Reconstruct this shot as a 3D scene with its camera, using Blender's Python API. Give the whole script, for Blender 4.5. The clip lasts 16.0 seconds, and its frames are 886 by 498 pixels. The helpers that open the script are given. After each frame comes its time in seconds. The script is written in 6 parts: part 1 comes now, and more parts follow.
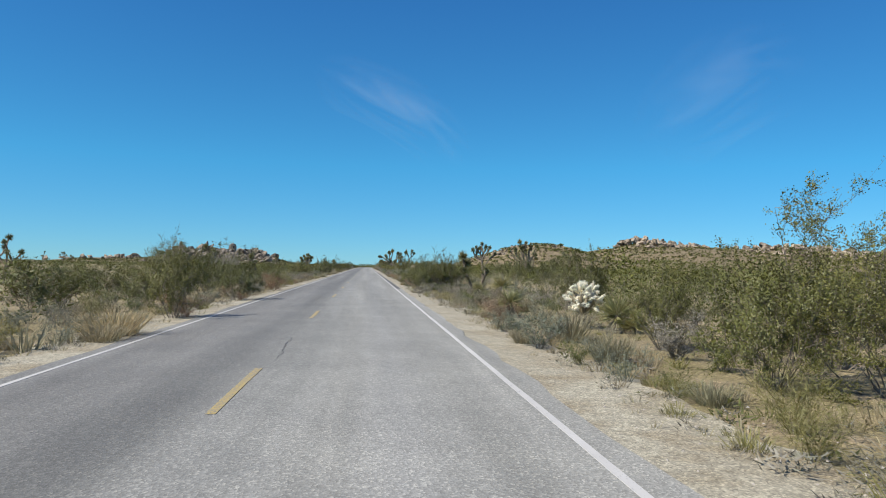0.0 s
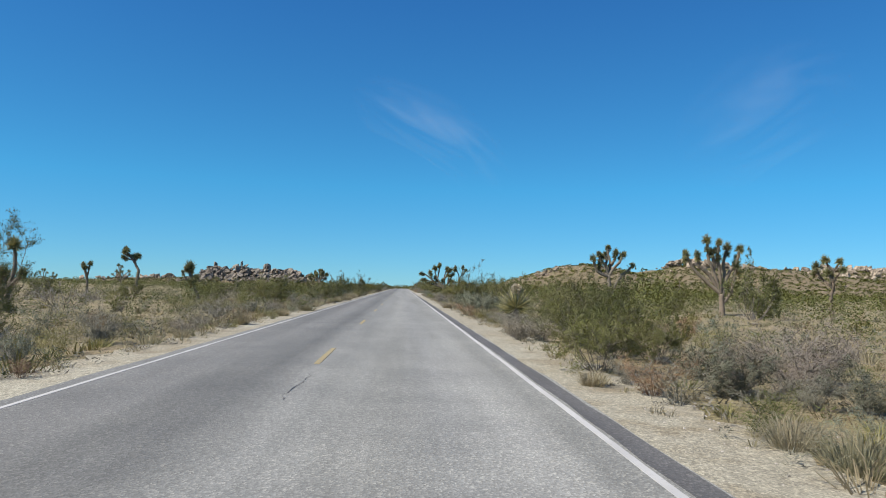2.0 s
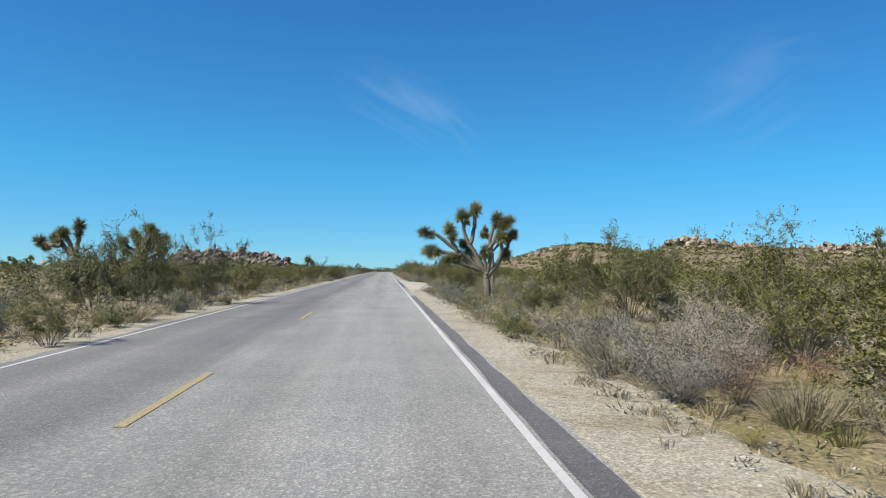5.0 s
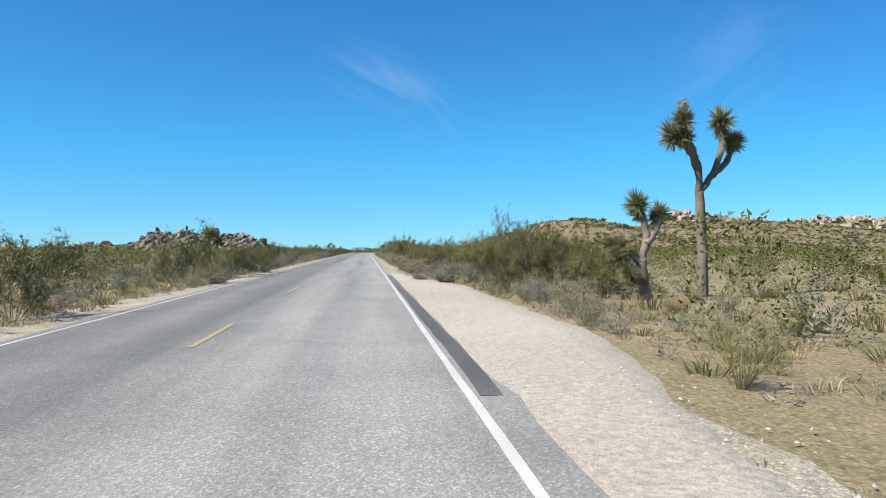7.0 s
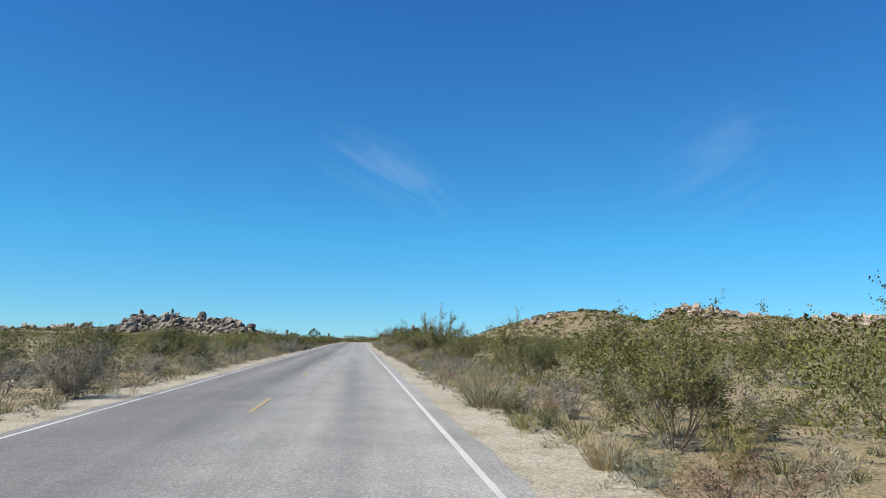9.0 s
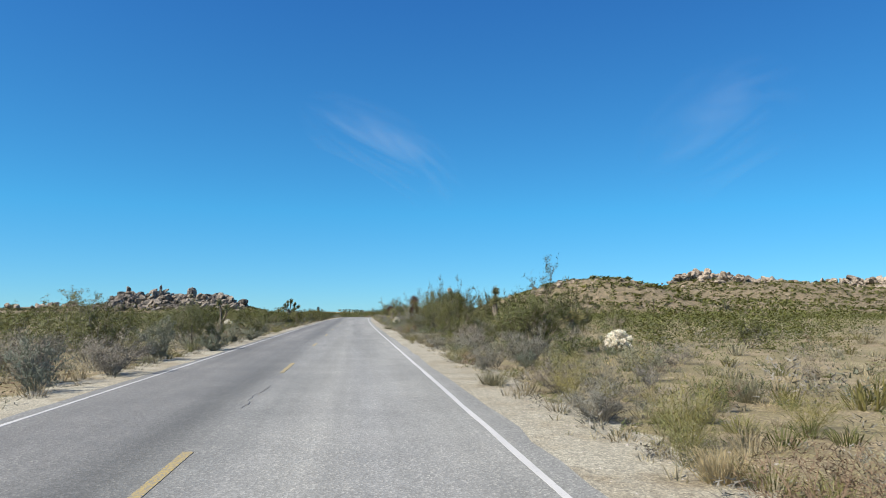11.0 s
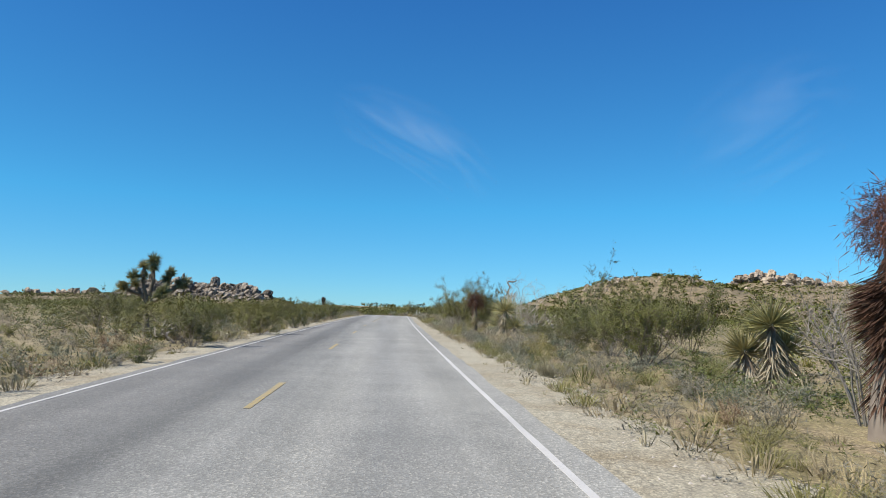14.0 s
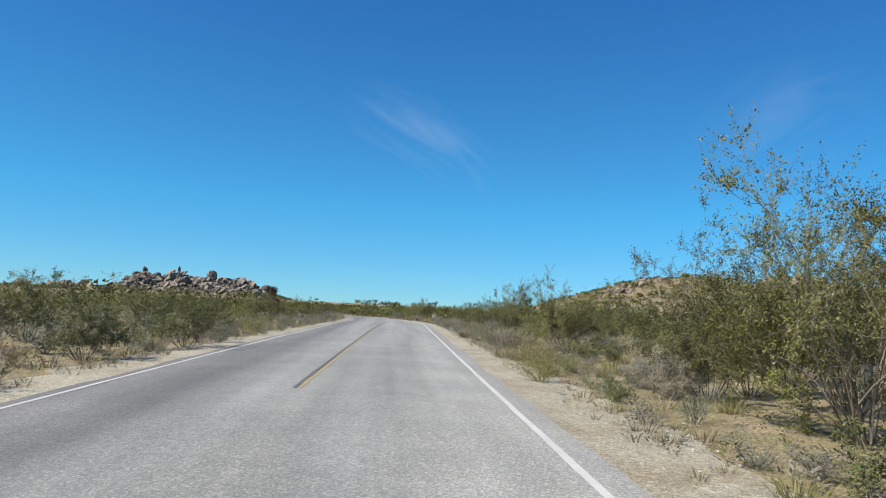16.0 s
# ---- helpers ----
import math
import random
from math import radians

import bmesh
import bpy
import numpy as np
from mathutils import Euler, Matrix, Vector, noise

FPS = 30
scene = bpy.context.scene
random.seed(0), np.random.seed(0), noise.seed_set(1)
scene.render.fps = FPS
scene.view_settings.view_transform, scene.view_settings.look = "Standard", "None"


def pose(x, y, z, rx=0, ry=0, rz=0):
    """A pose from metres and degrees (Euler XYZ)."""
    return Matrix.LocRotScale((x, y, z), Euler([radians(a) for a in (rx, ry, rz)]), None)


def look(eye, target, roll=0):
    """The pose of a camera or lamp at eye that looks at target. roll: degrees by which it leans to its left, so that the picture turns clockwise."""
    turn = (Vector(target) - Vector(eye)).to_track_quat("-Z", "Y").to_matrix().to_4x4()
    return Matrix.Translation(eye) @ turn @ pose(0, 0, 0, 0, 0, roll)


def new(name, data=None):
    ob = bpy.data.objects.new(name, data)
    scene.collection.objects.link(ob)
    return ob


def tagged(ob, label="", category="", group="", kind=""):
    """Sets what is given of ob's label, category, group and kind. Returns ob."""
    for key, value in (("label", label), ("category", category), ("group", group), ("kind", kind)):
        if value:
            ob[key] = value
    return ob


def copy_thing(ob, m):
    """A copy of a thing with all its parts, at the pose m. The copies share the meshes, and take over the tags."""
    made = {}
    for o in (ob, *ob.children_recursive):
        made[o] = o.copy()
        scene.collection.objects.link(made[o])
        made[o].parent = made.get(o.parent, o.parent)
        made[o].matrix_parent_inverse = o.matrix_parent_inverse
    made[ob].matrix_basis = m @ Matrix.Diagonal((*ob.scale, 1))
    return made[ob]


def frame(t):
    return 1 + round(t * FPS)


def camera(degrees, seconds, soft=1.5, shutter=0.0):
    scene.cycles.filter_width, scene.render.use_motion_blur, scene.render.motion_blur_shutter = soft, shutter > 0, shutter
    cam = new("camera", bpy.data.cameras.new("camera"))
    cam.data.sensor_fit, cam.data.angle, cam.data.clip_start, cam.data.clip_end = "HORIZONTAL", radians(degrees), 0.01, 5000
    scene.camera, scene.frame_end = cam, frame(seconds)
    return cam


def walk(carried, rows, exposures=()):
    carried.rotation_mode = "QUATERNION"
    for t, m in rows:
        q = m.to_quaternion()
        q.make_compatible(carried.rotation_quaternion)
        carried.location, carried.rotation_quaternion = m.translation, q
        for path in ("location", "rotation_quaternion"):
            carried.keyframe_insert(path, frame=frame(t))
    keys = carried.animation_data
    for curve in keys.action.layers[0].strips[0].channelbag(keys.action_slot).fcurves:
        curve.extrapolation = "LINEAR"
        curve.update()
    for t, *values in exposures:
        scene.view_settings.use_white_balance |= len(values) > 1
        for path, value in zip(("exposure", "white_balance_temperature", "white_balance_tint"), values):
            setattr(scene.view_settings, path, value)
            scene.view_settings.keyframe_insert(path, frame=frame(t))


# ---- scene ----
# ---------------------------------------------------------------- camera
cam = camera(65.3, 16.0, soft=0.95, shutter=0.015)
# seconds, x, y, z, yaw, pitch, roll
DRIVE = [
    (0.0, 1.48, -10.02, 1.511, -6.27, 1.42, 1.04),
    (0.5, 1.49, 0.84, 1.501, -3.67, 4.62, 1.07),
    (1.0, 1.44, 11.76, 1.462, -3.15, 5.60, 1.76),
    (1.5, 1.45, 22.73, 1.408, -3.02, 4.39, 0.74),
    (2.0, 1.43, 33.77, 1.387, -3.27, 3.13, 1.31),
    (2.5, 1.44, 44.72, 1.365, -3.29, 3.61, 2.25),
    (3.0, 1.54, 55.36, 1.379, -4.09, 3.20, 1.90),
    (3.5, 1.64, 66.27, 1.400, -3.91, 2.99, 2.53),
    (4.0, 1.73, 77.45, 1.383, -3.43, 3.99, 2.56),
    (4.5, 1.88, 89.04, 1.373, -3.49, 3.30, 2.68),
    (5.0, 2.16, 100.75, 1.360, -4.73, 1.69, 0.78),
    (7.5, 2.39, 156.74, 1.393, -6.69, -0.02, 0.26),
    (8.0, 2.30, 167.93, 1.431, -7.31, 4.99, 0.79),
    (8.5, 2.12, 179.27, 1.459, -6.68, 7.66, 1.40),
    (11.0, 1.67, 236.25, 1.471, -7.24, 5.13, 0.13),
    (11.5, 1.66, 247.73, 1.390, -5.64, 4.36, 0.89),
    (12.0, 1.67, 259.00, 1.375, -7.14, -0.82, -3.44),
    (12.5, 1.72, 270.47, 1.385, -6.59, 1.77, -2.29),
    (13.0, 1.76, 281.68, 1.359, -4.28, 4.00, 0.86),
    (13.5, 1.82, 293.22, 1.374, -4.22, 5.24, -0.10),
    (14.0, 1.81, 304.74, 1.391, -4.73, 4.83, 1.74),
    (14.5, 1.87, 316.36, 1.380, -4.98, 4.40, 2.69),
    (15.0, 1.93, 327.78, 1.375, -4.68, 4.44, 1.86),
    (15.5, 2.12, 338.98, 1.372, -4.50, 4.32, 2.34),
    (16.0, 2.25, 350.44, 1.398, -4.41, 4.77, 2.80),
]


def aimed(x, y, z, yaw, pitch, roll):
    yaw, pitch = radians(yaw), radians(pitch)
    ahead = Vector((-math.sin(yaw) * math.cos(pitch), math.cos(yaw) * math.cos(pitch), math.sin(pitch)))
    return look((x, y, z), Vector((x, y, z)) + ahead, roll)


walk(cam, [(t, aimed(*row)) for t, *row in DRIVE],
     [(0.0, 0.56), (4.2, 0.58), (5.2, 0.74), (7.4, 0.9), (8.2, 0.76), (8.8, 0.72), (11.0, 0.72), (16.0, 0.69)])

# ---------------------------------------------------------------- sky, sun, exposure
SUN_AZ, SUN_EL = 248.0, 47.0  # degrees clockwise from +y, and above the horizon
world = bpy.data.worlds.new("desert_sky")
scene.world = world
world.use_nodes = True
sky = world.node_tree.nodes.new("ShaderNodeTexSky")
sky.sky_type, sky.sun_disc = "NISHITA", False
sky.sun_elevation, sky.sun_rotation = radians(SUN_EL), radians(SUN_AZ)
sky.altitude, sky.air_density, sky.dust_density, sky.ozone_density = 1200, 0.65, 0.0, 1.0
background = world.node_tree.nodes["Background"]
background.inputs["Strength"].default_value = 0.102
# a clear, strongly blue desert sky with little fall-off towards the horizon
soften = world.node_tree.nodes.new("ShaderNodeGamma")
soften.inputs["Gamma"].default_value = 0.72
tint = world.node_tree.nodes.new("ShaderNodeMix")
tint.data_type, tint.blend_type = "RGBA", "MULTIPLY"
tint.inputs[0].default_value = 1.0
# cyan near the horizon, deeper and more violet higher up
aloft, height_of, deepen = (world.node_tree.nodes.new(k) for k in ("ShaderNodeTexCoord", "ShaderNodeSeparateXYZ", "ShaderNodeValToRGB"))
deepen.color_ramp.elements.new(0.14).color = (0.285, 1.09, 1.50, 1.0)
deepen.color_ramp.elements[0].position, deepen.color_ramp.elements[0].color = 0.0, (0.455, 0.90, 1.17, 1.0)
deepen.color_ramp.elements[2].position, deepen.color_ramp.elements[2].color = 0.5, (0.205, 0.79, 1.60, 1.0)
world.node_tree.links.new(aloft.outputs["Generated"], height_of.inputs[0])
world.node_tree.links.new(height_of.outputs["Z"], deepen.inputs["Fac"])
world.node_tree.links.new(deepen.outputs["Color"], tint.inputs[7])
world.node_tree.links.new(sky.outputs["Color"], soften.inputs["Color"])
world.node_tree.links.new(soften.outputs["Color"], tint.inputs[6])
world.node_tree.links.new(tint.outputs[2], background.inputs["Color"])
sun_data = bpy.data.lights.new("sun", "SUN")
sun_data.energy, sun_data.angle, sun_data.color = 4.9, radians(0.53), (1.0, 0.94, 0.85)
sun = new("sun", sun_data)
sun_from = Vector((math.sin(radians(SUN_AZ)) * math.cos(radians(SUN_EL)), math.cos(radians(SUN_AZ)) * math.cos(radians(SUN_EL)), math.sin(radians(SUN_EL))))
sun.matrix_world = look(sun_from * 50, (0, 0, 0))


# ---------------------------------------------------------------- materials
def material(name):
    m = bpy.data.materials.new(name)
    m.use_nodes = True
    nt = m.node_tree
    return m, nt.nodes, nt.links, nt.nodes["Principled BSDF"]


def texture(nodes, links, kind, scale, coords="Object", detail=6.0, rough=0.6, stretch=None):
    tc = nodes.new("ShaderNodeTexCoord")
    t = nodes.new(kind)
    t.inputs["Scale"].default_value = scale
    if kind == "ShaderNodeTexNoise":
        t.inputs["Detail"].default_value, t.inputs["Roughness"].default_value = detail, rough
    source = tc.outputs[coords]
    if stretch:
        mapping = nodes.new("ShaderNodeMapping")
        mapping.inputs["Scale"].default_value = stretch
        links.new(source, mapping.inputs["Vector"])
        source = mapping.outputs["Vector"]
    links.new(source, t.inputs["Vector"])
    return t


def ramp(nodes, links, source, stops):
    r = nodes.new("ShaderNodeValToRGB")
    while len(r.color_ramp.elements) < len(stops):
        r.color_ramp.elements.new(0.5)
    for e, (p, c) in zip(r.color_ramp.elements, stops):
        e.position, e.color = p, (*c, 1.0)
    links.new(source, r.inputs["Fac"])
    return r.outputs["Color"]


def blend(nodes, links, fac, a, b, how="MIX"):
    mix = nodes.new("ShaderNodeMix")
    mix.data_type, mix.blend_type = "RGBA", how
    for value, slot in ((fac, 0), (a, 6), (b, 7)):
        if isinstance(value, (int, float)):
            mix.inputs[slot].default_value = value
        elif isinstance(value, tuple):
            mix.inputs[slot].default_value = (*value, 1.0)
        else:
            links.new(value, mix.inputs[slot])
    return mix.outputs[2]


def bump(nodes, links, bsdf, height, strength, distance):
    b = nodes.new("ShaderNodeBump")
    b.inputs["Strength"].default_value, b.inputs["Distance"].default_value = strength, distance
    links.new(height, b.inputs["Height"])
    links.new(b.outputs["Normal"], bsdf.inputs["Normal"])


def plant_material(name, low, high, rough=0.65, thin=0.25):
    """Leaf, twig or bark colour that varies from piece to piece and from plant to plant."""
    m, nodes, links, bsdf = material(name)
    geo, info = nodes.new("ShaderNodeNewGeometry"), nodes.new("ShaderNodeObjectInfo")
    piece = ramp(nodes, links, geo.outputs["Random Per Island"], [(0.0, tuple(0.75 * a + 0.25 * b for a, b in zip(low, high))), (1.0, tuple(0.3 * a + 0.7 * b for a, b in zip(low, high)))])
    shift = ramp(nodes, links, info.outputs["Random"], [(0.0, (0.86, 0.79, 0.74)), (0.3, (0.8, 0.86, 0.8)), (0.65, (1.0, 1.0, 1.0)), (1.0, (1.25, 1.14, 0.95))])
    colour = blend(nodes, links, 1.0, piece, shift, "MULTIPLY")
    drift = texture(nodes, links, "ShaderNodeTexNoise", 0.4, detail=3.0)
    colour = blend(nodes, links, 0.7, colour, ramp(nodes, links, drift.outputs["Fac"], [(0.32, (0.72, 0.66, 0.66)), (0.5, (1.0, 1.0, 1.0)), (0.68, (1.3, 1.26, 1.1))]), "MULTIPLY")
    grain = texture(nodes, links, "ShaderNodeTexNoise", 5.0)
    colour = blend(nodes, links, 0.35, colour, ramp(nodes, links, grain.outputs["Fac"], [(0.3, (0.5, 0.46, 0.46)), (0.7, (1.4, 1.4, 1.35))]), "MULTIPLY")
    links.new(colour, bsdf.inputs["Base Color"])
    bsdf.inputs["Roughness"].default_value = rough
    if thin:
        through_leaf = nodes.new("ShaderNodeBsdfTranslucent")
        links.new(colour, through_leaf.inputs["Color"])
        both = nodes.new("ShaderNodeMixShader")
        both.inputs[0].default_value = thin
        links.new(bsdf.outputs[0], both.inputs[1])
        links.new(through_leaf.outputs[0], both.inputs[2])
        links.new(both.outputs[0], nodes["Material Output"].inputs["Surface"])
    return m


def asphalt_material(name, dark, light):
    m, nodes, links, bsdf = material(name)
    stone = texture(nodes, links, "ShaderNodeTexVoronoi", 55.0)
    wear = texture(nodes, links, "ShaderNodeTexNoise", 1.0, detail=4.0, stretch=(0.9, 0.035, 1.0))
    blotch = texture(nodes, links, "ShaderNodeTexNoise", 0.55, detail=5.0)
    base = ramp(nodes, links, wear.outputs["Fac"], [(0.3, dark), (0.7, light)])
    base = blend(nodes, links, 0.5, base, ramp(nodes, links, blotch.outputs["Fac"], [(0.3, (0.72, 0.72, 0.73)), (0.7, (1.25, 1.24, 1.22))]), "MULTIPLY")
    split, span = nodes.new("ShaderNodeSeparateXYZ"), nodes.new("ShaderNodeMapRange")
    span.inputs["From Min"].default_value, span.inputs["From Max"].default_value = -3.0, 3.7
    where = nodes.new("ShaderNodeTexCoord")
    links.new(where.outputs["Object"], split.inputs[0])
    links.new(split.outputs["X"], span.inputs["Value"])
    # the older, darker lane, the pale joint along the middle, and the worn wheel tracks
    lanes = ramp(nodes, links, span.outputs["Result"], [(0.0, (0.74, 0.74, 0.74)), (0.1, (0.56, 0.55, 0.55)), (0.2, (0.74, 0.73, 0.73)), (0.36, (0.5, 0.5, 0.5)), (0.44, (0.84, 0.84, 0.83)), (0.52, (0.98, 0.98, 0.97)), (0.63, (1.12, 1.11, 1.08)), (0.72, (0.98, 0.98, 0.98)), (0.86, (1.14, 1.13, 1.1))])
    base = blend(nodes, links, 0.85, base, lanes, "MULTIPLY")
    grit = ramp(nodes, links, stone.outputs["Color"], [(0.1, (0.5, 0.49, 0.48)), (0.7, (1.1, 1.1, 1.1)), (0.95, (2.0, 1.95, 1.85))])
    base = blend(nodes, links, 0.62, base, grit, "MULTIPLY")
    links.new(base, bsdf.inputs["Base Color"])
    bsdf.inputs["Roughness"].default_value = 0.82
    bump(nodes, links, bsdf, stone.outputs["Distance"], 0.5, 0.006)
    return m


def paint_material(name, colour, under, keep):
    """Road paint, worn through to the asphalt in specks."""
    m, nodes, links, bsdf = material(name)
    worn = texture(nodes, links, "ShaderNodeTexNoise", 30.0, detail=8.0, rough=0.75)
    faded = texture(nodes, links, "ShaderNodeTexNoise", 0.8)
    tone = blend(nodes, links, ramp(nodes, links, faded.outputs["Fac"], [(0.35, (0, 0, 0)), (0.75, (0.35, 0.35, 0.35))]), colour, under)
    hole = ramp(nodes, links, worn.outputs["Fac"], [(keep, (0, 0, 0)), (keep + 0.1, (1, 1, 1))])
    links.new(blend(nodes, links, hole, tone, under), bsdf.inputs["Base Color"])
    bsdf.inputs["Roughness"].default_value = 0.7
    bump(nodes, links, bsdf, worn.outputs["Fac"], 0.3, 0.003)
    return m


def soil_material(name, pale, deep, litter, litter_from, pebbles):
    m, nodes, links, bsdf = material(name)
    broad = texture(nodes, links, "ShaderNodeTexNoise", 0.16, detail=7.0)
    patch = texture(nodes, links, "ShaderNodeTexNoise", 0.75, detail=8.0, rough=0.68)
    fine = texture(nodes, links, "ShaderNodeTexNoise", 14.0, detail=8.0, rough=0.7)
    stones = texture(nodes, links, "ShaderNodeTexVoronoi", pebbles)
    base = ramp(nodes, links, broad.outputs["Fac"], [(0.32, deep), (0.68, pale)])
    cover = ramp(nodes, links, patch.outputs["Fac"], [(litter_from, (0, 0, 0)), (litter_from + 0.16, (0.85, 0.85, 0.85))])
    base = blend(nodes, links, cover, base, litter)
    base = blend(nodes, links, 0.7, base, ramp(nodes, links, fine.outputs["Fac"], [(0.3, (0.5, 0.48, 0.45)), (0.7, (1.4, 1.4, 1.4))]), "MULTIPLY")
    base = blend(nodes, links, 0.65, base, ramp(nodes, links, stones.outputs["Color"], [(0.1, (0.42, 0.4, 0.38)), (0.6, (1.05, 1.03, 1.0)), (0.92, (1.7, 1.66, 1.58))]), "MULTIPLY")
    links.new(base, bsdf.inputs["Base Color"])
    bsdf.inputs["Roughness"].default_value = 0.95
    bump(nodes, links, bsdf, fine.outputs["Fac"], 0.6, 0.03)
    return m


def rock_material(name, pale, warm, dark, scale):
    """Weathered granite: tan faces, brown-black desert varnish in patches and streaks, dark joints."""
    m, nodes, links, bsdf = material(name)
    geo, info = nodes.new("ShaderNodeNewGeometry"), nodes.new("ShaderNodeObjectInfo")

    def noise_at(size, stretch, detail):
        spread = nodes.new("ShaderNodeMapping")
        spread.inputs["Scale"].default_value = stretch
        links.new(geo.outputs["Position"], spread.inputs["Vector"])
        t = nodes.new("ShaderNodeTexNoise")
        t.inputs["Scale"].default_value, t.inputs["Detail"].default_value, t.inputs["Roughness"].default_value = size * scale, detail, 0.65
        links.new(spread.outputs["Vector"], t.inputs["Vector"])
        return t

    broad, streak, fine = noise_at(0.10, (1, 1, 1), 6.0), noise_at(0.22, (1, 1, 0.3), 5.0), noise_at(0.9, (1, 1, 1), 4.0)
    base = ramp(nodes, links, broad.outputs["Fac"], [(0.3, warm), (0.62, pale)])
    varnish = ramp(nodes, links, streak.outputs["Fac"], [(0.47, (0, 0, 0)), (0.6, (0.85, 0.85, 0.85))])
    base = blend(nodes, links, varnish, base, dark)
    base = blend(nodes, links, 1.0, base, ramp(nodes, links, info.outputs["Random"], [(0.0, (0.42, 0.41, 0.40)), (0.22, (0.85, 0.84, 0.83)), (1.0, (1.15, 1.14, 1.12))]), "MULTIPLY")
    base = blend(nodes, links, 0.7, base, ramp(nodes, links, fine.outputs["Fac"], [(0.3, (0.62, 0.6, 0.58)), (0.7, (1.25, 1.25, 1.25))]), "MULTIPLY")
    links.new(base, bsdf.inputs["Base Color"])
    bsdf.inputs["Roughness"].default_value = 0.92
    bump(nodes, links, bsdf, fine.outputs["Fac"], 0.9, 1.2 / scale)
    return m


def plain_material(name, colour, rough, metal=0.0, scale=20.0):
    m, nodes, links, bsdf = material(name)
    grime = texture(nodes, links, "ShaderNodeTexNoise", scale)
    links.new(blend(nodes, links, 0.6, colour, ramp(nodes, links, grime.outputs["Fac"], [(0.3, (0.75, 0.74, 0.72)), (0.7, (1.1, 1.1, 1.1))]), "MULTIPLY"), bsdf.inputs["Base Color"])
    bsdf.inputs["Roughness"].default_value, bsdf.inputs["Metallic"].default_value = rough, metal
    return m


ASPHALT = asphalt_material("asphalt", (0.164, 0.164, 0.148), (0.258, 0.257, 0.236))
ASPHALT_DARK = asphalt_material("asphalt_edge", (0.060, 0.059, 0.058), (0.115, 0.111, 0.105))
WHITE_PAINT = paint_material("white_road_paint", (0.478, 0.465, 0.433), (0.168, 0.165, 0.162), 0.58)
YELLOW_PAINT = paint_material("yellow_road_paint", (0.390, 0.285, 0.080), (0.190, 0.180, 0.150), 0.46)
SOIL = soil_material("desert_soil", (0.293, 0.236, 0.150), (0.212, 0.167, 0.095), (0.180, 0.155, 0.072), 0.38, 26.0)
GRAVEL = soil_material("shoulder_gravel", (0.350, 0.332, 0.258), (0.282, 0.258, 0.190), (0.226, 0.190, 0.122), 0.48, 50.0)
SAND = soil_material("pullout_sand", (0.405, 0.376, 0.312), (0.345, 0.314, 0.250), (0.281, 0.242, 0.178), 0.6, 150.0)
SLOPE_SOIL = soil_material("slope_soil", (0.233, 0.181, 0.116), (0.168, 0.129, 0.077), (0.104, 0.090, 0.045), 0.42, 0.6)
ROCK = rock_material("granite", (0.325, 0.283, 0.228), (0.215, 0.178, 0.136), (0.055, 0.048, 0.042), 1.0)
ROCK_PALE = rock_material("pale_granite", (0.430, 0.360, 0.272), (0.310, 0.248, 0.178), (0.125, 0.098, 0.072), 1.2)
PEBBLE = plain_material("pebbles", (0.374, 0.340, 0.297), 0.9, scale=3.0)
CREOSOTE_LEAF = plant_material("creosote_leaf", (0.043, 0.053, 0.008), (0.156, 0.158, 0.027), 0.55, 0.14)
CREOSOTE_STEM = plant_material("creosote_stem", (0.102, 0.085, 0.068), (0.221, 0.196, 0.166), 0.85, 0)
DEAD_STEM = plant_material("bleached_stem", (0.165, 0.150, 0.132), (0.300, 0.274, 0.243), 0.85, 0)
GREY_TWIG = plant_material("grey_twig", (0.136, 0.126, 0.100), (0.305, 0.285, 0.236), 0.85, 0.1)
SAGE_LEAF = plant_material("sage_leaf", (0.102, 0.120, 0.084), (0.238, 0.256, 0.190), 0.75, 0.2)
STRAW = plant_material("straw", (0.232, 0.203, 0.122), (0.400, 0.362, 0.245), 0.8, 0.25)
EPHEDRA = plant_material("green_twig", (0.140, 0.136, 0.038), (0.285, 0.264, 0.098), 0.6, 0.2)
RUST_TWIG = plant_material("rust_twig", (0.157, 0.100, 0.061), (0.297, 0.208, 0.136), 0.85, 0.15)
HERB_LEAF = plant_material("herb_leaf", (0.078, 0.097, 0.025), (0.185, 0.191, 0.061), 0.6, 0.3)
YUCCA_LEAF = plant_material("yucca_leaf", (0.190, 0.188, 0.068), (0.420, 0.392, 0.205), 0.42, 0.15)
JOSHUA_LEAF = plant_material("joshua_leaf", (0.115, 0.132, 0.058), (0.360, 0.352, 0.190), 0.45, 0.14)
DEAD_LEAF = plant_material("dead_leaf", (0.174, 0.142, 0.097), (0.336, 0.291, 0.213), 0.85, 0.1)
SKIRT_LEAF = plant_material("bleached_leaf", (0.27, 0.235, 0.17), (0.47, 0.425, 0.33), 0.85, 0.1)
BROWN_LEAF = plant_material("brown_dead_leaf", (0.062, 0.029, 0.018), (0.150, 0.072, 0.044), 0.85, 0.1)
PALE_WOOD = plant_material("bleached_wood", (0.30, 0.275, 0.245), (0.46, 0.43, 0.39), 0.85, 0)
RED_LEAF = plant_material("red_brown_dead_leaf", (0.085, 0.034, 0.024), (0.200, 0.088, 0.062), 0.85, 0.1)
BARK = plant_material("joshua_bark", (0.115, 0.094, 0.075), (0.245, 0.208, 0.165), 0.9, 0)
CHOLLA = plant_material("cholla_spines", (0.66, 0.62, 0.5), (0.85, 0.82, 0.7), 0.7, 0.15)
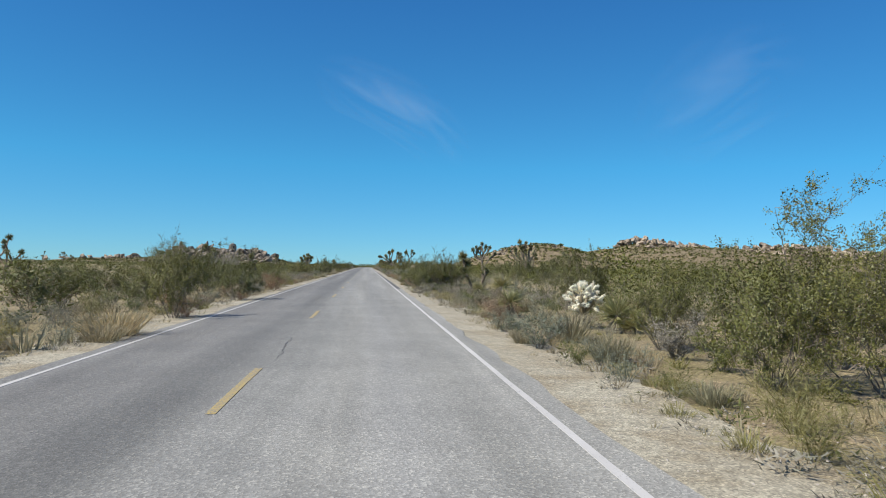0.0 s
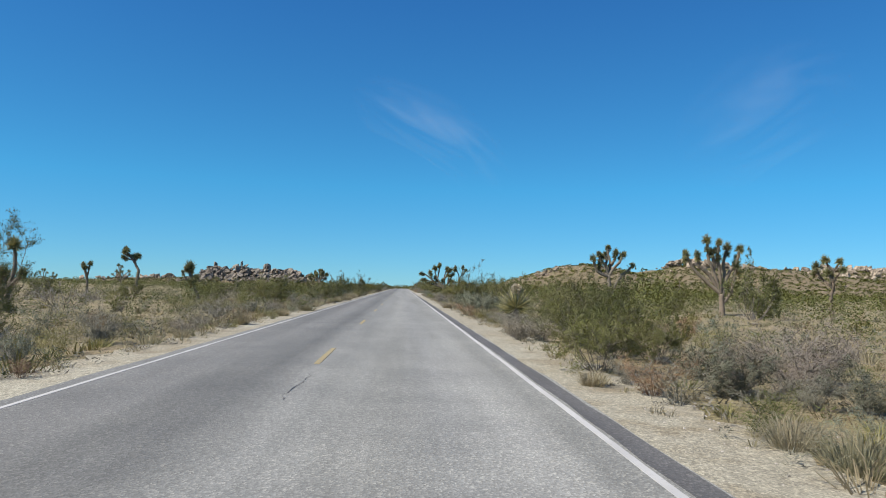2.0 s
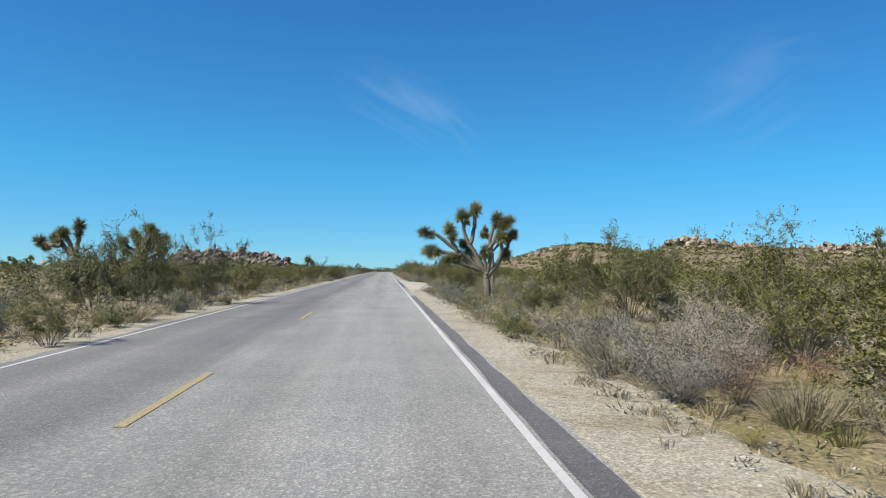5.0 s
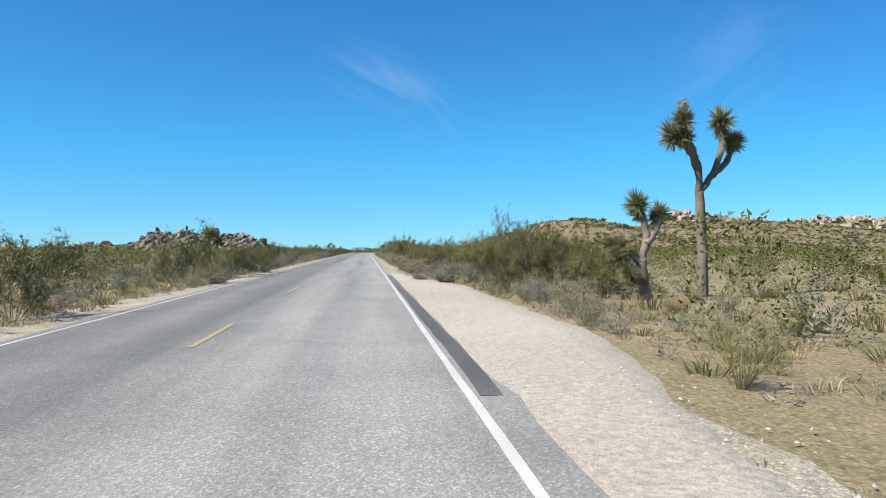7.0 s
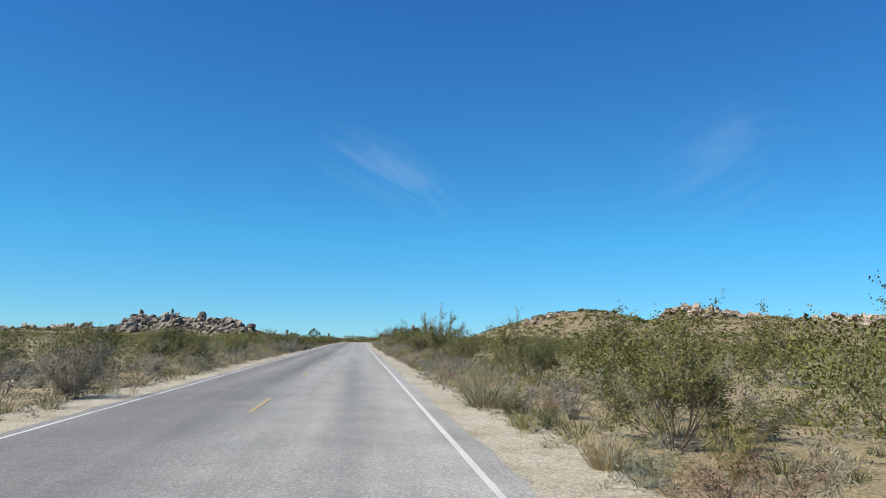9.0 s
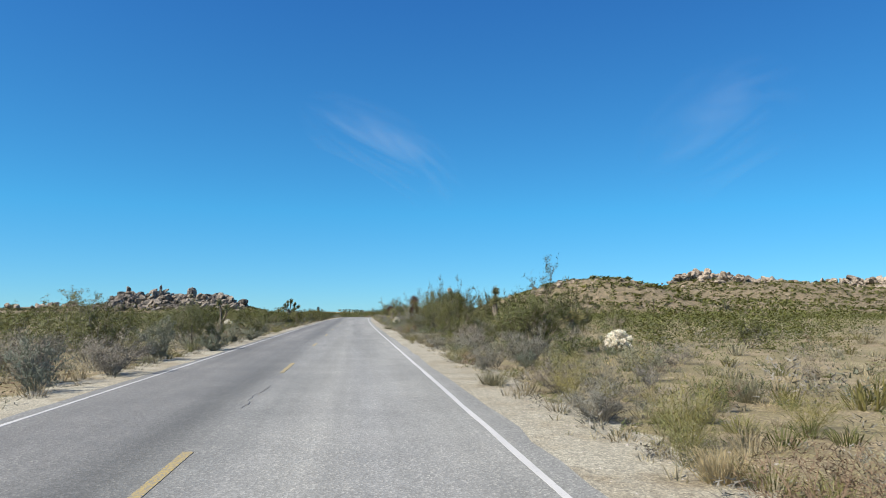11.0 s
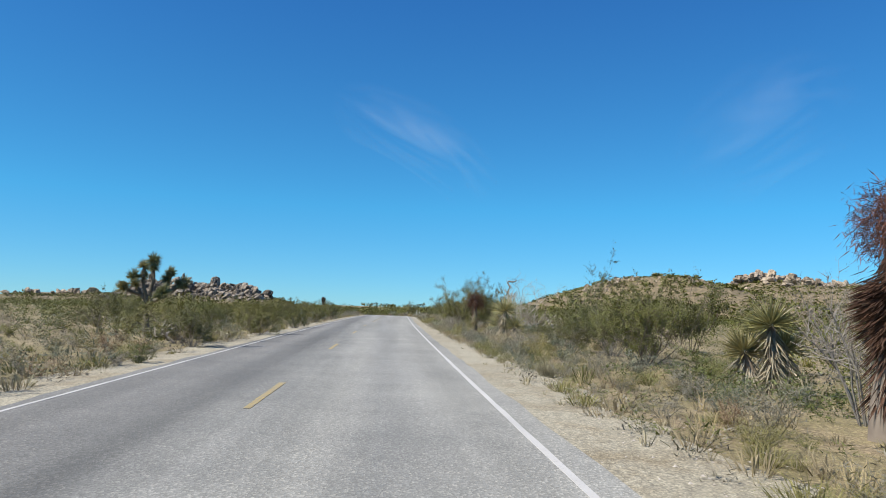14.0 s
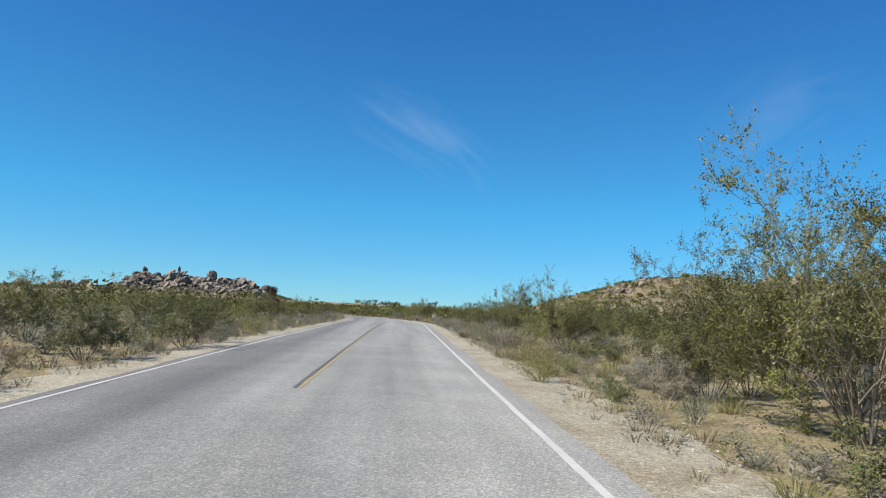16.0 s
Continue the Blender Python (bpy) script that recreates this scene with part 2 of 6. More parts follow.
CHOLLA_STEM = plant_material("cholla_stem", (0.129, 0.110, 0.071), (0.258, 0.233, 0.155), 0.85, 0)
BLOSSOM = plant_material("cream_blossom", (0.46, 0.42, 0.30), (0.62, 0.58, 0.46), 0.6, 0.2)
POST_WHITE = plain_material("white_post", (0.8, 0.8, 0.78), 0.5)


# ---------------------------------------------------------------- mesh helpers
class Shape:
    """Gathers triangles for one mesh."""

    def __init__(self):
        self.v, self.f, self.n = [], [], 0

    def add(self, verts, faces):
        verts, faces = np.asarray(verts, float).reshape(-1, 3), np.asarray(faces, int).reshape(-1, 3)
        self.v.append(verts)
        self.f.append(faces + self.n)
        self.n += len(verts)

    def tube(self, path, radii, sides=4):
        path = np.asarray(path, float)
        rings = []
        for i, p in enumerate(path):
            d = path[min(i + 1, len(path) - 1)] - path[max(i - 1, 0)]
            d = d / (np.linalg.norm(d) + 1e-9)
            a = np.cross(d, (0.31, 0.83, 0.46))
            a = a / (np.linalg.norm(a) + 1e-9)
            b = np.cross(d, a)
            w = np.arange(sides) * 2 * np.pi / sides
            rings.append(p + radii[i] * (np.cos(w)[:, None] * a + np.sin(w)[:, None] * b))
        faces = []
        for i in range(len(path) - 1):
            for s in range(sides):
                q, r = i * sides + s, i * sides + (s + 1) % sides
                faces += [(q, r, r + sides), (q, r + sides, q + sides)]
        top = (len(path) - 1) * sides
        faces += [(top, top + s, top + s + 1) for s in range(1, sides - 1)]
        self.add(np.concatenate(rings), faces)

    def leaves(self, at, along, length, width, rng, bend=0.2):
        """Small pointed leaves, one at each point, pointing along the given ways."""
        at, along = np.asarray(at, float), np.asarray(along, float)
        n = len(at)
        if n == 0:
            return
        along = along / (np.linalg.norm(along, axis=1, keepdims=True) + 1e-9)
        side = np.cross(along, rng.normal(size=(n, 3)))
        side = side / (np.linalg.norm(side, axis=1, keepdims=True) + 1e-9)
        lift = np.cross(along, side)
        length = (length * rng.uniform(0.6, 1.35, n))[:, None]
        width = (width * rng.uniform(0.7, 1.3, n))[:, None]
        verts = np.stack([at - side * width / 2, at + side * width / 2, at + along * length + lift * length * bend], 1)
        self.add(verts.reshape(-1, 3), np.arange(3 * n).reshape(-1, 3))

    def spikes(self, at, along, length, width, rng):
        """Stiff tapering blades: a narrow foot, a broad middle and a sharp tip."""
        at, along = np.asarray(at, float), np.asarray(along, float)
        n = len(at)
        along = along / (np.linalg.norm(along, axis=1, keepdims=True) + 1e-9)
        side = np.cross(along, (0.1, 0.2, 1.0) + 0.4 * rng.normal(size=(n, 3)))
        side = side / (np.linalg.norm(side, axis=1, keepdims=True) + 1e-9)
        keel = np.cross(side, along)
        length = (length * rng.uniform(0.75, 1.15, n))[:, None]
        low = at + along * length * 0.3
        verts = np.stack([at - keel * width * 0.3, low + side * width / 2, low - keel * width * 0.35, low - side * width / 2, at + along * length], 1)
        base = np.arange(n)[:, None] * 5
        self.add(verts.reshape(-1, 3), np.concatenate([base + k for k in ([0, 1, 2], [0, 2, 3], [1, 4, 2], [2, 4, 3])]))

    def arrays(self):
        return np.concatenate(self.v), np.concatenate(self.f)

    def mesh(self, name, mat, smooth=False, crown=None):
        verts, faces = self.arrays()
        normals = None
        if crown is not None:
            verts, faces, normals = crown_normals(verts, faces, crown)
        return mesh_from(name, verts, faces, mat, smooth, normals)


def crown_normals(verts, faces, crown):
    """Loose leaves that take the light as the rounded crown they make up: faces turned outwards, normals eased towards the way out."""
    middle, share = np.array([0, 0, crown[0]]), crown[1]
    a, b, c = (verts[faces[:, k]] for k in range(3))
    flat = np.cross(b - a, c - a)
    flat = flat / (np.linalg.norm(flat, axis=1, keepdims=True) + 1e-12)
    out = (a + b + c) / 3 - middle
    out = out / (np.linalg.norm(out, axis=1, keepdims=True) + 1e-9)
    turned = (flat * out).sum(1) < 0
    faces, flat = faces.copy(), np.where(turned[:, None], -flat, flat)
    faces[turned] = faces[turned][:, ::-1]
    mixed = out * share + flat * (1 - share)
    normals = np.zeros_like(verts)
    for k in range(3):
        np.add.at(normals, faces[:, k], mixed)
    return verts, faces, normals / (np.linalg.norm(normals, axis=1, keepdims=True) + 1e-9)


def mesh_from(name, verts, faces, mat, smooth=False, normals=None):
    me = bpy.data.meshes.new(name)
    verts, faces = np.asarray(verts, np.float32), np.asarray(faces, np.int32)
    me.vertices.add(len(verts))
    me.vertices.foreach_set("co", verts.ravel())
    me.loops.add(faces.size)
    me.loops.foreach_set("vertex_index", faces.ravel())
    me.polygons.add(len(faces))
    me.polygons.foreach_set("loop_start", np.arange(0, faces.size, 3, dtype=np.int32))
    me.polygons.foreach_set("loop_total", np.full(len(faces), 3, np.int32))
    me.polygons.foreach_set("use_smooth", np.full(len(faces), smooth))
    me.materials.append(mat)
    me.update(calc_edges=True)
    if normals is not None:
        me.polygons.foreach_set("use_smooth", np.full(len(faces), True))
        me.attributes.new("custom_normal", "FLOAT_VECTOR", "POINT").data.foreach_set("vector", np.asarray(normals, np.float32).ravel())
    return me


def sheet(name, xs, ys, height, mat, smooth=True):
    """A terrain mesh over a grid of unequal steps; height is a function of arrays."""
    gx, gy = np.meshgrid(xs, ys)
    verts = np.stack([gx, gy, height(gx, gy)], -1).reshape(-1, 3)
    w = len(xs)
    q = (np.arange(len(ys) - 1)[:, None] * w + np.arange(w - 1)).ravel()
    return mesh_from(name, verts, np.concatenate([np.stack([q, q + 1, q + w + 1], 1), np.stack([q, q + w + 1, q + w], 1)]), mat, smooth)


def part(name, data, parent, label="", kind=""):
    ob = new(name, data)
    ob.parent = parent
    return tagged(ob, label, kind=kind)


def scatter(name, pieces, mat_names, places, rng):
    """One joined mesh of many plain copies: pieces are (verts, faces), places rows of x, y, z, width, height."""
    vs, fs, ns, n = [], [], [], 0
    for x, y, z, w, h in places:
        v, f, *soft = pieces[rng.integers(len(pieces))]
        a = rng.uniform(0, 6.283)
        if soft:
            c, s = math.cos(a), math.sin(a)
            ns.append(np.stack([soft[0][:, 0] * c - soft[0][:, 1] * s, soft[0][:, 0] * s + soft[0][:, 1] * c, soft[0][:, 2]], 1))
        c, s = math.cos(a) * w, math.sin(a) * w
        moved = np.stack([v[:, 0] * c - v[:, 1] * s + x, v[:, 0] * s + v[:, 1] * c + y, v[:, 2] * h + z], 1)
        vs.append(moved)
        fs.append(f + n)
        n += len(v)
    return mesh_from(name, np.concatenate(vs), np.concatenate(fs), mat_names, normals=np.concatenate(ns) if ns else None)


# ---------------------------------------------------------------- the lie of the land
BEND_FROM, BEND, BACK_FROM, BACK = 285.0, 2.7e-4, 405.0, -6.0e-3
BACK_OVER = 120.0
LEFT_EDGE, RIGHT_EDGE = -2.75, 3.35


def centre(y):
    """How far the road's centre line lies to the right of the straight."""
    y = np.asarray(y, float)
    first = np.clip(y - BEND_FROM, 0, BACK_FROM - BEND_FROM)
    rest = np.clip(y - BACK_FROM, 0, BACK_OVER)
    slope = BEND * (BACK_FROM - BEND_FROM)
    far = np.clip(y - BACK_FROM - BACK_OVER, 0, None)
    return BEND * first**2 / 2 + slope * rest + BACK * rest**2 / 2 + (slope + BACK * BACK_OVER) * far


def wave(x, y, scale, seed=0.0):
    """Smooth rolling relief in about -1 to 1."""
    x, y = np.asarray(x) / scale + seed, np.asarray(y) / scale - 0.7 * seed
    return (np.sin(x * 1.3 + 1.7 * np.sin(y * 0.9)) + np.sin(y * 1.7 + 1.3 * np.sin(x * 1.1 + 2.0)) + 0.5 * np.sin(2.9 * x + 2.3 * y)) / 2.5


def fall(y):
    """The plain tips gently downhill past a low crest near the end of the drive."""
    over = np.clip(np.asarray(y, float) - 372.0, 0, 430)
    return -np.where(over < 60, over**2 * 0.013 / 120, 0.013 * (over - 30))


def land(x, y):
    """Height of the open ground: level beside the road, gently uneven further out."""
    x, y = np.asarray(x, float), np.asarray(y, float)
    off = np.abs(x - centre(y) - 0.3)
    rough = np.clip((off - 4.6) / 8.0, 0, 1)
    swell = np.clip((off - 8.0) / 40.0, 0, 1)
    return fall(y) - 0.03 - 0.05 * np.clip((off - 3.4) / 2.0, 0, 1) + rough * (0.10 * wave(x, y, 1.6) + 0.12 * wave(x, y, 4.5, 3.0)) + swell * 0.35 * wave(x, y, 17.0, 5.0)


def graded(lo, hi, fine_lo, fine_hi, step, grow):
    """Grid lines: even in the middle stretch, ever wider outside it."""
    mid = list(np.arange(fine_lo, fine_hi + step / 2, step))
    a, b, s, u = [], [], step, step
    while (a[-1] if a else fine_lo) > lo:
        s *= grow
        a.append((a[-1] if a else fine_lo) - s)
    while (b[-1] if b else fine_hi) < hi:
        u *= grow
        b.append((b[-1] if b else fine_hi) + u)
    return np.array(a[::-1] + mid + b)


ground = tagged(new("ground", sheet("ground", graded(-4000, 4000, -20, 24, 0.7, 1.12), graded(-300, 4800, -30, 460, 1.6, 1.12), land, SOIL)),
                "sandy tan desert ground with dry grass litter", "desert ground", kind="structure")


def ribbon(name, y0, y1, x0, x1, z, mat, step=2.0, ragged=0.0, crown=0.0, across=1, seed=1, skirt=0.1):
    """A strip that follows the road; x0 and x1 are offsets from the centre line."""
    rng = np.random.default_rng(seed)
    ys = np.arange(y0, y1 + step / 2, step)
    c = centre(ys)
    slope = np.gradient(c, ys)
    rows = []
    jl, jr = rng.normal(size=len(ys)) * ragged, rng.normal(size=len(ys)) * ragged
    for k in range(across + 1):
        u = k / across
        o = (x0 + jl) * (1 - u) + (x1 + jr) * u
        rows.append(np.stack([c + o, ys - slope * o, z + fall(ys - slope * o) - crown * np.abs(o)], 1))
    rows = [rows[0] - (0, 0, skirt), *rows, rows[-1] - (0, 0, skirt)]
    verts = np.stack(rows, 1).reshape(-1, 3)
    w = across + 3
    q = (np.arange(len(ys) - 1)[:, None] * w + np.arange(across + 2)).ravel()
    return mesh_from(name, verts, np.concatenate([np.stack([q, q + 1, q + w + 1], 1), np.stack([q, q + w + 1, q + w], 1)]), mat)


shoulder_right = tagged(new("shoulder_right", ribbon("shoulder_right", -60, 640, 3.2, 5.2, 0.055, GRAVEL, 0.5, 0.13, 0.02, 4, 3)),
                        "pale sandy gravel shoulder beside the asphalt", "road shoulder", kind="structure")
shoulder_left = tagged(new("shoulder_left", ribbon("shoulder_left", -60, 640, -4.3, -2.6, 0.055, GRAVEL, 0.5, 0.12, 0.02, 4, 4)),
                       "pale sandy gravel shoulder beside the asphalt", "road shoulder", kind="structure")
road = tagged(new("road", ribbon("road", -80, 760, -3.0, 3.72, 0.03, ASPHALT, 1.0, 0.035, 0.006, 8, 5)),
              "worn grey two-lane asphalt road with pale aggregate", "road", kind="structure")


def marking(name, y0, y1, x, width, mat, parent, label, seed):
    return part(name, ribbon(name, y0, y1, x - width / 2, x + width / 2, 0.0335, mat, min(1.0, y1 - y0), 0.004, 0.006, 1, seed, 0.005), parent, label)


marking("edge_line", -70, 740, RIGHT_EDGE, 0.082, WHITE_PAINT, road, "solid white painted edge line", 11)
marking("edge_line", -70, 740, LEFT_EDGE, 0.066, WHITE_PAINT, road, "solid white painted edge line", 12)
for n in range(-3, 30):
    marking("centre_dash", 12.19 * n - 3.05, 12.19 * n, 0.0, 0.10, YELLOW_PAINT, road, "worn yellow painted dash", 40 + n)
marking("centre_line", 361.5, 740, 0.18, 0.07, YELLOW_PAINT, road, "solid yellow painted line", 13)
marking("centre_line", 361.5, 740, 0.10, 0.07, ASPHALT_DARK, road, "dark sealed joint beside the yellow line", 14)
part("edge_patch", ribbon("edge_patch", 34, 136, 3.43, 3.69, 0.034, ASPHALT_DARK, 0.9, 0.012, 0.006, 2, 15, 0.06), road, "darker newer asphalt strip along the edge")
part("edge_patch", ribbon("edge_patch", 152, 182, 3.45, 3.69, 0.034, ASPHALT_DARK, 0.9, 0.014, 0.006, 2, 16, 0.06), road, "darker newer asphalt strip along the edge")


def crack(seed, x0, y0, length, wander):
    """A tar-dark crack: a thin ragged strip on the asphalt."""
    rng = np.random.default_rng(seed)
    n = max(6, int(length / 0.12))
    ys = y0 + np.linspace(0, length, n)
    xs = x0 + np.cumsum(rng.normal(size=n)) * wander * 0.7
    half = rng.uniform(0.002, 0.008, n)
    z = 0.0345 - 0.006 * np.abs(xs) + fall(ys)
    c = centre(ys)
    verts = np.concatenate([np.stack([c + xs - half, ys, z], 1), np.stack([c + xs + half, ys, z], 1)])
    q = np.arange(n - 1)
    return part("crack", mesh_from("crack", verts, np.concatenate([np.stack([q, q + n, q + n + 1], 1), np.stack([q, q + n + 1, q + 1], 1)]), ASPHALT_DARK), road)


for k in range(9):
    crack(200 + k, random.uniform(-0.05, 0.15), 1 + 41 * k, random.uniform(2, 3.5), 0.03)

# the sandy pull-out beyond the right edge line
pull = Shape()
rng = np.random.default_rng(77)
ys = np.arange(140.0, 190.0, 0.6)
ease = np.clip((ys - 140) / 16, 0, 1) ** 1.5 * np.clip((190 - ys) / 16, 0, 1) ** 1.5
reach = 0.1 + 2.5 * ease + 0.10 * wave(ys, ys * 0, 0.9) * ease + rng.normal(size=len(ys)) * 0.05 * ease
rows = []
for y, w in zip(ys, reach):
    for u in (0.0, 0.25, 0.5, 0.75, 1.0):
        x = 3.62 + u * w
        rows.append((x, y, max(0.055 - 0.02 * x, float(land(x, y))) + 0.01 * (1 - u * u)))
    rows.append((3.62 + w + 0.25, y, float(land(3.87 + w, y)) - 0.12))
q = (np.arange(len(ys) - 1)[:, None] * 6 + np.arange(5)).ravel()
pull.add(rows, np.concatenate([np.stack([q, q + 1, q + 7], 1), np.stack([q, q + 7, q + 6], 1)]))
tagged(new("pullout", pull.mesh("pullout", SAND, True)), "smooth pale sand pull-out beside the road", "road shoulder", kind="structure")


# ---------------------------------------------------------------- far hills
def rise(u):
    u = np.clip(u, 0, 1)
    return u * u * (3 - 2 * u)


def right_hill(x, y):
    """A broad scrubby ridge that climbs away from the plain on the right."""
    crest = 34 + 8 * wave(x, y, 120, 1.0) - 7 * wave(x, y, 55, 4.0)
    face = rise((y - 640 - 0.10 * (x - 200)) / 420) * rise((x - 150) / 330)
    knoll = 29 * np.exp(-(((x - 226) / 70) ** 2 + ((y - 812) / 95) ** 2)) + 12 * np.exp(-(((x - 165) / 55) ** 2 + ((y - 850) / 60) ** 2))
    detail = 1.6 * wave(x, y, 14, 2.0) + 0.8 * wave(x, y, 6, 6.0)
    h = np.maximum(crest * face, knoll * 1.0) + detail * np.clip(face * 3 + knoll / 10, 0, 1)
    edge = rise((x - 40) / 60) * rise((y - 560) / 60) * rise((1900 - y) / 300) * rise((2300 - x) / 200)
    h = np.where(edge > 0, h * edge, 0)
    return h - 1.5 - 6 * (1 - np.clip(h / 8, 0, 1))


tagged(new("hill", sheet("hill", np.arange(40, 2300, 11.0), np.arange(560, 1900, 11.0), right_hill, SLOPE_SOIL)), "scrub-covered tan desert ridge in the distance", "hill", kind="structure")


def left_hill(x, y):
    h = 20 * np.exp(-(((x + 345) / 105) ** 2 + ((y - 1500) / 70) ** 2)) + 7 * np.exp(-(((x + 560) / 130) ** 2 + ((y - 1540) / 90) ** 2))
    h = h + 9 * np.exp(-(((x + 215) / 70) ** 2 + ((y - 1480) / 70) ** 2)) + 1.2 * wave(x, y, 16, 3.0) * np.clip(h / 6, 0, 1)
    return h - 1.2 - 6 * (1 - np.clip(h / 8, 0, 1))


tagged(new("hill", sheet("hill", np.arange(-900, 0, 9.0), np.arange(1280, 1760, 9.0), left_hill, SLOPE_SOIL)), "low scrubby rise under a pile of boulders", "hill", kind="structure")


def boulder_mesh(seed, mat):
    """A jointed block of granite about 2 units across: flat split faces, worn corners and a crack or two."""
    r = np.random.default_rng(seed)
    bm = bmesh.new()
    bmesh.ops.create_icosphere(bm, subdivisions=3, radius=1.0)
    cuts = r.normal(size=(15, 3))
    cuts = cuts / np.linalg.norm(cuts, axis=1, keepdims=True)
    depth = r.uniform(0.42, 0.85, 15)
    seams, at = cuts[:2], r.uniform(-0.4, 0.4, 2)
    for v in bm.verts:
        p = np.array(v.co)
        p = p * (0.6 + 0.4 / np.abs(p).max())
        for n, d in zip(cuts[2:], depth[2:]):
            over = p @ n - d
            if over > 0:
                p = p - n * over
        for n, d in zip(seams, at):
            p = p * (1 - 0.3 * math.exp(-((p @ n - d) / 0.07) ** 2))
        v.co = p + np.array(noise.noise_vector(Vector(p) * 2.3 + Vector((seed, 0, 0)))) * 0.06
    me = bpy.data.meshes.new("boulder")
    bm.to_mesh(me)
    bm.free()
    me.materials.append(mat)
    return me


BOULDERS = [boulder_mesh(s, ROCK) for s in range(9)]
PALE_BOULDERS = [boulder_mesh(s + 20, ROCK_PALE) for s in range(9)]


def outcrop(label, shapes, spots, top, seed):
    """A pile of boulders; spots are rows of x, y, spread x, spread y, count, smallest, largest, lift."""
    rng = np.random.default_rng(seed)
    pile = tagged(new("rock_outcrop"), label, "rock outcrop", "desert rock outcrops")
    for x, y, sx, sy, count, small, large, lift in spots:
        for _ in range(count):
            px, py = x + rng.normal() * sx, y + rng.normal() * sy
            r = small + (large - small) * rng.random() ** 2.6
            ob = part("boulder", shapes[rng.integers(len(shapes))], pile)
            ob.matrix_basis = Matrix.LocRotScale((px, py, float(top(px, py)) + r * 0.35 + lift * rng.random()), Euler((rng.normal() * 0.25, 0.3 + rng.normal() * 0.35, rng.uniform(0, 6.28))),
                                                 (r * rng.uniform(0.9, 2.0), r * rng.uniform(0.7, 1.2), r * rng.uniform(0.5, 1.25)))
    return pile


PILE_AT = (-334.0, 1495.0)
PILE_DX = [-118, -98, -80, -62, -54, -42, -28, -14, -6, 0, 7, 14, 26, 40, 50, 60, 76, 92, 110, 128, 140, 156]
PILE_TOP = [4, 13, 26, 35, 40, 37, 33, 36, 40, 42, 39, 34, 31, 35, 38, 34, 31, 30, 27, 23, 16, 6]


def rock_pile(label, seed, count, lo, hi, small, large, core=False):
    """A hill of stacked boulders under a given skyline, its face towards the road."""
    rng = np.random.default_rng(seed)
    pile = tagged(new("rock_outcrop"), label, "rock outcrop", "desert rock outcrops")
    if core:
        def mass(x, y):
            """The solid rock under the loose blocks."""
            top = np.interp(x - PILE_AT[0], PILE_DX, PILE_TOP) * np.clip(1 - (PILE_AT[1] - y) / 85, 0, 1)
            return top * (0.8 + 0.10 * wave(x, y, 5, 2.0) + 0.07 * wave(x, y, 2.2, 8.0)) - 3
        part("bedrock", sheet("bedrock", np.arange(-124, 160, 3.0) + PILE_AT[0], np.arange(1408, 1506, 3.5), mass, ROCK, False), pile, "solid split granite under the boulders")
    for _ in range(count):
        dx, u = rng.uniform(PILE_DX[0], PILE_DX[-1]), rng.uniform(lo, hi)
        top = float(np.interp(dx, PILE_DX, PILE_TOP))
        r = (small + (large - small) * rng.random() ** 2) * min(1.0, 0.35 + top / 26)
        ob = part("boulder", BOULDERS[rng.integers(len(BOULDERS))], pile)
        tall = rng.uniform(0.6, 1.25)
        ob.matrix_basis = Matrix.LocRotScale((PILE_AT[0] + dx, PILE_AT[1] - 85 * (1 - u) + rng.normal() * 4, max(0.5, top * u - r * tall * 0.75)),
                                             Euler((rng.normal() * 0.3, -0.45 + rng.normal() * 0.3, rng.normal() * 0.5)), (r * rng.uniform(1.0, 2.0), r * rng.uniform(0.8, 1.3), r * tall))
    return pile


pile = rock_pile("jumbled pile of weathered brown granite boulders", 5, 230, 0.1, 1.0, 4.0, 10.5, True)
for dx, high, wide, tall in ((0, 45, 5.0, 8.5), (-54, 42, 6.5, 7.0), (50, 40, 8.5, 7.0), (-6, 38, 5.0, 7.0), (-80, 28, 6.0, 6.0), (84, 31, 11.0, 5.0), (106, 29, 11.0, 5.5), (138, 20, 5.5, 6.0)):
    ob = part("boulder", BOULDERS[abs(dx) % 9], pile)
    ob.matrix_basis = Matrix.LocRotScale((PILE_AT[0] + dx, PILE_AT[1], high - tall * 0.85), Euler((0.1, 0.12, dx)), (wide, wide, tall))
rock_pile("small brown boulders between the great ones of a pile", 15, 220, 0.0, 0.9, 1.2, 3.2)
outcrop("broken line of tan granite boulders", PALE_BOULDERS, [(-560, 1530, 60, 20, 34, 4, 8, 2)], left_hill, 6)
outcrop("crest of broken tan granite cliffs on a ridge", PALE_BOULDERS,
        [(422, 1085, 9, 6, 26, 2.5, 8, 8), (446, 1088, 11, 6, 30, 2.5, 8, 7), (472, 1088, 12, 8, 40, 2.5, 8, 5), (500, 1086, 14, 8, 44, 2.5, 8, 5), (530, 1085, 12, 8, 44, 2.5, 9, 6), (556, 1088, 9, 6, 26, 2.5, 8, 5), (600, 1095, 26, 10, 60, 2, 9, 4)], right_hill, 7)
outcrop("crest of broken tan granite cliffs on a ridge", PALE_BOULDERS,
        [(680, 1090, 30, 14, 70, 2.5, 9, 5), (740, 1088, 14, 10, 40, 3, 10, 6), (800, 1085, 40, 20, 60, 2.5, 9, 5), (900, 1080, 50, 24, 60, 3, 10, 6), (1020, 1080, 60, 30, 50, 3, 11, 6)], right_hill, 8)
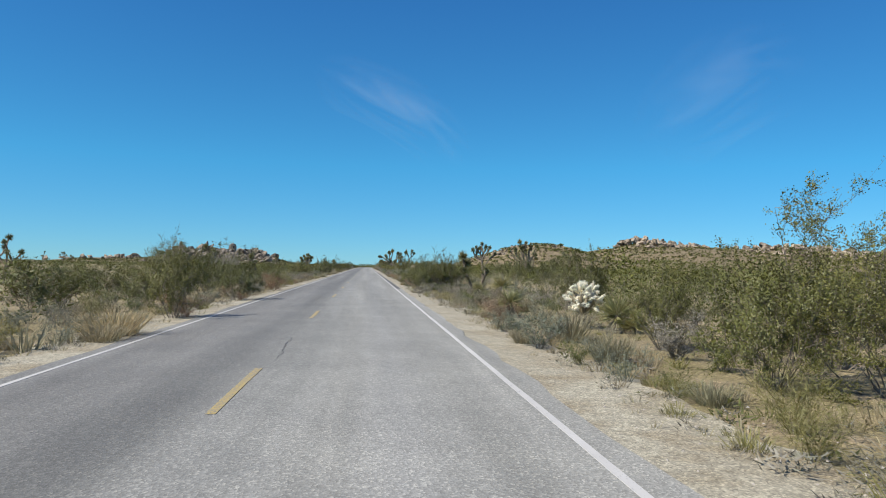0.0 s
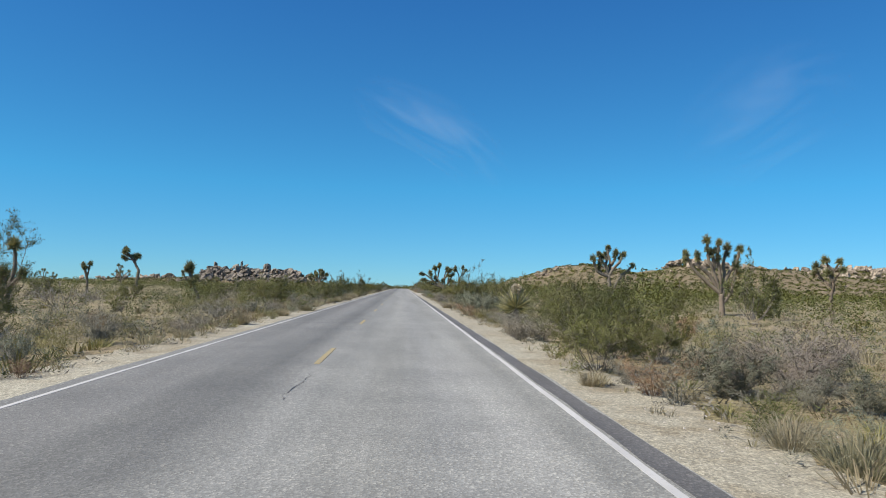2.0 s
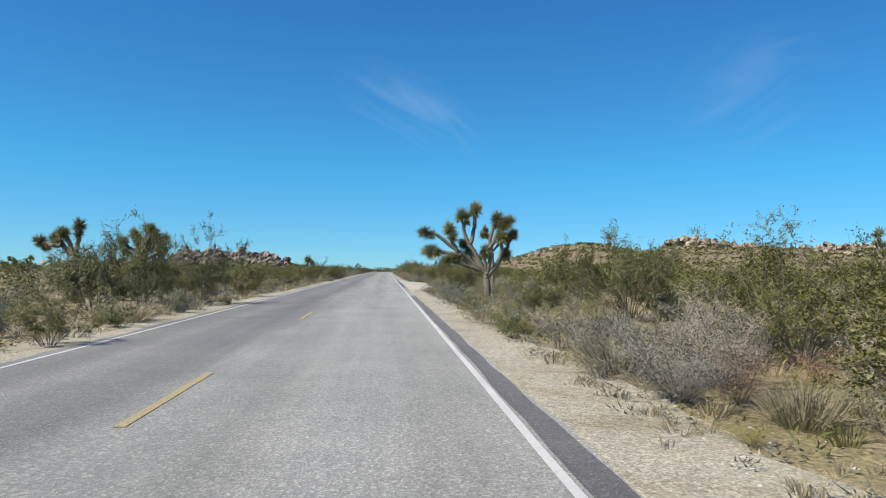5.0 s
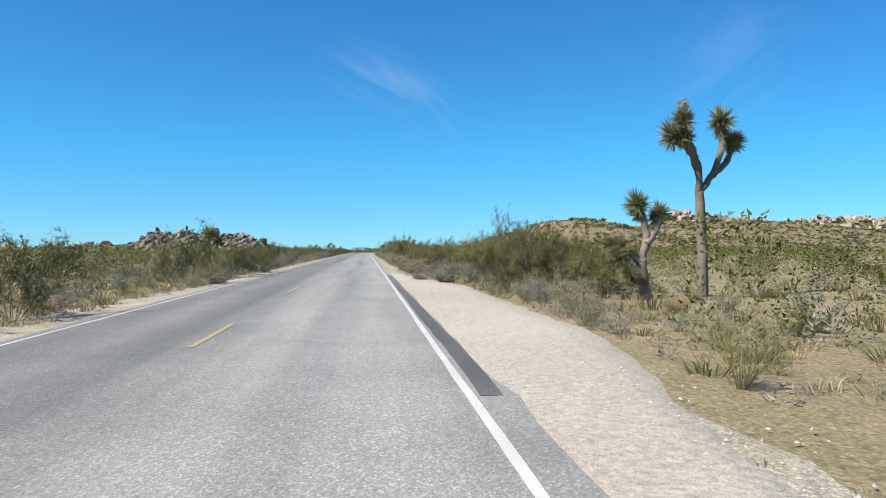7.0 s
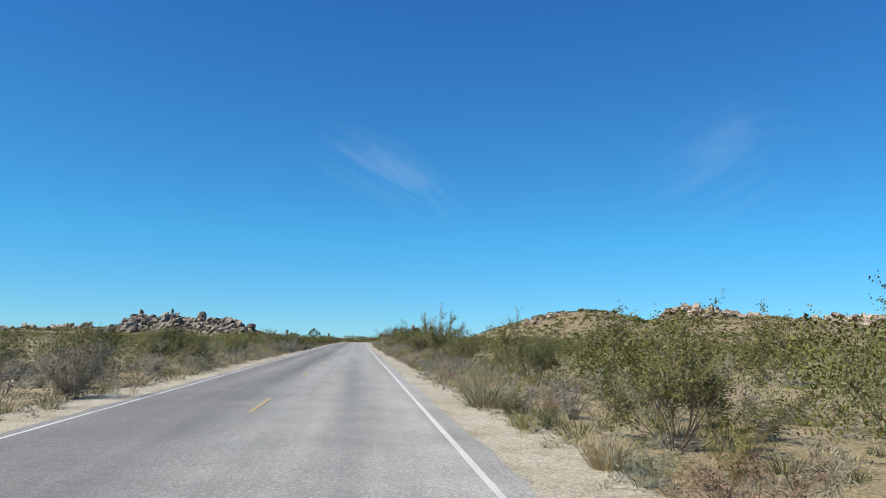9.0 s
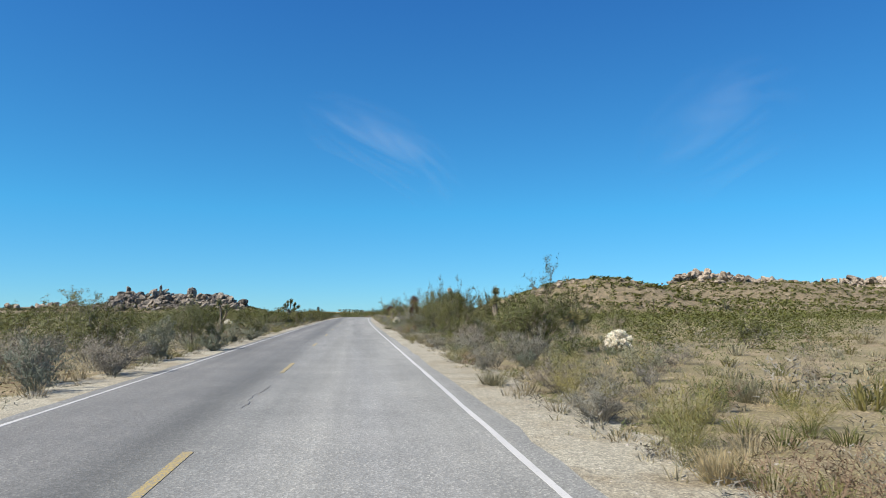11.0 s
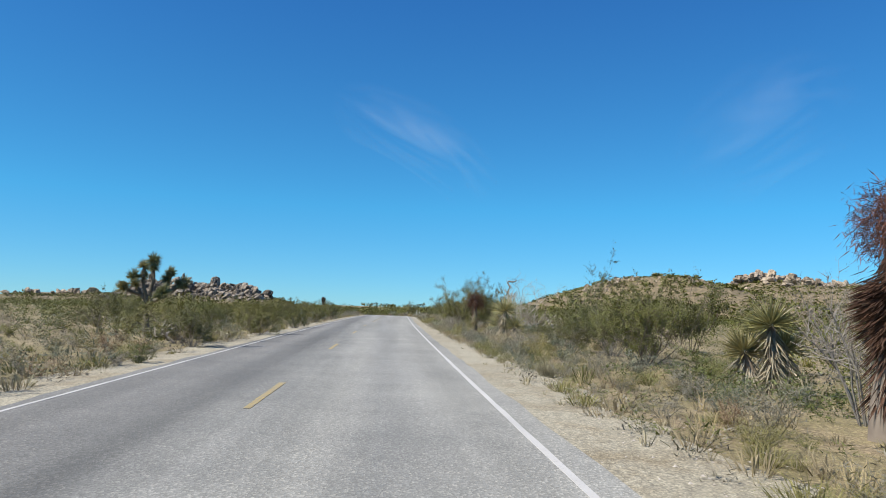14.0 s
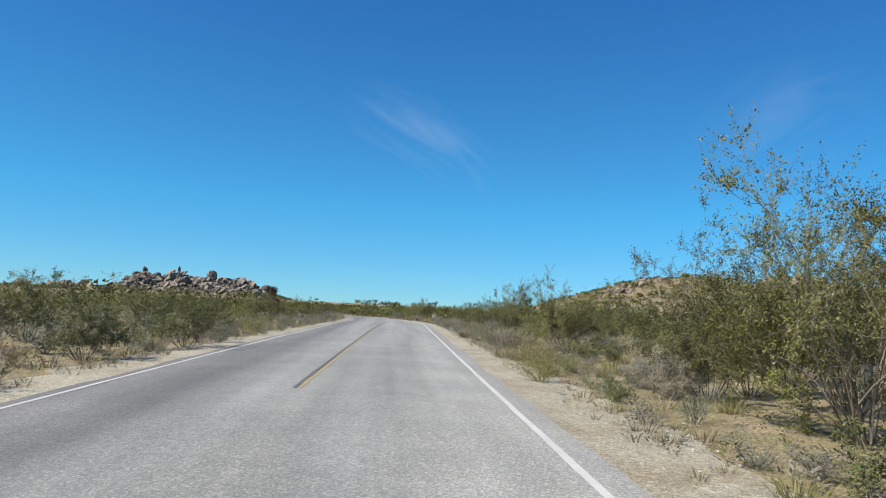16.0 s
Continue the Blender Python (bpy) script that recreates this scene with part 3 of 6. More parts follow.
outcrop("tan granite boulders on a scrubby knoll", PALE_BOULDERS, [(162, 812, 9, 8, 30, 1.0, 2.8, 0.6), (178, 800, 14, 9, 22, 0.8, 2.2, 0), (240, 770, 34, 14, 14, 0.8, 2.0, 0)], right_hill, 9)
outcrop("boulders scattered down the face of a ridge", PALE_BOULDERS, [(530, 1050, 50, 22, 130, 1.2, 7, 0), (560, 1000, 40, 16, 50, 1.5, 6, 0), (640, 1010, 50, 14, 50, 1.5, 7, 0), (740, 1030, 110, 25, 90, 1.5, 7, 0)], right_hill, 10)
outcrop("low far line of tan rocks beyond the plain", PALE_BOULDERS, [(95, 860, 9, 10, 26, 1.2, 3.4, 3), (118, 862, 7, 8, 16, 1.2, 3.0, 2)], lambda x, y: -3.0, 12)


# ---------------------------------------------------------------- plants: meshes
def shrub_shapes(seed, stems, reach, lean, twigs, twig_len, leaves, leaf_len, leaf_wid, radius, upright=0.5, inner=0.35, sprigs=0, bare=1.0, forks=0):
    """Stems and leaves of a shrub that is about 1 across and 1 high, on the ground at the origin."""
    rng = np.random.default_rng(seed)
    wood, leaf = Shape(), Shape()
    spots, ways = [], []
    def crown(out):
        """Height of the rounded crown over a point that far out."""
        return reach * math.sqrt(max(0.12, 1 - (0.78 * out / lean) ** 2)) * rng.uniform(0.8, 1.0)

    u = np.linspace(0, 1, 5)[:, None]
    paths = []
    for k in range(stems):
        a = 6.283 * (k + rng.uniform(-0.4, 0.4)) / stems
        out = lean * math.sqrt(rng.uniform(0.05, 1.0))
        top = crown(out) * (1.1 if k < sprigs else 1.0)
        foot = np.array([math.cos(a), math.sin(a), 0]) * rng.uniform(0.01, 0.07)
        side = np.array([math.cos(a), math.sin(a), 0]) * 0.5 * out
        path = foot + side * u**1.15 + np.array([0, 0, top]) * u ** (0.8 + 0.3 * out) + rng.normal(size=(5, 3)) * 0.036 * u
        path[0, 2] = -0.04
        wood.tube(path, radius * np.array([1.0, 0.8, 0.6, 0.42, 0.2]), 3)
        paths.append(path)
        for _ in range(forks):
            b, far = a + rng.normal() * 0.8, lean * math.sqrt(rng.uniform(0.03, 1.0))
            end = np.array([math.cos(b) * 0.5 * far, math.sin(b) * 0.5 * far, crown(far) * rng.uniform(0.55, 1.0)])
            start = path[1] + (path[3] - path[1]) * rng.uniform(0, 0.8)
            limb = start + (end - start) * u + np.array([0, 0, 0.06]) * (u - u * u) + rng.normal(size=(5, 3)) * 0.02 * u
            limb[:, 2] = np.maximum(limb[:, 2], 0.01)
            wood.tube(limb[::2], radius * np.array([0.55, 0.36, 0.16]), 3)
            paths.append(limb)
    for path in paths:
        for _ in range(max(2, twigs // (forks + 1))):
            t = rng.uniform(inner, 1.0)
            i = min(int(t * 4), 3)
            start = path[i] + (path[i + 1] - path[i]) * (t * 4 - i)
            grow = (path[i + 1] - path[i]) / (np.linalg.norm(path[i + 1] - path[i]) + 1e-9) * upright + rng.normal(size=3) * 0.6 + (0, 0, 0.25)
            grow = grow / np.linalg.norm(grow) * twig_len * rng.uniform(0.5, 1.2)
            bend = rng.normal(size=3) * twig_len * 0.12
            twig = np.stack([start, start + grow + bend])
            twig[:, 2] = np.maximum(twig[:, 2], 0.01)
            wood.tube(twig, radius * np.array([0.36, 0.14]), 3)
            m = max(1, int(leaves * rng.uniform(0.4, 1.6) * min(1.0, bare + max(0.0, t - 0.12) * 2.2)))
            s = rng.uniform(0.15, 1.05, m)[:, None]
            spots.append(start + grow * s + bend * s + rng.normal(size=(m, 3)) * leaf_len * 0.7)
            ways.append(grow / np.linalg.norm(grow) * 0.6 + rng.normal(size=(m, 3)) * 0.7 + (0, 0, 0.2))
    if spots and leaf_len:
        at = np.concatenate(spots)
        at[:, 2] = np.maximum(at[:, 2], 0.015)
        leaf.leaves(at, np.concatenate(ways), leaf_len, leaf_wid, rng)
    every = np.concatenate(wood.v + leaf.v)
    grow = np.array([0.5 / np.percentile(np.hypot(every[:, 0], every[:, 1]), 96)] * 2 + [1.0 / np.percentile(every[:, 2], 99)])
    for shape in (wood, leaf):
        shape.v = [v * grow for v in shape.v]
    return wood, leaf


def creosote_shapes(seed, stems, tufts, each, leaf_len, leaf_wid, radius, sprigs=3, high=1.35, spread=0.5, bare=0.3):
    """A creosote bush about 1 across and 1 high: stems that fan out from the foot, fork twice and end in small tufts of leaves,
    and a few long sprigs that reach past the crown, bare between their tufts."""
    rng = np.random.default_rng(seed)
    wood, leaf = Shape(), Shape()
    spots, ways = [], []

    def branch(start, way, length, r, level, sprig):
        way = way / np.linalg.norm(way)
        u = np.linspace(0, 1, 5)[:, None]
        bend = rng.normal(size=3) * 0.16 * length
        path = start + way * length * u + bend * (u - u * u) * 1.6 + np.array([0, 0, 0.08 * length]) * u * u + np.cumsum(rng.normal(size=(5, 3)), 0) * 0.016 * length * u
        path[:, 2] = np.maximum(path[:, 2], 0.012 if level else -0.04)
        wood.tube(path, r * np.array([1.0, 0.85, 0.7, 0.55, 0.38]), 3)
        if level < 2:
            n = int(rng.integers(2, 4)) if not sprig else 2 + (level == 0)
            for k in range(n):
                t = rng.uniform(0.4, 0.95) if k else 1.0
                i = min(int(t * 4), 3)
                at = path[i] + (path[i + 1] - path[i]) * (t * 4 - i)
                ahead = path[i + 1] - path[i]
                turn = ahead / (np.linalg.norm(ahead) + 1e-9) + rng.normal(size=3) * (0.62 if not sprig else 0.5)
                branch(at, turn, length * rng.uniform(0.42, 0.7), r * 0.55, level + 1, sprig)
        if level == 0 and not sprig:
            return
        n = tufts if not sprig else max(3, tufts - 2)
        for t in rng.uniform(bare, 1.04, n if level == 2 else n // 2):
            i = min(int(min(t, 1.0) * 4), 3)
            at = path[i] + (path[i + 1] - path[i]) * (t * 4 - i)
            twig = (way * 0.5 + rng.normal(size=3) * 0.6 + (0, 0, 0.35)) * rng.uniform(0.05, 0.10)
            wood.tube(np.stack([at, at + twig]), r * np.array([0.4, 0.2]), 3)
            m = max(3, int(each * rng.uniform(0.5, 1.5)))
            u = rng.uniform(0.1, 1.05, m)[:, None]
            spots.append(at + twig * u + rng.normal(size=(m, 3)) * leaf_len * 0.8)
            ways.append(twig / np.linalg.norm(twig) + rng.normal(size=(m, 3)) * 0.8 + (0, 0, 0.15))

    for k in range(stems + sprigs):
        sprig = k >= stems
        a = 2.399 * k + rng.normal() * 0.3
        out = math.sqrt((k + 0.5) / stems) if not sprig else rng.uniform(0.35, 0.9)
        lean = 1.25 * out * spread / 0.62 if not sprig else rng.uniform(0.2, 0.75)
        way = np.array([math.cos(a) * math.sin(lean), math.sin(a) * math.sin(lean), math.cos(lean) + 0.06])
        length = (0.40 + 0.06 * rng.normal() - 0.06 * (1 - out)) * (high if sprig else 1.0)
        branch(np.array([math.cos(a), math.sin(a), 0]) * rng.uniform(0.01, 0.05) - (0, 0, 0.03), way, length, radius, 0, sprig)
    at = np.concatenate(spots)
    at[:, 2] = np.maximum(at[:, 2], 0.015)
    leaf.leaves(at, np.concatenate(ways), leaf_len, leaf_wid, rng)
    flat = np.hypot(at[:, 0], at[:, 1])
    grow = np.array([0.5 / np.percentile(flat, 93)] * 2 + [1.0 / np.percentile(at[:, 2], 98)])
    for shape in (wood, leaf):
        shape.v = [v * grow for v in shape.v]
    return wood, leaf


def tuft_shape(seed, blades, spread, droop, wide):
    """A clump of grass or thin upright twigs, about 1 across and 1 high."""
    rng = np.random.default_rng(seed)
    s = Shape()
    a, r = rng.uniform(0, 6.283, blades), np.sqrt(rng.uniform(0, 1, blades))
    foot = np.stack([np.cos(a) * r * 0.24, np.sin(a) * r * 0.24, np.full(blades, -0.02)], 1)
    out = np.stack([np.cos(a), np.sin(a), np.zeros(blades)], 1) * (r * spread)[:, None] + rng.normal(size=(blades, 3)) * (0.17, 0.17, 0)
    high = rng.uniform(0.45, 1.0, blades)[:, None] * (0, 0, 1.0)
    mid = foot + out * 0.4 + high * 0.6
    tip = foot + out + high * (1 - droop * r[:, None])
    side = np.stack([-np.sin(a + rng.normal(size=blades)), np.cos(a + rng.normal(size=blades)), np.zeros(blades)], 1) * wide
    verts = np.stack([foot - side, foot + side, mid + side * 0.8, mid - side * 0.8, tip], 1).reshape(-1, 3)
    b = np.arange(blades)[:, None] * 5
    s.add(verts, np.concatenate([b + [0, 1, 2], b + [0, 2, 3], b + [3, 2, 4]]))
    return s


class Kind:
    """A plant kind: variants of (wood mesh, leaf mesh), and a plain low version for the distance."""

    def __init__(self, name, label, category, wood_name, leaf_name, wood_mat, leaf_mat, shapes):
        self.name, self.label, self.category, self.leaf_name = name, label, category, leaf_name
        self.leaf_mat, self.count, self.group = leaf_mat, 0, category + "s beside the road"
        self.variants = [(w.mesh(wood_name, wood_mat), l.mesh(leaf_name, leaf_mat, crown=(0.15, 0.36)) if l is not None and l.n else None) for w, l in shapes]
        self.made = {}

    def put(self, x, y, w, h, label="", which=None):
        """Plants one, w across and h high, standing on the ground."""
        k = random.randrange(len(self.variants)) if which is None else which % len(self.variants)
        m = Matrix.LocRotScale((x, y, float(land(x, y))), Euler((0, 0, random.uniform(0, 6.283))), (w, w, h))
        if k not in self.made:
            wood, leaf = self.variants[k]
            ob = new(self.name, wood)
            if leaf is not None:
                part(self.leaf_name, leaf, ob)
            self.made[k] = tagged(ob, self.label, self.category, self.group)
            ob.matrix_basis = m
        else:
            ob = copy_thing(self.made[k], Matrix.Identity(4))
            ob.matrix_basis = m
        if label:
            ob["label"] = label
        self.count += 1
        taken.append((x, y, 0.42 * w))
        return ob


taken = []  # x, y and radius of what already stands somewhere
creosote = Kind("creosote_bush", "olive green creosote bush with thin grey stems", "creosote bush", "stems", "foliage", CREOSOTE_STEM, CREOSOTE_LEAF,
                [creosote_shapes(100 + k, 15, 10, 18, 0.0125, 0.0085, 0.0058, 2, 1.15) for k in range(6)])
tall_creosote = Kind("creosote_bush", "tall open creosote bush with feathery sprigs", "creosote bush", "stems", "foliage", CREOSOTE_STEM, CREOSOTE_LEAF,
                     [creosote_shapes(150 + k, 12, 10, 20, 0.0105, 0.0072, 0.0048, 5, 1.25, 0.47, 0.58) for k in range(5)])
huge_creosote = Kind("creosote_bush", "very large spreading creosote bush with feathery sprigs", "creosote bush", "stems", "foliage", CREOSOTE_STEM, CREOSOTE_LEAF,
                     [creosote_shapes(170 + k, 17, 12, 24, 0.0085, 0.0058, 0.0042, 8, 1.25, 0.55, 0.58) for k in range(3)])
creosote_near = Kind("creosote_bush", "olive green creosote bush with thin grey stems", "creosote bush", "stems", "foliage", CREOSOTE_STEM, CREOSOTE_LEAF,
                     [creosote_shapes(480 + k, 13, 8, 15, 0.0155, 0.0108, 0.0062, 1, 1.15) for k in range(6)])
dead_creosote = Kind("dead_bush", "leafless bush with bleached white branches", "dead bush", "branches", "foliage", DEAD_STEM, GREY_TWIG,
                     [shrub_shapes(180 + k, 10, 0.95, 1.4, 24, 0.16, 4, 0.05, 0.004, 0.0105, 0.4, 0.3, 0, 1.0, 3) for k in range(3)])
grey_shrub = Kind("grey_shrub", "low grey twiggy blackbrush shrub", "shrub", "stems", "foliage", GREY_TWIG, GREY_TWIG,
                  [shrub_shapes(200 + k, 16, 0.9, 1.15, 8, 0.24, 52, 0.062, 0.007, 0.009, 0.5, 0.12) for k in range(4)])
sage = Kind("sage_bush", "rounded grey-green sage bush", "sage bush", "stems", "foliage", GREY_TWIG, SAGE_LEAF,
            [shrub_shapes(230 + k, 15, 0.9, 1.1, 9, 0.22, 72, 0.034, 0.0112, 0.0055, 0.7, 0.12) for k in range(4)])
pale_shrub = Kind("pale_shrub", "dense bleached whitish twiggy shrub", "shrub", "stems", "foliage", DEAD_STEM, DEAD_STEM,
                  [shrub_shapes(250 + k, 18, 0.9, 1.2, 9, 0.24, 30, 0.07, 0.006, 0.009, 0.4, 0.1) for k in range(3)])
rust_shrub = Kind("dry_shrub", "dried rust-brown buckwheat shrub", "shrub", "stems", "foliage", RUST_TWIG, RUST_TWIG,
                  [shrub_shapes(260 + k, 11, 0.9, 1.2, 7, 0.24, 26, 0.075, 0.010, 0.009, 0.6, 0.12) for k in range(3)])
green_shrub = Kind("green_shrub", "low dark green leafy shrub", "shrub", "stems", "foliage", GREY_TWIG, HERB_LEAF,
                   [shrub_shapes(290 + k, 10, 0.85, 1.15, 7, 0.24, 28, 0.048, 0.024, 0.009, 0.4, 0.1) for k in range(3)])
straw_tuft = Kind("dry_grass", "clump of dry straw-coloured grass", "grass clump", "blades", "", STRAW, None, [(tuft_shape(320 + k, 420, 0.55, 0.5, 0.005), None) for k in range(4)])
ephedra = Kind("ephedra_bush", "yellow-green bush of thin upright twigs", "ephedra bush", "stems", "foliage", EPHEDRA, EPHEDRA,
               [shrub_shapes(340 + k, 20, 0.95, 1.1, 6, 0.28, 13, 0.12, 0.008, 0.006, 1.2, 0.15) for k in range(4)])


def rosette_shape(seed, count, length, width, low=-0.35):
    """A ball of stiff blades about the origin."""
    rng = np.random.default_rng(seed)
    s = Shape()
    z = rng.uniform(low, 1.0, count)
    a = rng.uniform(0, 6.283, count)
    r = np.sqrt(1 - z * z)
    way = np.stack([np.cos(a) * r, np.sin(a) * r, z], 1)
    s.spikes(way * length * 0.08, way, length, width, rng)
    return s


def shaped_joshua(x, y, limbs, seed, label, size=1.0, thick=0.17, head=0.85, tall=1.0, flower=0):
    """A Joshua tree whose limbs run along given side-and-height turns; the depth of each is free."""
    rng = np.random.default_rng(seed)
    tree = tagged(new("joshua_tree"), label, "joshua tree", "joshua trees on the plain")
    tree.location, tree.scale = (x, y, float(land(x, y))), (size, size, size * tall)
    wood, dead = Shape(), Shape()
    for n, turns in enumerate(limbs):
        deep = rng.normal() * 0.35
        raw = np.array([(u, deep * (k / len(turns)) * (n > 0), z) for k, (u, z) in enumerate(turns)])
        s = np.linspace(0, len(raw) - 1, 4 * len(raw))
        path = np.stack([np.interp(s, np.arange(len(raw)), raw[:, c]) for c in range(3)], 1)
        path[1:-1] = (path[:-2] + path[1:-1] * 2 + path[2:]) / 4 + rng.normal(size=(len(path) - 2, 3)) * 0.012
        wood.tube(path, thick * (1.0 if n == 0 else 0.6) * np.linspace(1, 0.72, len(path)), 7)
        thatch(dead, path[len(path) // 2:], thick * 0.5, 0.18, 50, rng)
        if n == 0:
            continue
        for k in range(2):
            ob = part("rosette", ROSETTES[rng.integers(4)], tree)
            g = head * rng.uniform(0.8, 1.15) * (1.0 if k == 0 else 0.75)
            spot = path[-1] if k == 0 else path[-3] + rng.normal(size=3) * 0.1
            if k == 0 and n == flower:
                bloom = Shape()
                m = 260
                u, b = rng.uniform(0, 1, m), rng.uniform(0, 6.283, m)
                out = 0.085 * np.sqrt(1 - (2 * u - 1) ** 2) + 0.01
                bloom.leaves(np.stack([np.cos(b) * out, np.sin(b) * out, 0.14 + 0.26 * u], 1), np.stack([np.cos(b), np.sin(b), 0.6 + 0 * b], 1), 0.055, 0.04, rng, 0.35)
                part("flower_head", bloom.mesh("flower_head", BLOSSOM), ob, "cream flower cluster")
            ob.matrix_basis = Matrix.LocRotScale(Vector(spot), Vector(path[-1] - path[-3] + rng.normal(size=3) * 0.05).to_track_quat("Z", "Y"), (g, g, g * 1.2))
    trunk = part("trunk", wood.mesh("trunk", BARK, True), tree, "grey-brown fibrous bark")
    part("dead_leaves", dead.mesh("dead_leaves", DEAD_LEAF), trunk, "hanging thatch of dead grey leaves", "stuff")
    taken.append((x, y, 0.7))
    return tree


def thatch(shape, path, radius, length, count, rng):
    """Dead blades that hang back along a branch."""
    path = np.asarray(path, float)
    t = rng.uniform(0, len(path) - 1.001, count)
    i = t.astype(int)
    at = path[i] + (path[i + 1] - path[i]) * (t - i)[:, None]
    d = path[i + 1] - path[i]
    d = d / (np.linalg.norm(d, axis=1, keepdims=True) + 1e-9)
    out = np.cross(d, rng.normal(size=(count, 3)))
    out = out / (np.linalg.norm(out, axis=1, keepdims=True) + 1e-9)
    shape.spikes(at + out * radius * 0.6, out * 0.55 - d * 0.9, length, 0.03, rng)


FAR_ROSETTES = [rosette_shape(410 + k, 80, 0.38, 0.055).mesh("rosette", JOSHUA_LEAF) for k in range(3)]
ROSETTES = [rosette_shape(400 + k, 300, 0.32, 0.028, -0.6).mesh("rosette", JOSHUA_LEAF) for k in range(4)]


def joshua_tree(x, y, high, wide, forks, seed, label, trunk_to=0.42, thick=0.16, lean=(0.0, 0.0), crown=1.0, limbs=2, far=False):
    """A Joshua tree: shaggy trunk and forking limbs, each tipped with a ball of blades."""
    rng = np.random.default_rng(seed)
    tree = tagged(new("joshua_tree"), label, "joshua tree", "joshua trees on the plain")
    tree.location = (x, y, float(land(x, y)))
    wood, dead = Shape(), Shape()
    tips = []

    def limb(start, way, length, r, level):
        way = way / np.linalg.norm(way)
        bend = rng.normal(size=3) * 0.14 * length
        u = np.linspace(0, 1, 5)[:, None]
        path = start + way * length * u + bend * (u - u * u) * 2 + np.array([0, 0, 0.35 * length]) * u * u * (level > 0)
        wood.tube(path, r * np.linspace(1, 0.8, 5), 6)
        thatch(dead, path[2 if level == 0 else 1:], r * 0.8, 0.2, int(24 + 40 * length * (level > 0)), rng)
        end = path[-1]
        if level >= forks or (level > 1 and rng.random() < 0.18):
            tips.append((end, path[-1] - path[-2]))
            return
        n = limbs if level == 0 else (3 if rng.random() < 0.3 else 2)
        a0 = rng.uniform(0, 6.283)
        each = high * (1 - trunk_to) / (0.55 * forks + 0.45)
        for k in range(n):
            a = a0 + 6.283 * k / n + rng.normal() * 0.35
            spread = 1.0 if level == 0 else 0.8
            climb = rng.uniform(0.0, 0.75) if level == 0 else rng.uniform(0.05, 0.55)
            turn = way * (0.25 if level == 0 else 0.5) + np.array([math.cos(a) * spread * wide, math.sin(a) * spread * wide, climb])
            at = end if level else path[2] + (end - path[2]) * rng.uniform(0.3, 1.0)
            limb(at, turn, each * rng.uniform(0.45, 0.95), r * 0.72, level + 1)
        if level == 2 or (level == 1 and forks == 1):
            tips.append((path[3] + rng.normal(size=3) * 0.08, way + rng.normal(size=3) * 0.6))
        if level == 0:
            limb(end, way + rng.normal(size=3) * 0.15, each * 0.8, r * 0.75, 1)

    limb(np.array([0, 0, -0.08]), np.array([lean[0], lean[1], 1.0]), high * trunk_to, thick, 0)
    tree.scale = [high / (max(end[2] for end, _ in tips) + 0.3 * crown)] * 3
    trunk = part("trunk", wood.mesh("trunk", BARK, True), tree, "grey-brown fibrous bark")
    part("dead_leaves", dead.mesh("dead_leaves", DEAD_LEAF), trunk, "hanging thatch of dead grey leaves", "stuff")
    for end, way in tips:
        ob = part("rosette", FAR_ROSETTES[rng.integers(3)] if far else ROSETTES[rng.integers(4)], tree)
        s = crown * rng.uniform(0.8, 1.2) / tree.scale[0]
        ob.matrix_basis = Matrix.LocRotScale(Vector(end), Vector(way).to_track_quat("Z", "Y"), (s, s, s * 1.25))
    taken.append((x, y, 0.7))
    return tree


BLADES = []
for k in range(6):
    s = Shape()
    s.spikes([(0, 0, 0)], [(0, 0.02 * (k - 3), 1)], 1.0, 0.034 + 0.003 * k, np.random.default_rng(440 + k))
    BLADES.append(s.mesh("blade", YUCCA_LEAF))


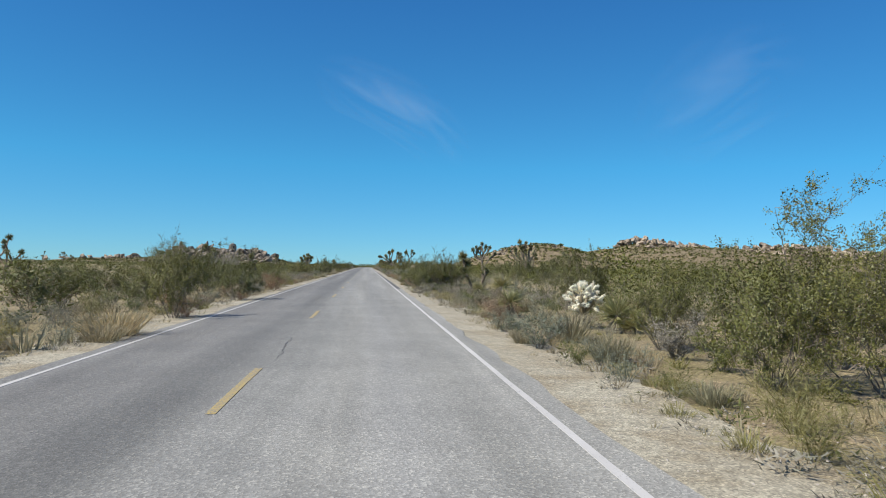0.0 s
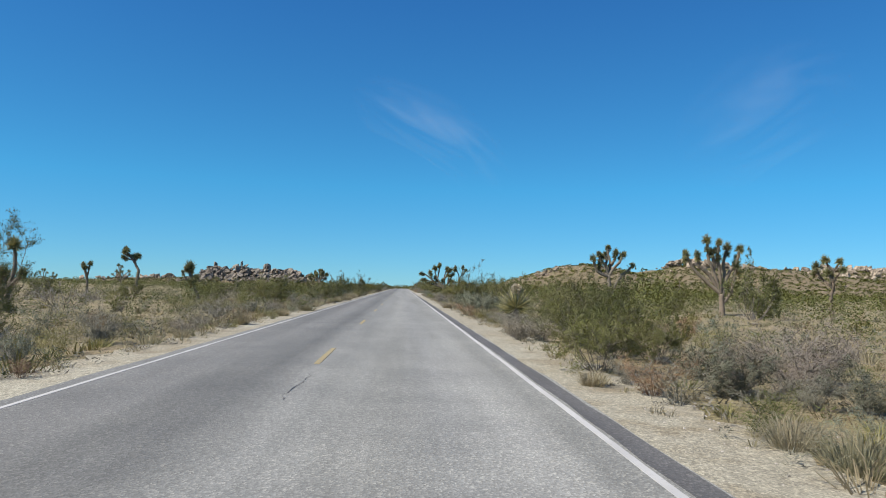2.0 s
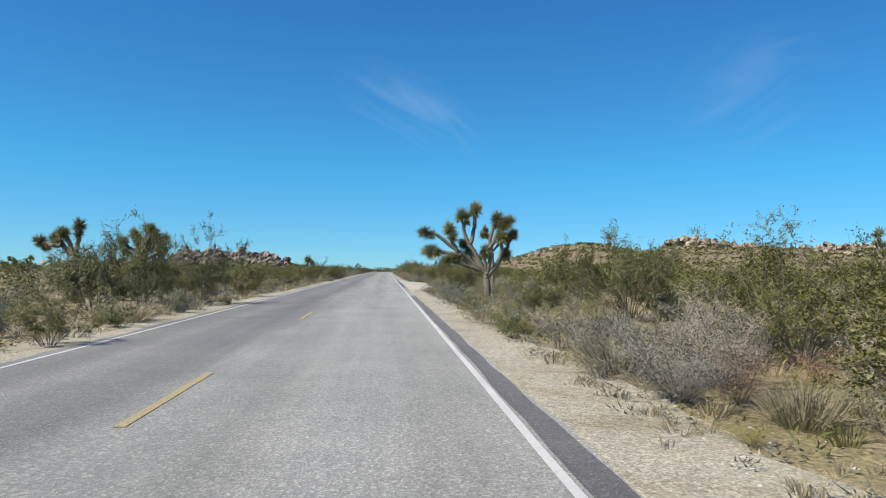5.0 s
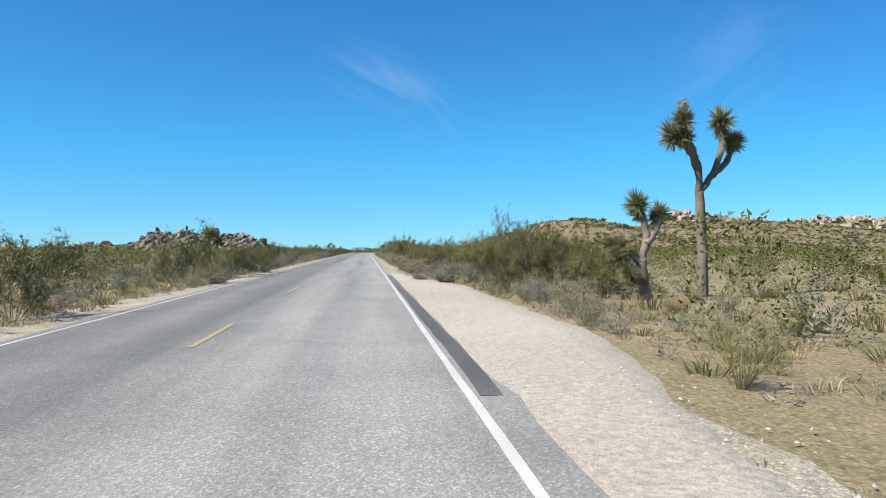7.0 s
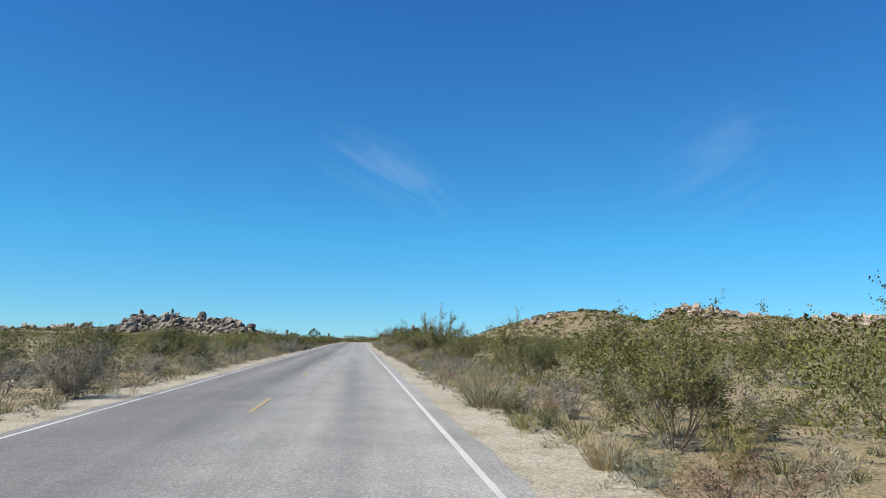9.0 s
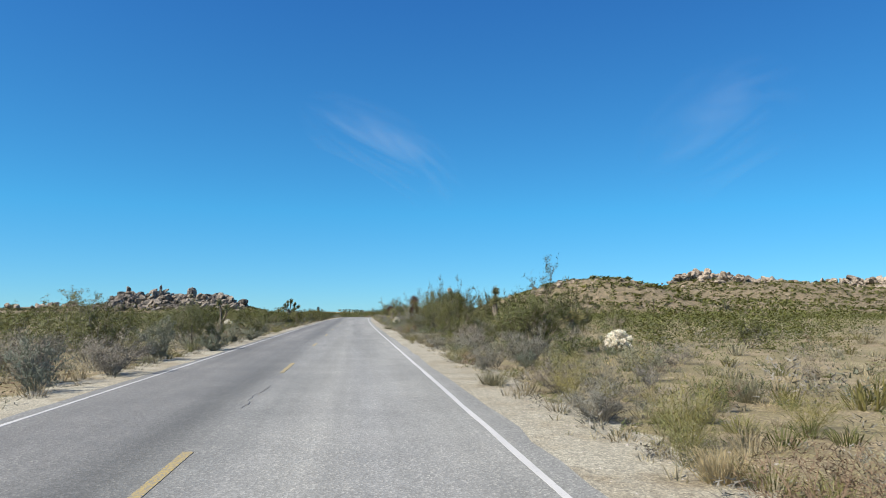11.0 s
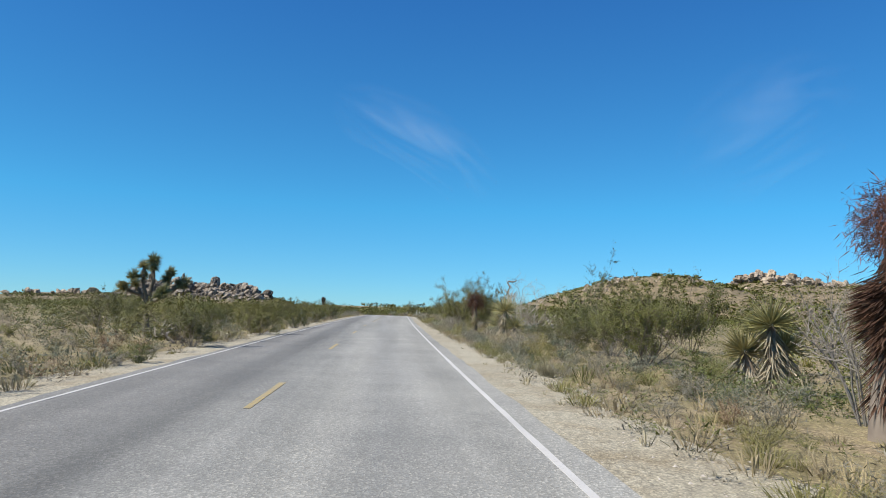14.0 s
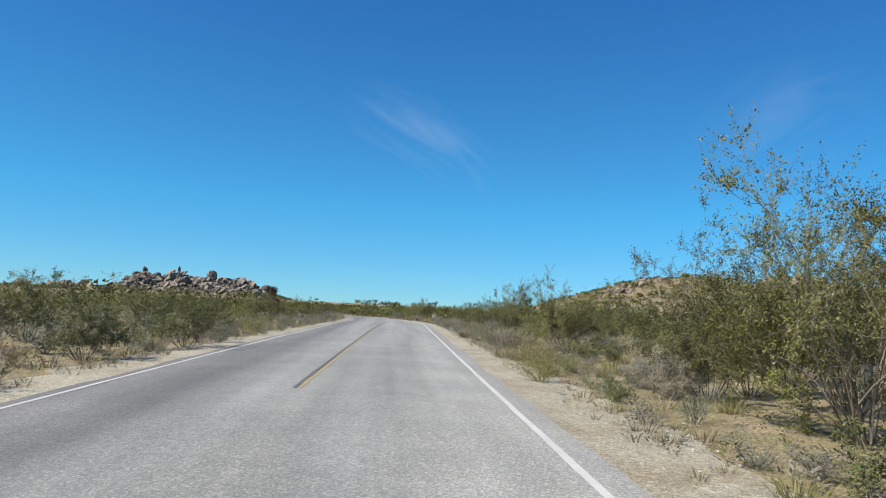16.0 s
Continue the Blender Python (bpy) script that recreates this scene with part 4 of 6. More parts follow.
def yucca(x, y, high, heads, seed, label, blade=0.62, flower=False, dead_top=False, single=False):
    """A Mojave yucca: one or more heads of broad stiff blades over a skirt of dead ones."""
    rng = np.random.default_rng(seed)
    plant = tagged(new("yucca"), label, "yucca", "yuccas beside the road")
    plant.location = (x, y, float(land(x, y)))
    for k in range(heads):
        a = rng.uniform(0, 6.283)
        off = 0.0 if k == 0 else 0.3 + 0.1 * k
        top = max(0.12, (high - blade * 0.9) * (1.0 if k == 0 else rng.uniform(0.25, 0.7)))
        foot, tip = np.array([math.cos(a) * off * 0.5, math.sin(a) * off * 0.5, -0.05]), np.array([math.cos(a) * off, math.sin(a) * off, top])
        stem = Shape()
        stem.tube(np.linspace(foot, tip, 4), [0.11, 0.1, 0.09, 0.08], 7)
        stalk = part("stem", stem.mesh("stem", BARK, True), plant)
        skirt = Shape()
        n = 70 + int(90 * top)
        t = rng.uniform(0.15, 1.0, n)[:, None]
        b = rng.uniform(0, 6.283, n)
        way = np.stack([np.cos(b) * 0.55, np.sin(b) * 0.55, rng.uniform(-1.0, -0.35, n)], 1)
        at = foot + (tip - foot) * t
        at[:, 2] = np.maximum(at[:, 2], 0.1)
        skirt.spikes(at, way, np.minimum(0.62, at[:, 2] * 1.1 + 0.05), 0.045, rng)
        part("dead_skirt", skirt.mesh("dead_skirt", SKIRT_LEAF), stalk, "hanging skirt of bleached dead leaves", "stuff")
        head = Shape()
        n = 230 if single else 210
        z = rng.uniform(-0.4, 1.0, n)
        c = rng.uniform(0, 6.283, n)
        r = np.sqrt(1 - z * z)
        way = np.stack([np.cos(c) * r, np.sin(c) * r, z + 0.1], 1)
        size = blade * (1.0 if k == 0 else 0.85)
        if single:
            for d in way:
                ob = part("blade", BLADES[rng.integers(6)], plant)
                long = size * rng.uniform(0.8, 1.12)
                turn = Vector(d).to_track_quat("Z", "Y")
                ob.matrix_basis = Matrix.LocRotScale(Vector(tip + d * 0.05), turn, (size, size, long))
        else:
            head.spikes(tip + way * 0.05, way, size, 0.038, rng)
            part("leaf_head", head.mesh("leaf_head", BROWN_LEAF if dead_top else YUCCA_LEAF), plant, "shrivelled brown blades" if dead_top else "stiff yellow-green blades", "stuff")
        if flower and k == 0:
            bloom = Shape()
            m = 320
            u = rng.uniform(0, 1, m)
            b = rng.uniform(0, 6.283, m)
            rr = 0.17 * np.sqrt(1 - (2 * u - 1) ** 2) + 0.01
            at = tip + np.stack([np.cos(b) * rr, np.sin(b) * rr, blade * 0.62 + 0.45 * u], 1)
            bloom.leaves(at, np.stack([np.cos(b), np.sin(b), 0.5 + 0 * b], 1), 0.085, 0.055, rng, 0.35)
            part("flower_head", bloom.mesh("flower_head", BLOSSOM), plant, "cream flower cluster")
    taken.append((x, y, 0.7))
    return plant


def snag(x, y, high, seed, label, ball=0.55, trunk=0.2, skirt=True, hue=None):
    """A dead Joshua tree: a shaggy trunk with a ball of brown dead blades on top."""
    rng = np.random.default_rng(seed)
    plant = tagged(new("dead_joshua_tree"), label, "dead tree", "dead joshua trees")
    plant.location = (x, y, float(land(x, y)))
    path = np.linspace((0, 0, -0.08), (rng.normal() * 0.15, rng.normal() * 0.1, high - ball), 6) + rng.normal(size=(6, 3)) * (0.03, 0.03, 0)
    wood, dead, top = Shape(), Shape(), Shape()
    wood.tube(path, trunk * np.linspace(1, 0.7, 6), 8)
    part("trunk", wood.mesh("trunk", BARK, True), plant)
    thatch(dead, path[1:], trunk, 0.42 if skirt else 0.25, 420 if skirt else 160, rng)
    z = rng.uniform(-0.9, 1.0, 3600)
    c = rng.uniform(0, 6.283, 3600)
    r = np.sqrt(1 - z * z)
    way = np.stack([np.cos(c) * r, np.sin(c) * r, z], 1)
    top.spikes(path[-1] + way * rng.uniform(0.5, 1.0, (3600, 1)) * (0.85, 0.85, 0.9) * ball + rng.normal(size=(3600, 3)) * 0.1, way * 0.6 + rng.normal(size=(3600, 3)) * 0.8 - (0, 0, 0.35), ball * rng.uniform(0.2, 0.42, 3600), 0.012, rng)
    if skirt:
        dead.spikes(path[3] + way * (0.5, 0.5, 0.8) * ball + rng.normal(size=(3600, 3)) * 0.08, way * (1, 1, 0.3) - (0, 0, 0.5), ball * rng.uniform(0.25, 0.6, 3600), 0.022, rng)
    part("dead_leaves", dead.mesh("dead_leaves", BROWN_LEAF), plant, "shaggy brown thatch", "stuff")
    part("crown", top.mesh("crown", hue or BROWN_LEAF), plant, "dried brown crown", "stuff")
    taken.append((x, y, 0.6))
    return plant


stub = Shape()
stub.tube([(0, 0, -0.55), (0, 0, -0.25), (0, 0, 0.2), (0, 0, 0.5)], [0.022, 0.04, 0.042, 0.02], 6)
CHOLLA_JOINT = stub.mesh("joint", CHOLLA)


def cholla(x, y, high, wide, seed, label):
    """A cholla cactus: a short trunk and a head of stubby joints thick with pale spines."""
    rng = np.random.default_rng(seed)
    plant = tagged(new("cholla_cactus"), label, "cactus", "cholla cacti")
    plant.location = (x, y, float(land(x, y)))
    wood, spines = Shape(), Shape()
    wood.tube([(0, 0, -0.05), (0.02, 0, high * 0.25), (0, 0.02, high * 0.5)], [0.07, 0.06, 0.05], 6)
    for _ in range(95):
        a, z = rng.uniform(0, 6.283), rng.uniform(-0.45, 1.0)
        r = math.sqrt(max(0.0, 1 - z * z)) * rng.uniform(0.45, 1.0)
        p = np.array([math.cos(a) * r * wide / 2, math.sin(a) * r * wide / 2, high * (0.55 + 0.36 * z)])
        d = p - (0, 0, high * 0.45)
        d = d / np.linalg.norm(d) + rng.normal(size=3) * 0.35
        d = d / np.linalg.norm(d) * rng.uniform(0.09, 0.17)
        length = float(np.linalg.norm(d))
        ob = part("joint", CHOLLA_JOINT, plant)
        ob.matrix_basis = Matrix.LocRotScale(Vector(p), Vector(d).to_track_quat("Z", "Y"), (1.0, 1.0, length))
        w = rng.normal(size=(44, 3))
        w = w / np.linalg.norm(w, axis=1, keepdims=True)
        spines.leaves(p + d * rng.uniform(-0.5, 0.5, 44)[:, None] + w * 0.03, w, 0.055, 0.016, rng, 0.05)
    for k in range(6):
        a = k * 1.05
        wood.tube([(0, 0, high * 0.3), (math.cos(a) * wide * 0.2, math.sin(a) * wide * 0.2, high * 0.5), (math.cos(a) * wide * 0.34, math.sin(a) * wide * 0.34, high * 0.66)], [0.05, 0.045, 0.035], 5)
    part("trunk", wood.mesh("trunk", CHOLLA_STEM, True), plant)
    part("spine_cover", spines.mesh("spine_cover", CHOLLA), plant, "dense cream-white spines", "stuff")
    taken.append((x, y, wide / 2))
    return plant


def bare_bush(x, y, high, wide, seed, label, stems=6):
    """A large dead shrub: crooked bleached limbs that fork three times, with no leaf left."""
    rng = np.random.default_rng(seed)
    plant = tagged(new("dead_bush"), label, "dead bush", dead_creosote.group)
    plant.location = (x, y, float(land(x, y)))

    def grow(shape, start, way, length, r, level):
        path = [start]
        for _ in range(6):
            way = way + rng.normal(size=3) * (0.2, 0.3, 0.36, 0.4)[level] + (0, 0, 0.05)
            way = way / np.linalg.norm(way)
            path.append(path[-1] + way * length / 6)
        shape.tube(np.array(path), np.maximum(r * np.linspace(1, 0.5, 7), 0.0045), 5)
        if level == 3:
            return
        for k in range(4 if level == 0 else 3):
            side = way * 0.7 + rng.normal(size=3) * 0.55 + (0, 0, 0.25)
            grow(shape, path[3 + k if level == 0 else 2 + 2 * k], side / np.linalg.norm(side), length * rng.uniform(0.38, 0.6), r * 0.56, level + 1)

    for k in range(stems):
        a = 6.283 * (k + rng.uniform(-0.3, 0.3)) / stems
        limb = Shape()
        out = rng.uniform(0.3, 1.0) * wide / (2 * high)
        way = np.array([math.cos(a) * out, math.sin(a) * out, 1.0])
        grow(limb, np.array([math.cos(a) * 0.1, math.sin(a) * 0.1, -0.05]), way / np.linalg.norm(way), high * rng.uniform(0.55, 0.8), 0.03, 0)
        part("branch", limb.mesh("branch", PALE_WOOD, True), plant)
    taken.append((x, y, 0.35 * wide))
    return plant


# ---------------------------------------------------------------- landmarks
shaped_joshua(7.5, 136.8, [[(0, -0.1), (0.05, 0.5), (-0.1, 1.0), (-0.05, 1.3)], [(-0.05, 1.2), (-0.9, 1.9), (-2.0, 2.7), (-2.6, 3.2), (-3.3, 3.35)], [(-1.4, 2.2), (-2.2, 2.3), (-3.0, 2.35)], [(-1.6, 2.4), (-1.9, 2.9), (-2.0, 3.5)],
                           [(-0.1, 1.3), (-0.7, 2.4), (-1.2, 3.2), (-1.35, 4.2)], [(-0.9, 2.8), (-0.7, 3.6), (-0.62, 4.65)], [(0.0, 1.3), (0.2, 2.2), (0.1, 3.1), (0.5, 4.15)], [(0.15, 2.6), (0.5, 3.3), (0.95, 3.9)],
                           [(0.05, 1.1), (0.6, 1.8), (1.0, 2.5), (1.4, 3.3)], [(0.5, 1.7), (0.75, 2.4), (0.68, 3.1)], [(-0.2, 1.5), (-0.8, 2.1), (-1.2, 2.75)], [(0.0, 1.3), (-0.2, 1.9), (-0.1, 2.4)],
                           [(-0.4, 1.4), (-1.2, 1.7), (-2.1, 1.9)], [(0.1, 1.2), (0.6, 1.8), (0.95, 2.3)], [(-0.3, 1.5), (-0.9, 1.7), (-1.4, 2.1)]],
              29, "broad Joshua tree with many spiky heads beside the road", 1.0, 0.19, 1.4)
shaped_joshua(12.2, 165.0, [[(0, -0.1), (0.0, 1.2), (-0.05, 2.4), (-0.1, 2.9)], [(-0.1, 2.8), (-0.15, 3.5), (-0.45, 4.0), (-0.75, 4.7)], [(-0.1, 3.3), (-0.35, 3.9), (-0.85, 4.3)], [(-0.05, 2.9), (0.35, 3.4), (0.6, 4.1), (0.55, 4.8)], [(0.3, 3.3), (0.8, 3.7), (1.1, 4.3)]],
              91, "tall Joshua tree with pale flower tips beside a pull-out", 1.08, 0.16, 1.3, flower=1)
shaped_joshua(10.4, 164.9, [[(0, -0.1), (-0.05, 0.6), (-0.1, 1.2)], [(-0.1, 1.1), (0.1, 1.8), (0.05, 2.3), (-0.15, 2.75)], [(0.05, 1.6), (0.4, 2.0), (0.6, 2.5)], [(-0.1, 1.1), (-0.5, 1.4), (-0.9, 1.6)], [(-0.05, 0.8), (-0.45, 0.95), (-0.75, 1.2)], [(-0.05, 0.5), (-0.4, 0.55), (-0.6, 0.75)]],
              92, "low Joshua tree with a pale trunk and many heads", 1.0, 0.2, 1.25)
shaped_joshua(18.1, 88.7, [[(0, -0.1), (0.02, 1.0), (-0.1, 2.0)], [(-0.1, 1.9), (0.1, 2.6), (-0.05, 3.3), (0.0, 3.6)], [(-0.1, 2.0), (-0.3, 2.6), (-0.65, 2.75), (-0.8, 3.2)],
                           [(-0.1, 1.9), (-0.8, 2.1), (-1.05, 2.5), (-1.2, 2.95)], [(-0.05, 2.0), (0.3, 2.5), (0.6, 2.75), (0.8, 3.2)], [(0.05, 0.8), (0.45, 1.5), (0.85, 2.05), (1.2, 2.2), (1.55, 2.6)],
                           [(-0.3, 2.5), (-0.15, 2.9), (-0.25, 3.2)], [(-0.6, 2.05), (-0.75, 2.4), (-0.65, 2.75)], [(0.1, 2.6), (0.3, 2.9), (0.35, 3.3)]],
              31, "tall Joshua tree with upcurved limbs", 1.2, 0.16, 0.8, 1.13)
shaped_joshua(22.2, 77.7, [[(0, -0.1), (0.0, 0.5), (-0.1, 1.1)], [(-0.1, 1.0), (-0.4, 1.9), (-0.8, 2.7), (-0.97, 3.7)], [(-0.1, 1.1), (-0.9, 1.7), (-1.6, 2.3), (-2.0, 3.0)], [(-0.2, 1.3), (-0.8, 2.1), (-1.3, 2.4), (-1.4, 3.0)],
                           [(0.0, 0.9), (0.15, 1.8), (0.1, 2.7), (0.33, 3.4)], [(0.0, 0.6), (0.5, 1.2), (0.65, 1.9), (0.75, 2.5)], [(-0.1, 1.1), (-0.15, 2.0), (-0.35, 2.9), (-0.3, 3.6)], [(0.1, 1.6), (0.4, 2.2), (0.8, 2.7), (0.95, 3.3)],
                           [(-0.5, 2.0), (-0.5, 2.6), (-0.65, 3.1)]],
              33, "Joshua tree with many upright limbs", 1.2, 0.17, 0.95, 1.1)
joshua_tree(26.5, 72.7, 3.7, 0.8, 2, 35, "slender Joshua tree on the scrub plain", 0.55, 0.12)
shaped_joshua(-20.7, 92.8, [[(0, -0.1), (0.0, 1.0), (0.05, 1.7), (0.17, 2.15), (-0.05, 2.6), (-0.25, 2.95)], [(-0.25, 2.9), (-0.5, 3.3), (-0.8, 3.7), (-0.9, 4.0)], [(-0.4, 3.1), (-0.8, 3.2), (-1.15, 3.3)], [(-0.25, 2.9), (-0.3, 3.2), (-0.3, 3.35)], [(-0.2, 2.9), (-0.1, 3.2), (0.0, 3.4)], [(-0.6, 3.4), (-0.85, 3.5), (-1.0, 3.7)]],
              37, "thin Joshua tree with a crooked trunk and few heads", 1.0, 0.13, 0.95)
shaped_joshua(-12.9, 83.7, [[(0, -0.1), (-0.3, 0.8), (-0.45, 1.2)], [(-0.45, 1.1), (-0.7, 1.8), (-0.8, 2.35)], [(-0.4, 1.1), (-0.35, 1.4), (-0.3, 1.6)], [(-0.3, 0.9), (-0.6, 1.0), (-0.55, 1.2)], [(-0.7, 1.7), (-0.75, 2.0), (-0.85, 2.1)]],
              39, "short leaning Joshua tree with one great head", 1.0, 0.14, 1.3)
shaped_joshua(-18.6, 100.7, [[(0, -0.1), (0.05, 0.6), (0.0, 1.2)], [(0, 1.2), (-0.1, 1.9), (-0.1, 2.4)], [(-0.05, 1.5), (-0.5, 1.9), (-0.7, 2.45)]],
              40, "slender forked Joshua tree with two heads", 1.0, 0.12, 0.8)
shaped_joshua(-30.0, 104.7, [[(0, -0.1), (0.05, 0.8), (0, 1.6)], [(0, 1.5), (-0.2, 2.3), (-0.3, 2.9)], [(0, 1.5), (0.15, 2.4), (0.25, 3.0)], [(0, 1.4), (0.1, 2.0), (0, 2.6)]],
              42, "Joshua tree with a thick head on a bare trunk", 1.0, 0.14, 1.1)
joshua_tree(-42.6, 144.7, 3.6, 1.0, 2, 44, "wide forking Joshua tree on the plain", 0.4, 0.15, (0.0, 0.0), 0.9, 3, True)
joshua_tree(-37.3, 181.3, 2.6, 1.2, 2, 46, "low spreading Joshua tree below an outcrop", 0.35, 0.15, (0.0, 0.0), 1.0, 3, True)
joshua_tree(-39.8, 182.5, 2.5, 1.2, 2, 47, "low spreading Joshua tree below an outcrop", 0.35, 0.15, (0.1, 0.0), 1.0, 3, True)
joshua_tree(-26.1, 181.3, 2.3, 1.0, 1, 52, "low Joshua tree below an outcrop", 0.4, 0.15, (0.0, 0.0), 1.0, 3, True)
joshua_tree(-22.5, 179.8, 3.4, 1.1, 2, 54, "wide Joshua tree with thin limbs and small heads", 0.45, 0.13, (0.0, 0.0), 0.85, 3, True)
shaped_joshua(-11.4, 140.9, [[(0, -0.1), (-0.05, 1.0), (0.0, 1.9)], [(0, 1.8), (-0.4, 2.5), (-0.55, 3.2)], [(0, 1.8), (0.1, 2.7), (0.0, 3.5)], [(0, 1.8), (0.5, 2.4), (0.65, 3.2)], [(-0.2, 2.1), (-0.8, 2.4), (-1.15, 2.75)], [(0.2, 2.1), (0.8, 2.4), (1.15, 2.85)],
                             [(0, 1.7), (-0.5, 1.9), (-0.95, 2.2)], [(0, 1.7), (0.45, 1.9), (0.9, 2.25)], [(0.0, 1.9), (-0.2, 2.4), (-0.25, 2.85)], [(0.0, 1.9), (0.25, 2.4), (0.35, 2.75)], [(0.05, 2.6), (0.3, 3.0), (0.35, 3.5)]],
              41, "dense umbrella-shaped Joshua tree above a creosote bush", 1.0, 0.18, 1.15)
shaped_joshua(-9.8, 128.5, [[(0, -0.1), (0.05, 1.0), (0, 1.8)], [(0, 1.7), (0.2, 2.5), (0.25, 2.95)], [(0, 1.7), (-0.6, 2.3), (-0.9, 2.5)], [(-0.5, 2.2), (-1.0, 2.2), (-1.4, 2.35)], [(0, 1.8), (-0.3, 2.4), (-0.5, 2.65)]],
              43, "Joshua tree with side heads on a thick trunk", 1.0, 0.17, 1.0)
joshua_tree(-8.1, 193.9, 2.8, 0.45, 1, 45, "squat Joshua tree with large dark heads", 0.5, 0.16, (0.0, 0.0), 1.75)
shaped_joshua(-7.1, 331.9, [[(0, -0.1), (-0.05, 0.7), (0.0, 1.3)], [(0, 1.3), (-0.4, 1.8), (-0.55, 2.3)], [(0, 1.3), (-0.2, 2.1), (-0.2, 2.7)], [(0, 1.3), (0.2, 2.2), (0.25, 2.9)], [(0, 1.3), (0.6, 1.8), (0.75, 2.5)], [(0.3, 1.6), (0.8, 1.8), (1.15, 2.1)], [(0, 1.3), (0.5, 1.5), (0.7, 1.75)], [(-0.2, 1.6), (-0.5, 1.7), (-0.75, 1.9)]],
              48, "small candelabrum-shaped Joshua tree beside the road edge", 1.0, 0.13, 0.95)
joshua_tree(-7.3, 284.7, 2.3, 0.7, 1, 49, "small Joshua tree beside the road edge", 0.5, 0.11, (0.0, 0.0), 1.0)
joshua_tree(-31.0, 56.5, 3.8, 0.9, 2, 51, "Joshua tree behind creosote bushes", 0.4, 0.17)
shaped_joshua(10.7, 299.7, [[(0, -0.1), (-0.05, 0.9), (0.05, 1.7), (0.1, 2.0)], [(0.1, 1.9), (0.0, 2.4), (-0.12, 2.95)], [(0.05, 1.9), (-0.35, 2.2), (-0.75, 2.6)], [(0.1, 2.0), (0.35, 2.4), (0.4, 2.8)], [(0.1, 1.9), (0.55, 2.2), (0.8, 2.5)], [(0.1, 1.7), (0.3, 1.9), (0.55, 1.85)], [(0.05, 1.6), (-0.2, 1.9), (-0.5, 2.1)], [(0.1, 1.9), (0.2, 2.3), (0.15, 2.6)]],
              53, "Joshua tree with full pale-tipped heads and a white flower", 1.0, 0.15, 1.5, flower=1)
joshua_tree(12.0, 286.5, 3.3, 0.25, 1, 55, "narrow Joshua tree rising from scrub", 0.5, 0.15, (0.0, 0.0), 1.2)
joshua_tree(8.7, 37.2, 2.6, 0.8, 1, 57, "bent young Joshua tree with a leaning trunk", 0.55, 0.13, (-0.35, 0.1), 1.2)
joshua_tree(9.4, 37.0, 1.6, 0.3, 1, 59, "stubby broken Joshua tree trunk", 0.6, 0.12, (0.1, 0.0), 0.5)
joshua_tree(-14.0, 62.0, 2.9, 0.8, 1, 61, "thin Joshua tree with a few heads", 0.5, 0.12)
joshua_tree(34.0, 330.0, 3.6, 0.9, 2, 63, "Joshua tree on the scrub plain", 0.42, 0.16)
rng = np.random.default_rng(9)
for k in range(26):
    side = 1 if k % 3 else -1
    far_x, far_y = side * rng.uniform(34, 120), rng.uniform(90, 560)
    joshua_tree(float(centre(far_y)) + far_x, far_y, rng.uniform(2.8, 4.8), rng.uniform(0.7, 1.1), 1 + k % 2, 600 + k, "Joshua tree on the distant scrub plain", 0.42, 0.16, (rng.normal() * 0.06, 0.0), 1.2, 2, True)

yucca(6.5, 64.4, 1.5, 2, 70, "large yucca with a cream flower head", 1.0, True, single=True)
yucca(6.9, 17.5, 1.35, 1, 71, "yucca over a skirt of dead leaves", 0.6, single=True)
yucca(7.8, 6.9, 1.0, 2, 72, "yucca with pale dead leaves at its foot", 0.62)
yucca(8.0, 30.1, 0.7, 1, 73, "small yellow-green yucca beside dry shrubs", 0.45)
yucca(6.0, 11.6, 0.9, 1, 74, "small dark yucca behind dry shrubs", 0.5)
yucca(7.0, 334.2, 2.05, 3, 75, "two-tiered yucca with yellow-green blades", 0.72, single=True)
yucca(9.4, 317.8, 1.9, 3, 76, "two-tiered yucca beside bleached branches", 0.62)
yucca(8.9, 269.3, 1.62, 1, 77, "yucca with stiff yellow-green blades over hanging dead leaves", 0.68, single=True)
yucca(9.6, 269.8, 1.50, 1, 78, "yucca leaning on its neighbour, with a pale dead skirt", 0.66)
yucca(10.9, 269.6, 2.05, 1, 87, "single-headed yucca over a long bleached skirt", 0.68)
yucca(12.4, 269.7, 1.85, 1, 88, "yucca behind grey twigs with fallen pale leaves", 0.68)
yucca(17.3, 115.4, 2.2, 2, 79, "yucca with two heads and dead skirts", 0.75)
yucca(20.6, 126.1, 2.1, 1, 80, "yucca with a dead skirt", 0.7)
yucca(11.5, 277.3, 1.2, 2, 81, "yucca half hidden by creosote", 0.6)
yucca(12.8, 370.7, 1.2, 2, 82, "pale yucca under a creosote bush", 0.6)
yucca(10.6, 120.8, 1.0, 2, 83, "yucca among creosote bushes", 0.55)
yucca(-22.5, 80.5, 1.4, 1, 84, "yucca beside Joshua trees", 0.6)
yucca(15.0, 352.0, 1.3, 1, 85, "small yucca behind a fallen trunk", 0.5)
yucca(8.0, 54.5, 1.1, 2, 86, "yucca with broad pale blades", 0.55)

snag(8.0, 312.9, 3.25, 90, "dead Joshua tree with a red-brown shaggy crown", 0.56, 0.19, hue=RED_LEAF)
dead_creosote.put(8.5, 313.9, 2.2, 1.9)
snag(7.2, 345.7, 2.45, 91, "dead Joshua tree with a dark shaggy crown", 0.56, 0.17, False)
snag(-6.8, 409.0, 2.6, 92, "dead bare Joshua stump", 0.3, 0.14)

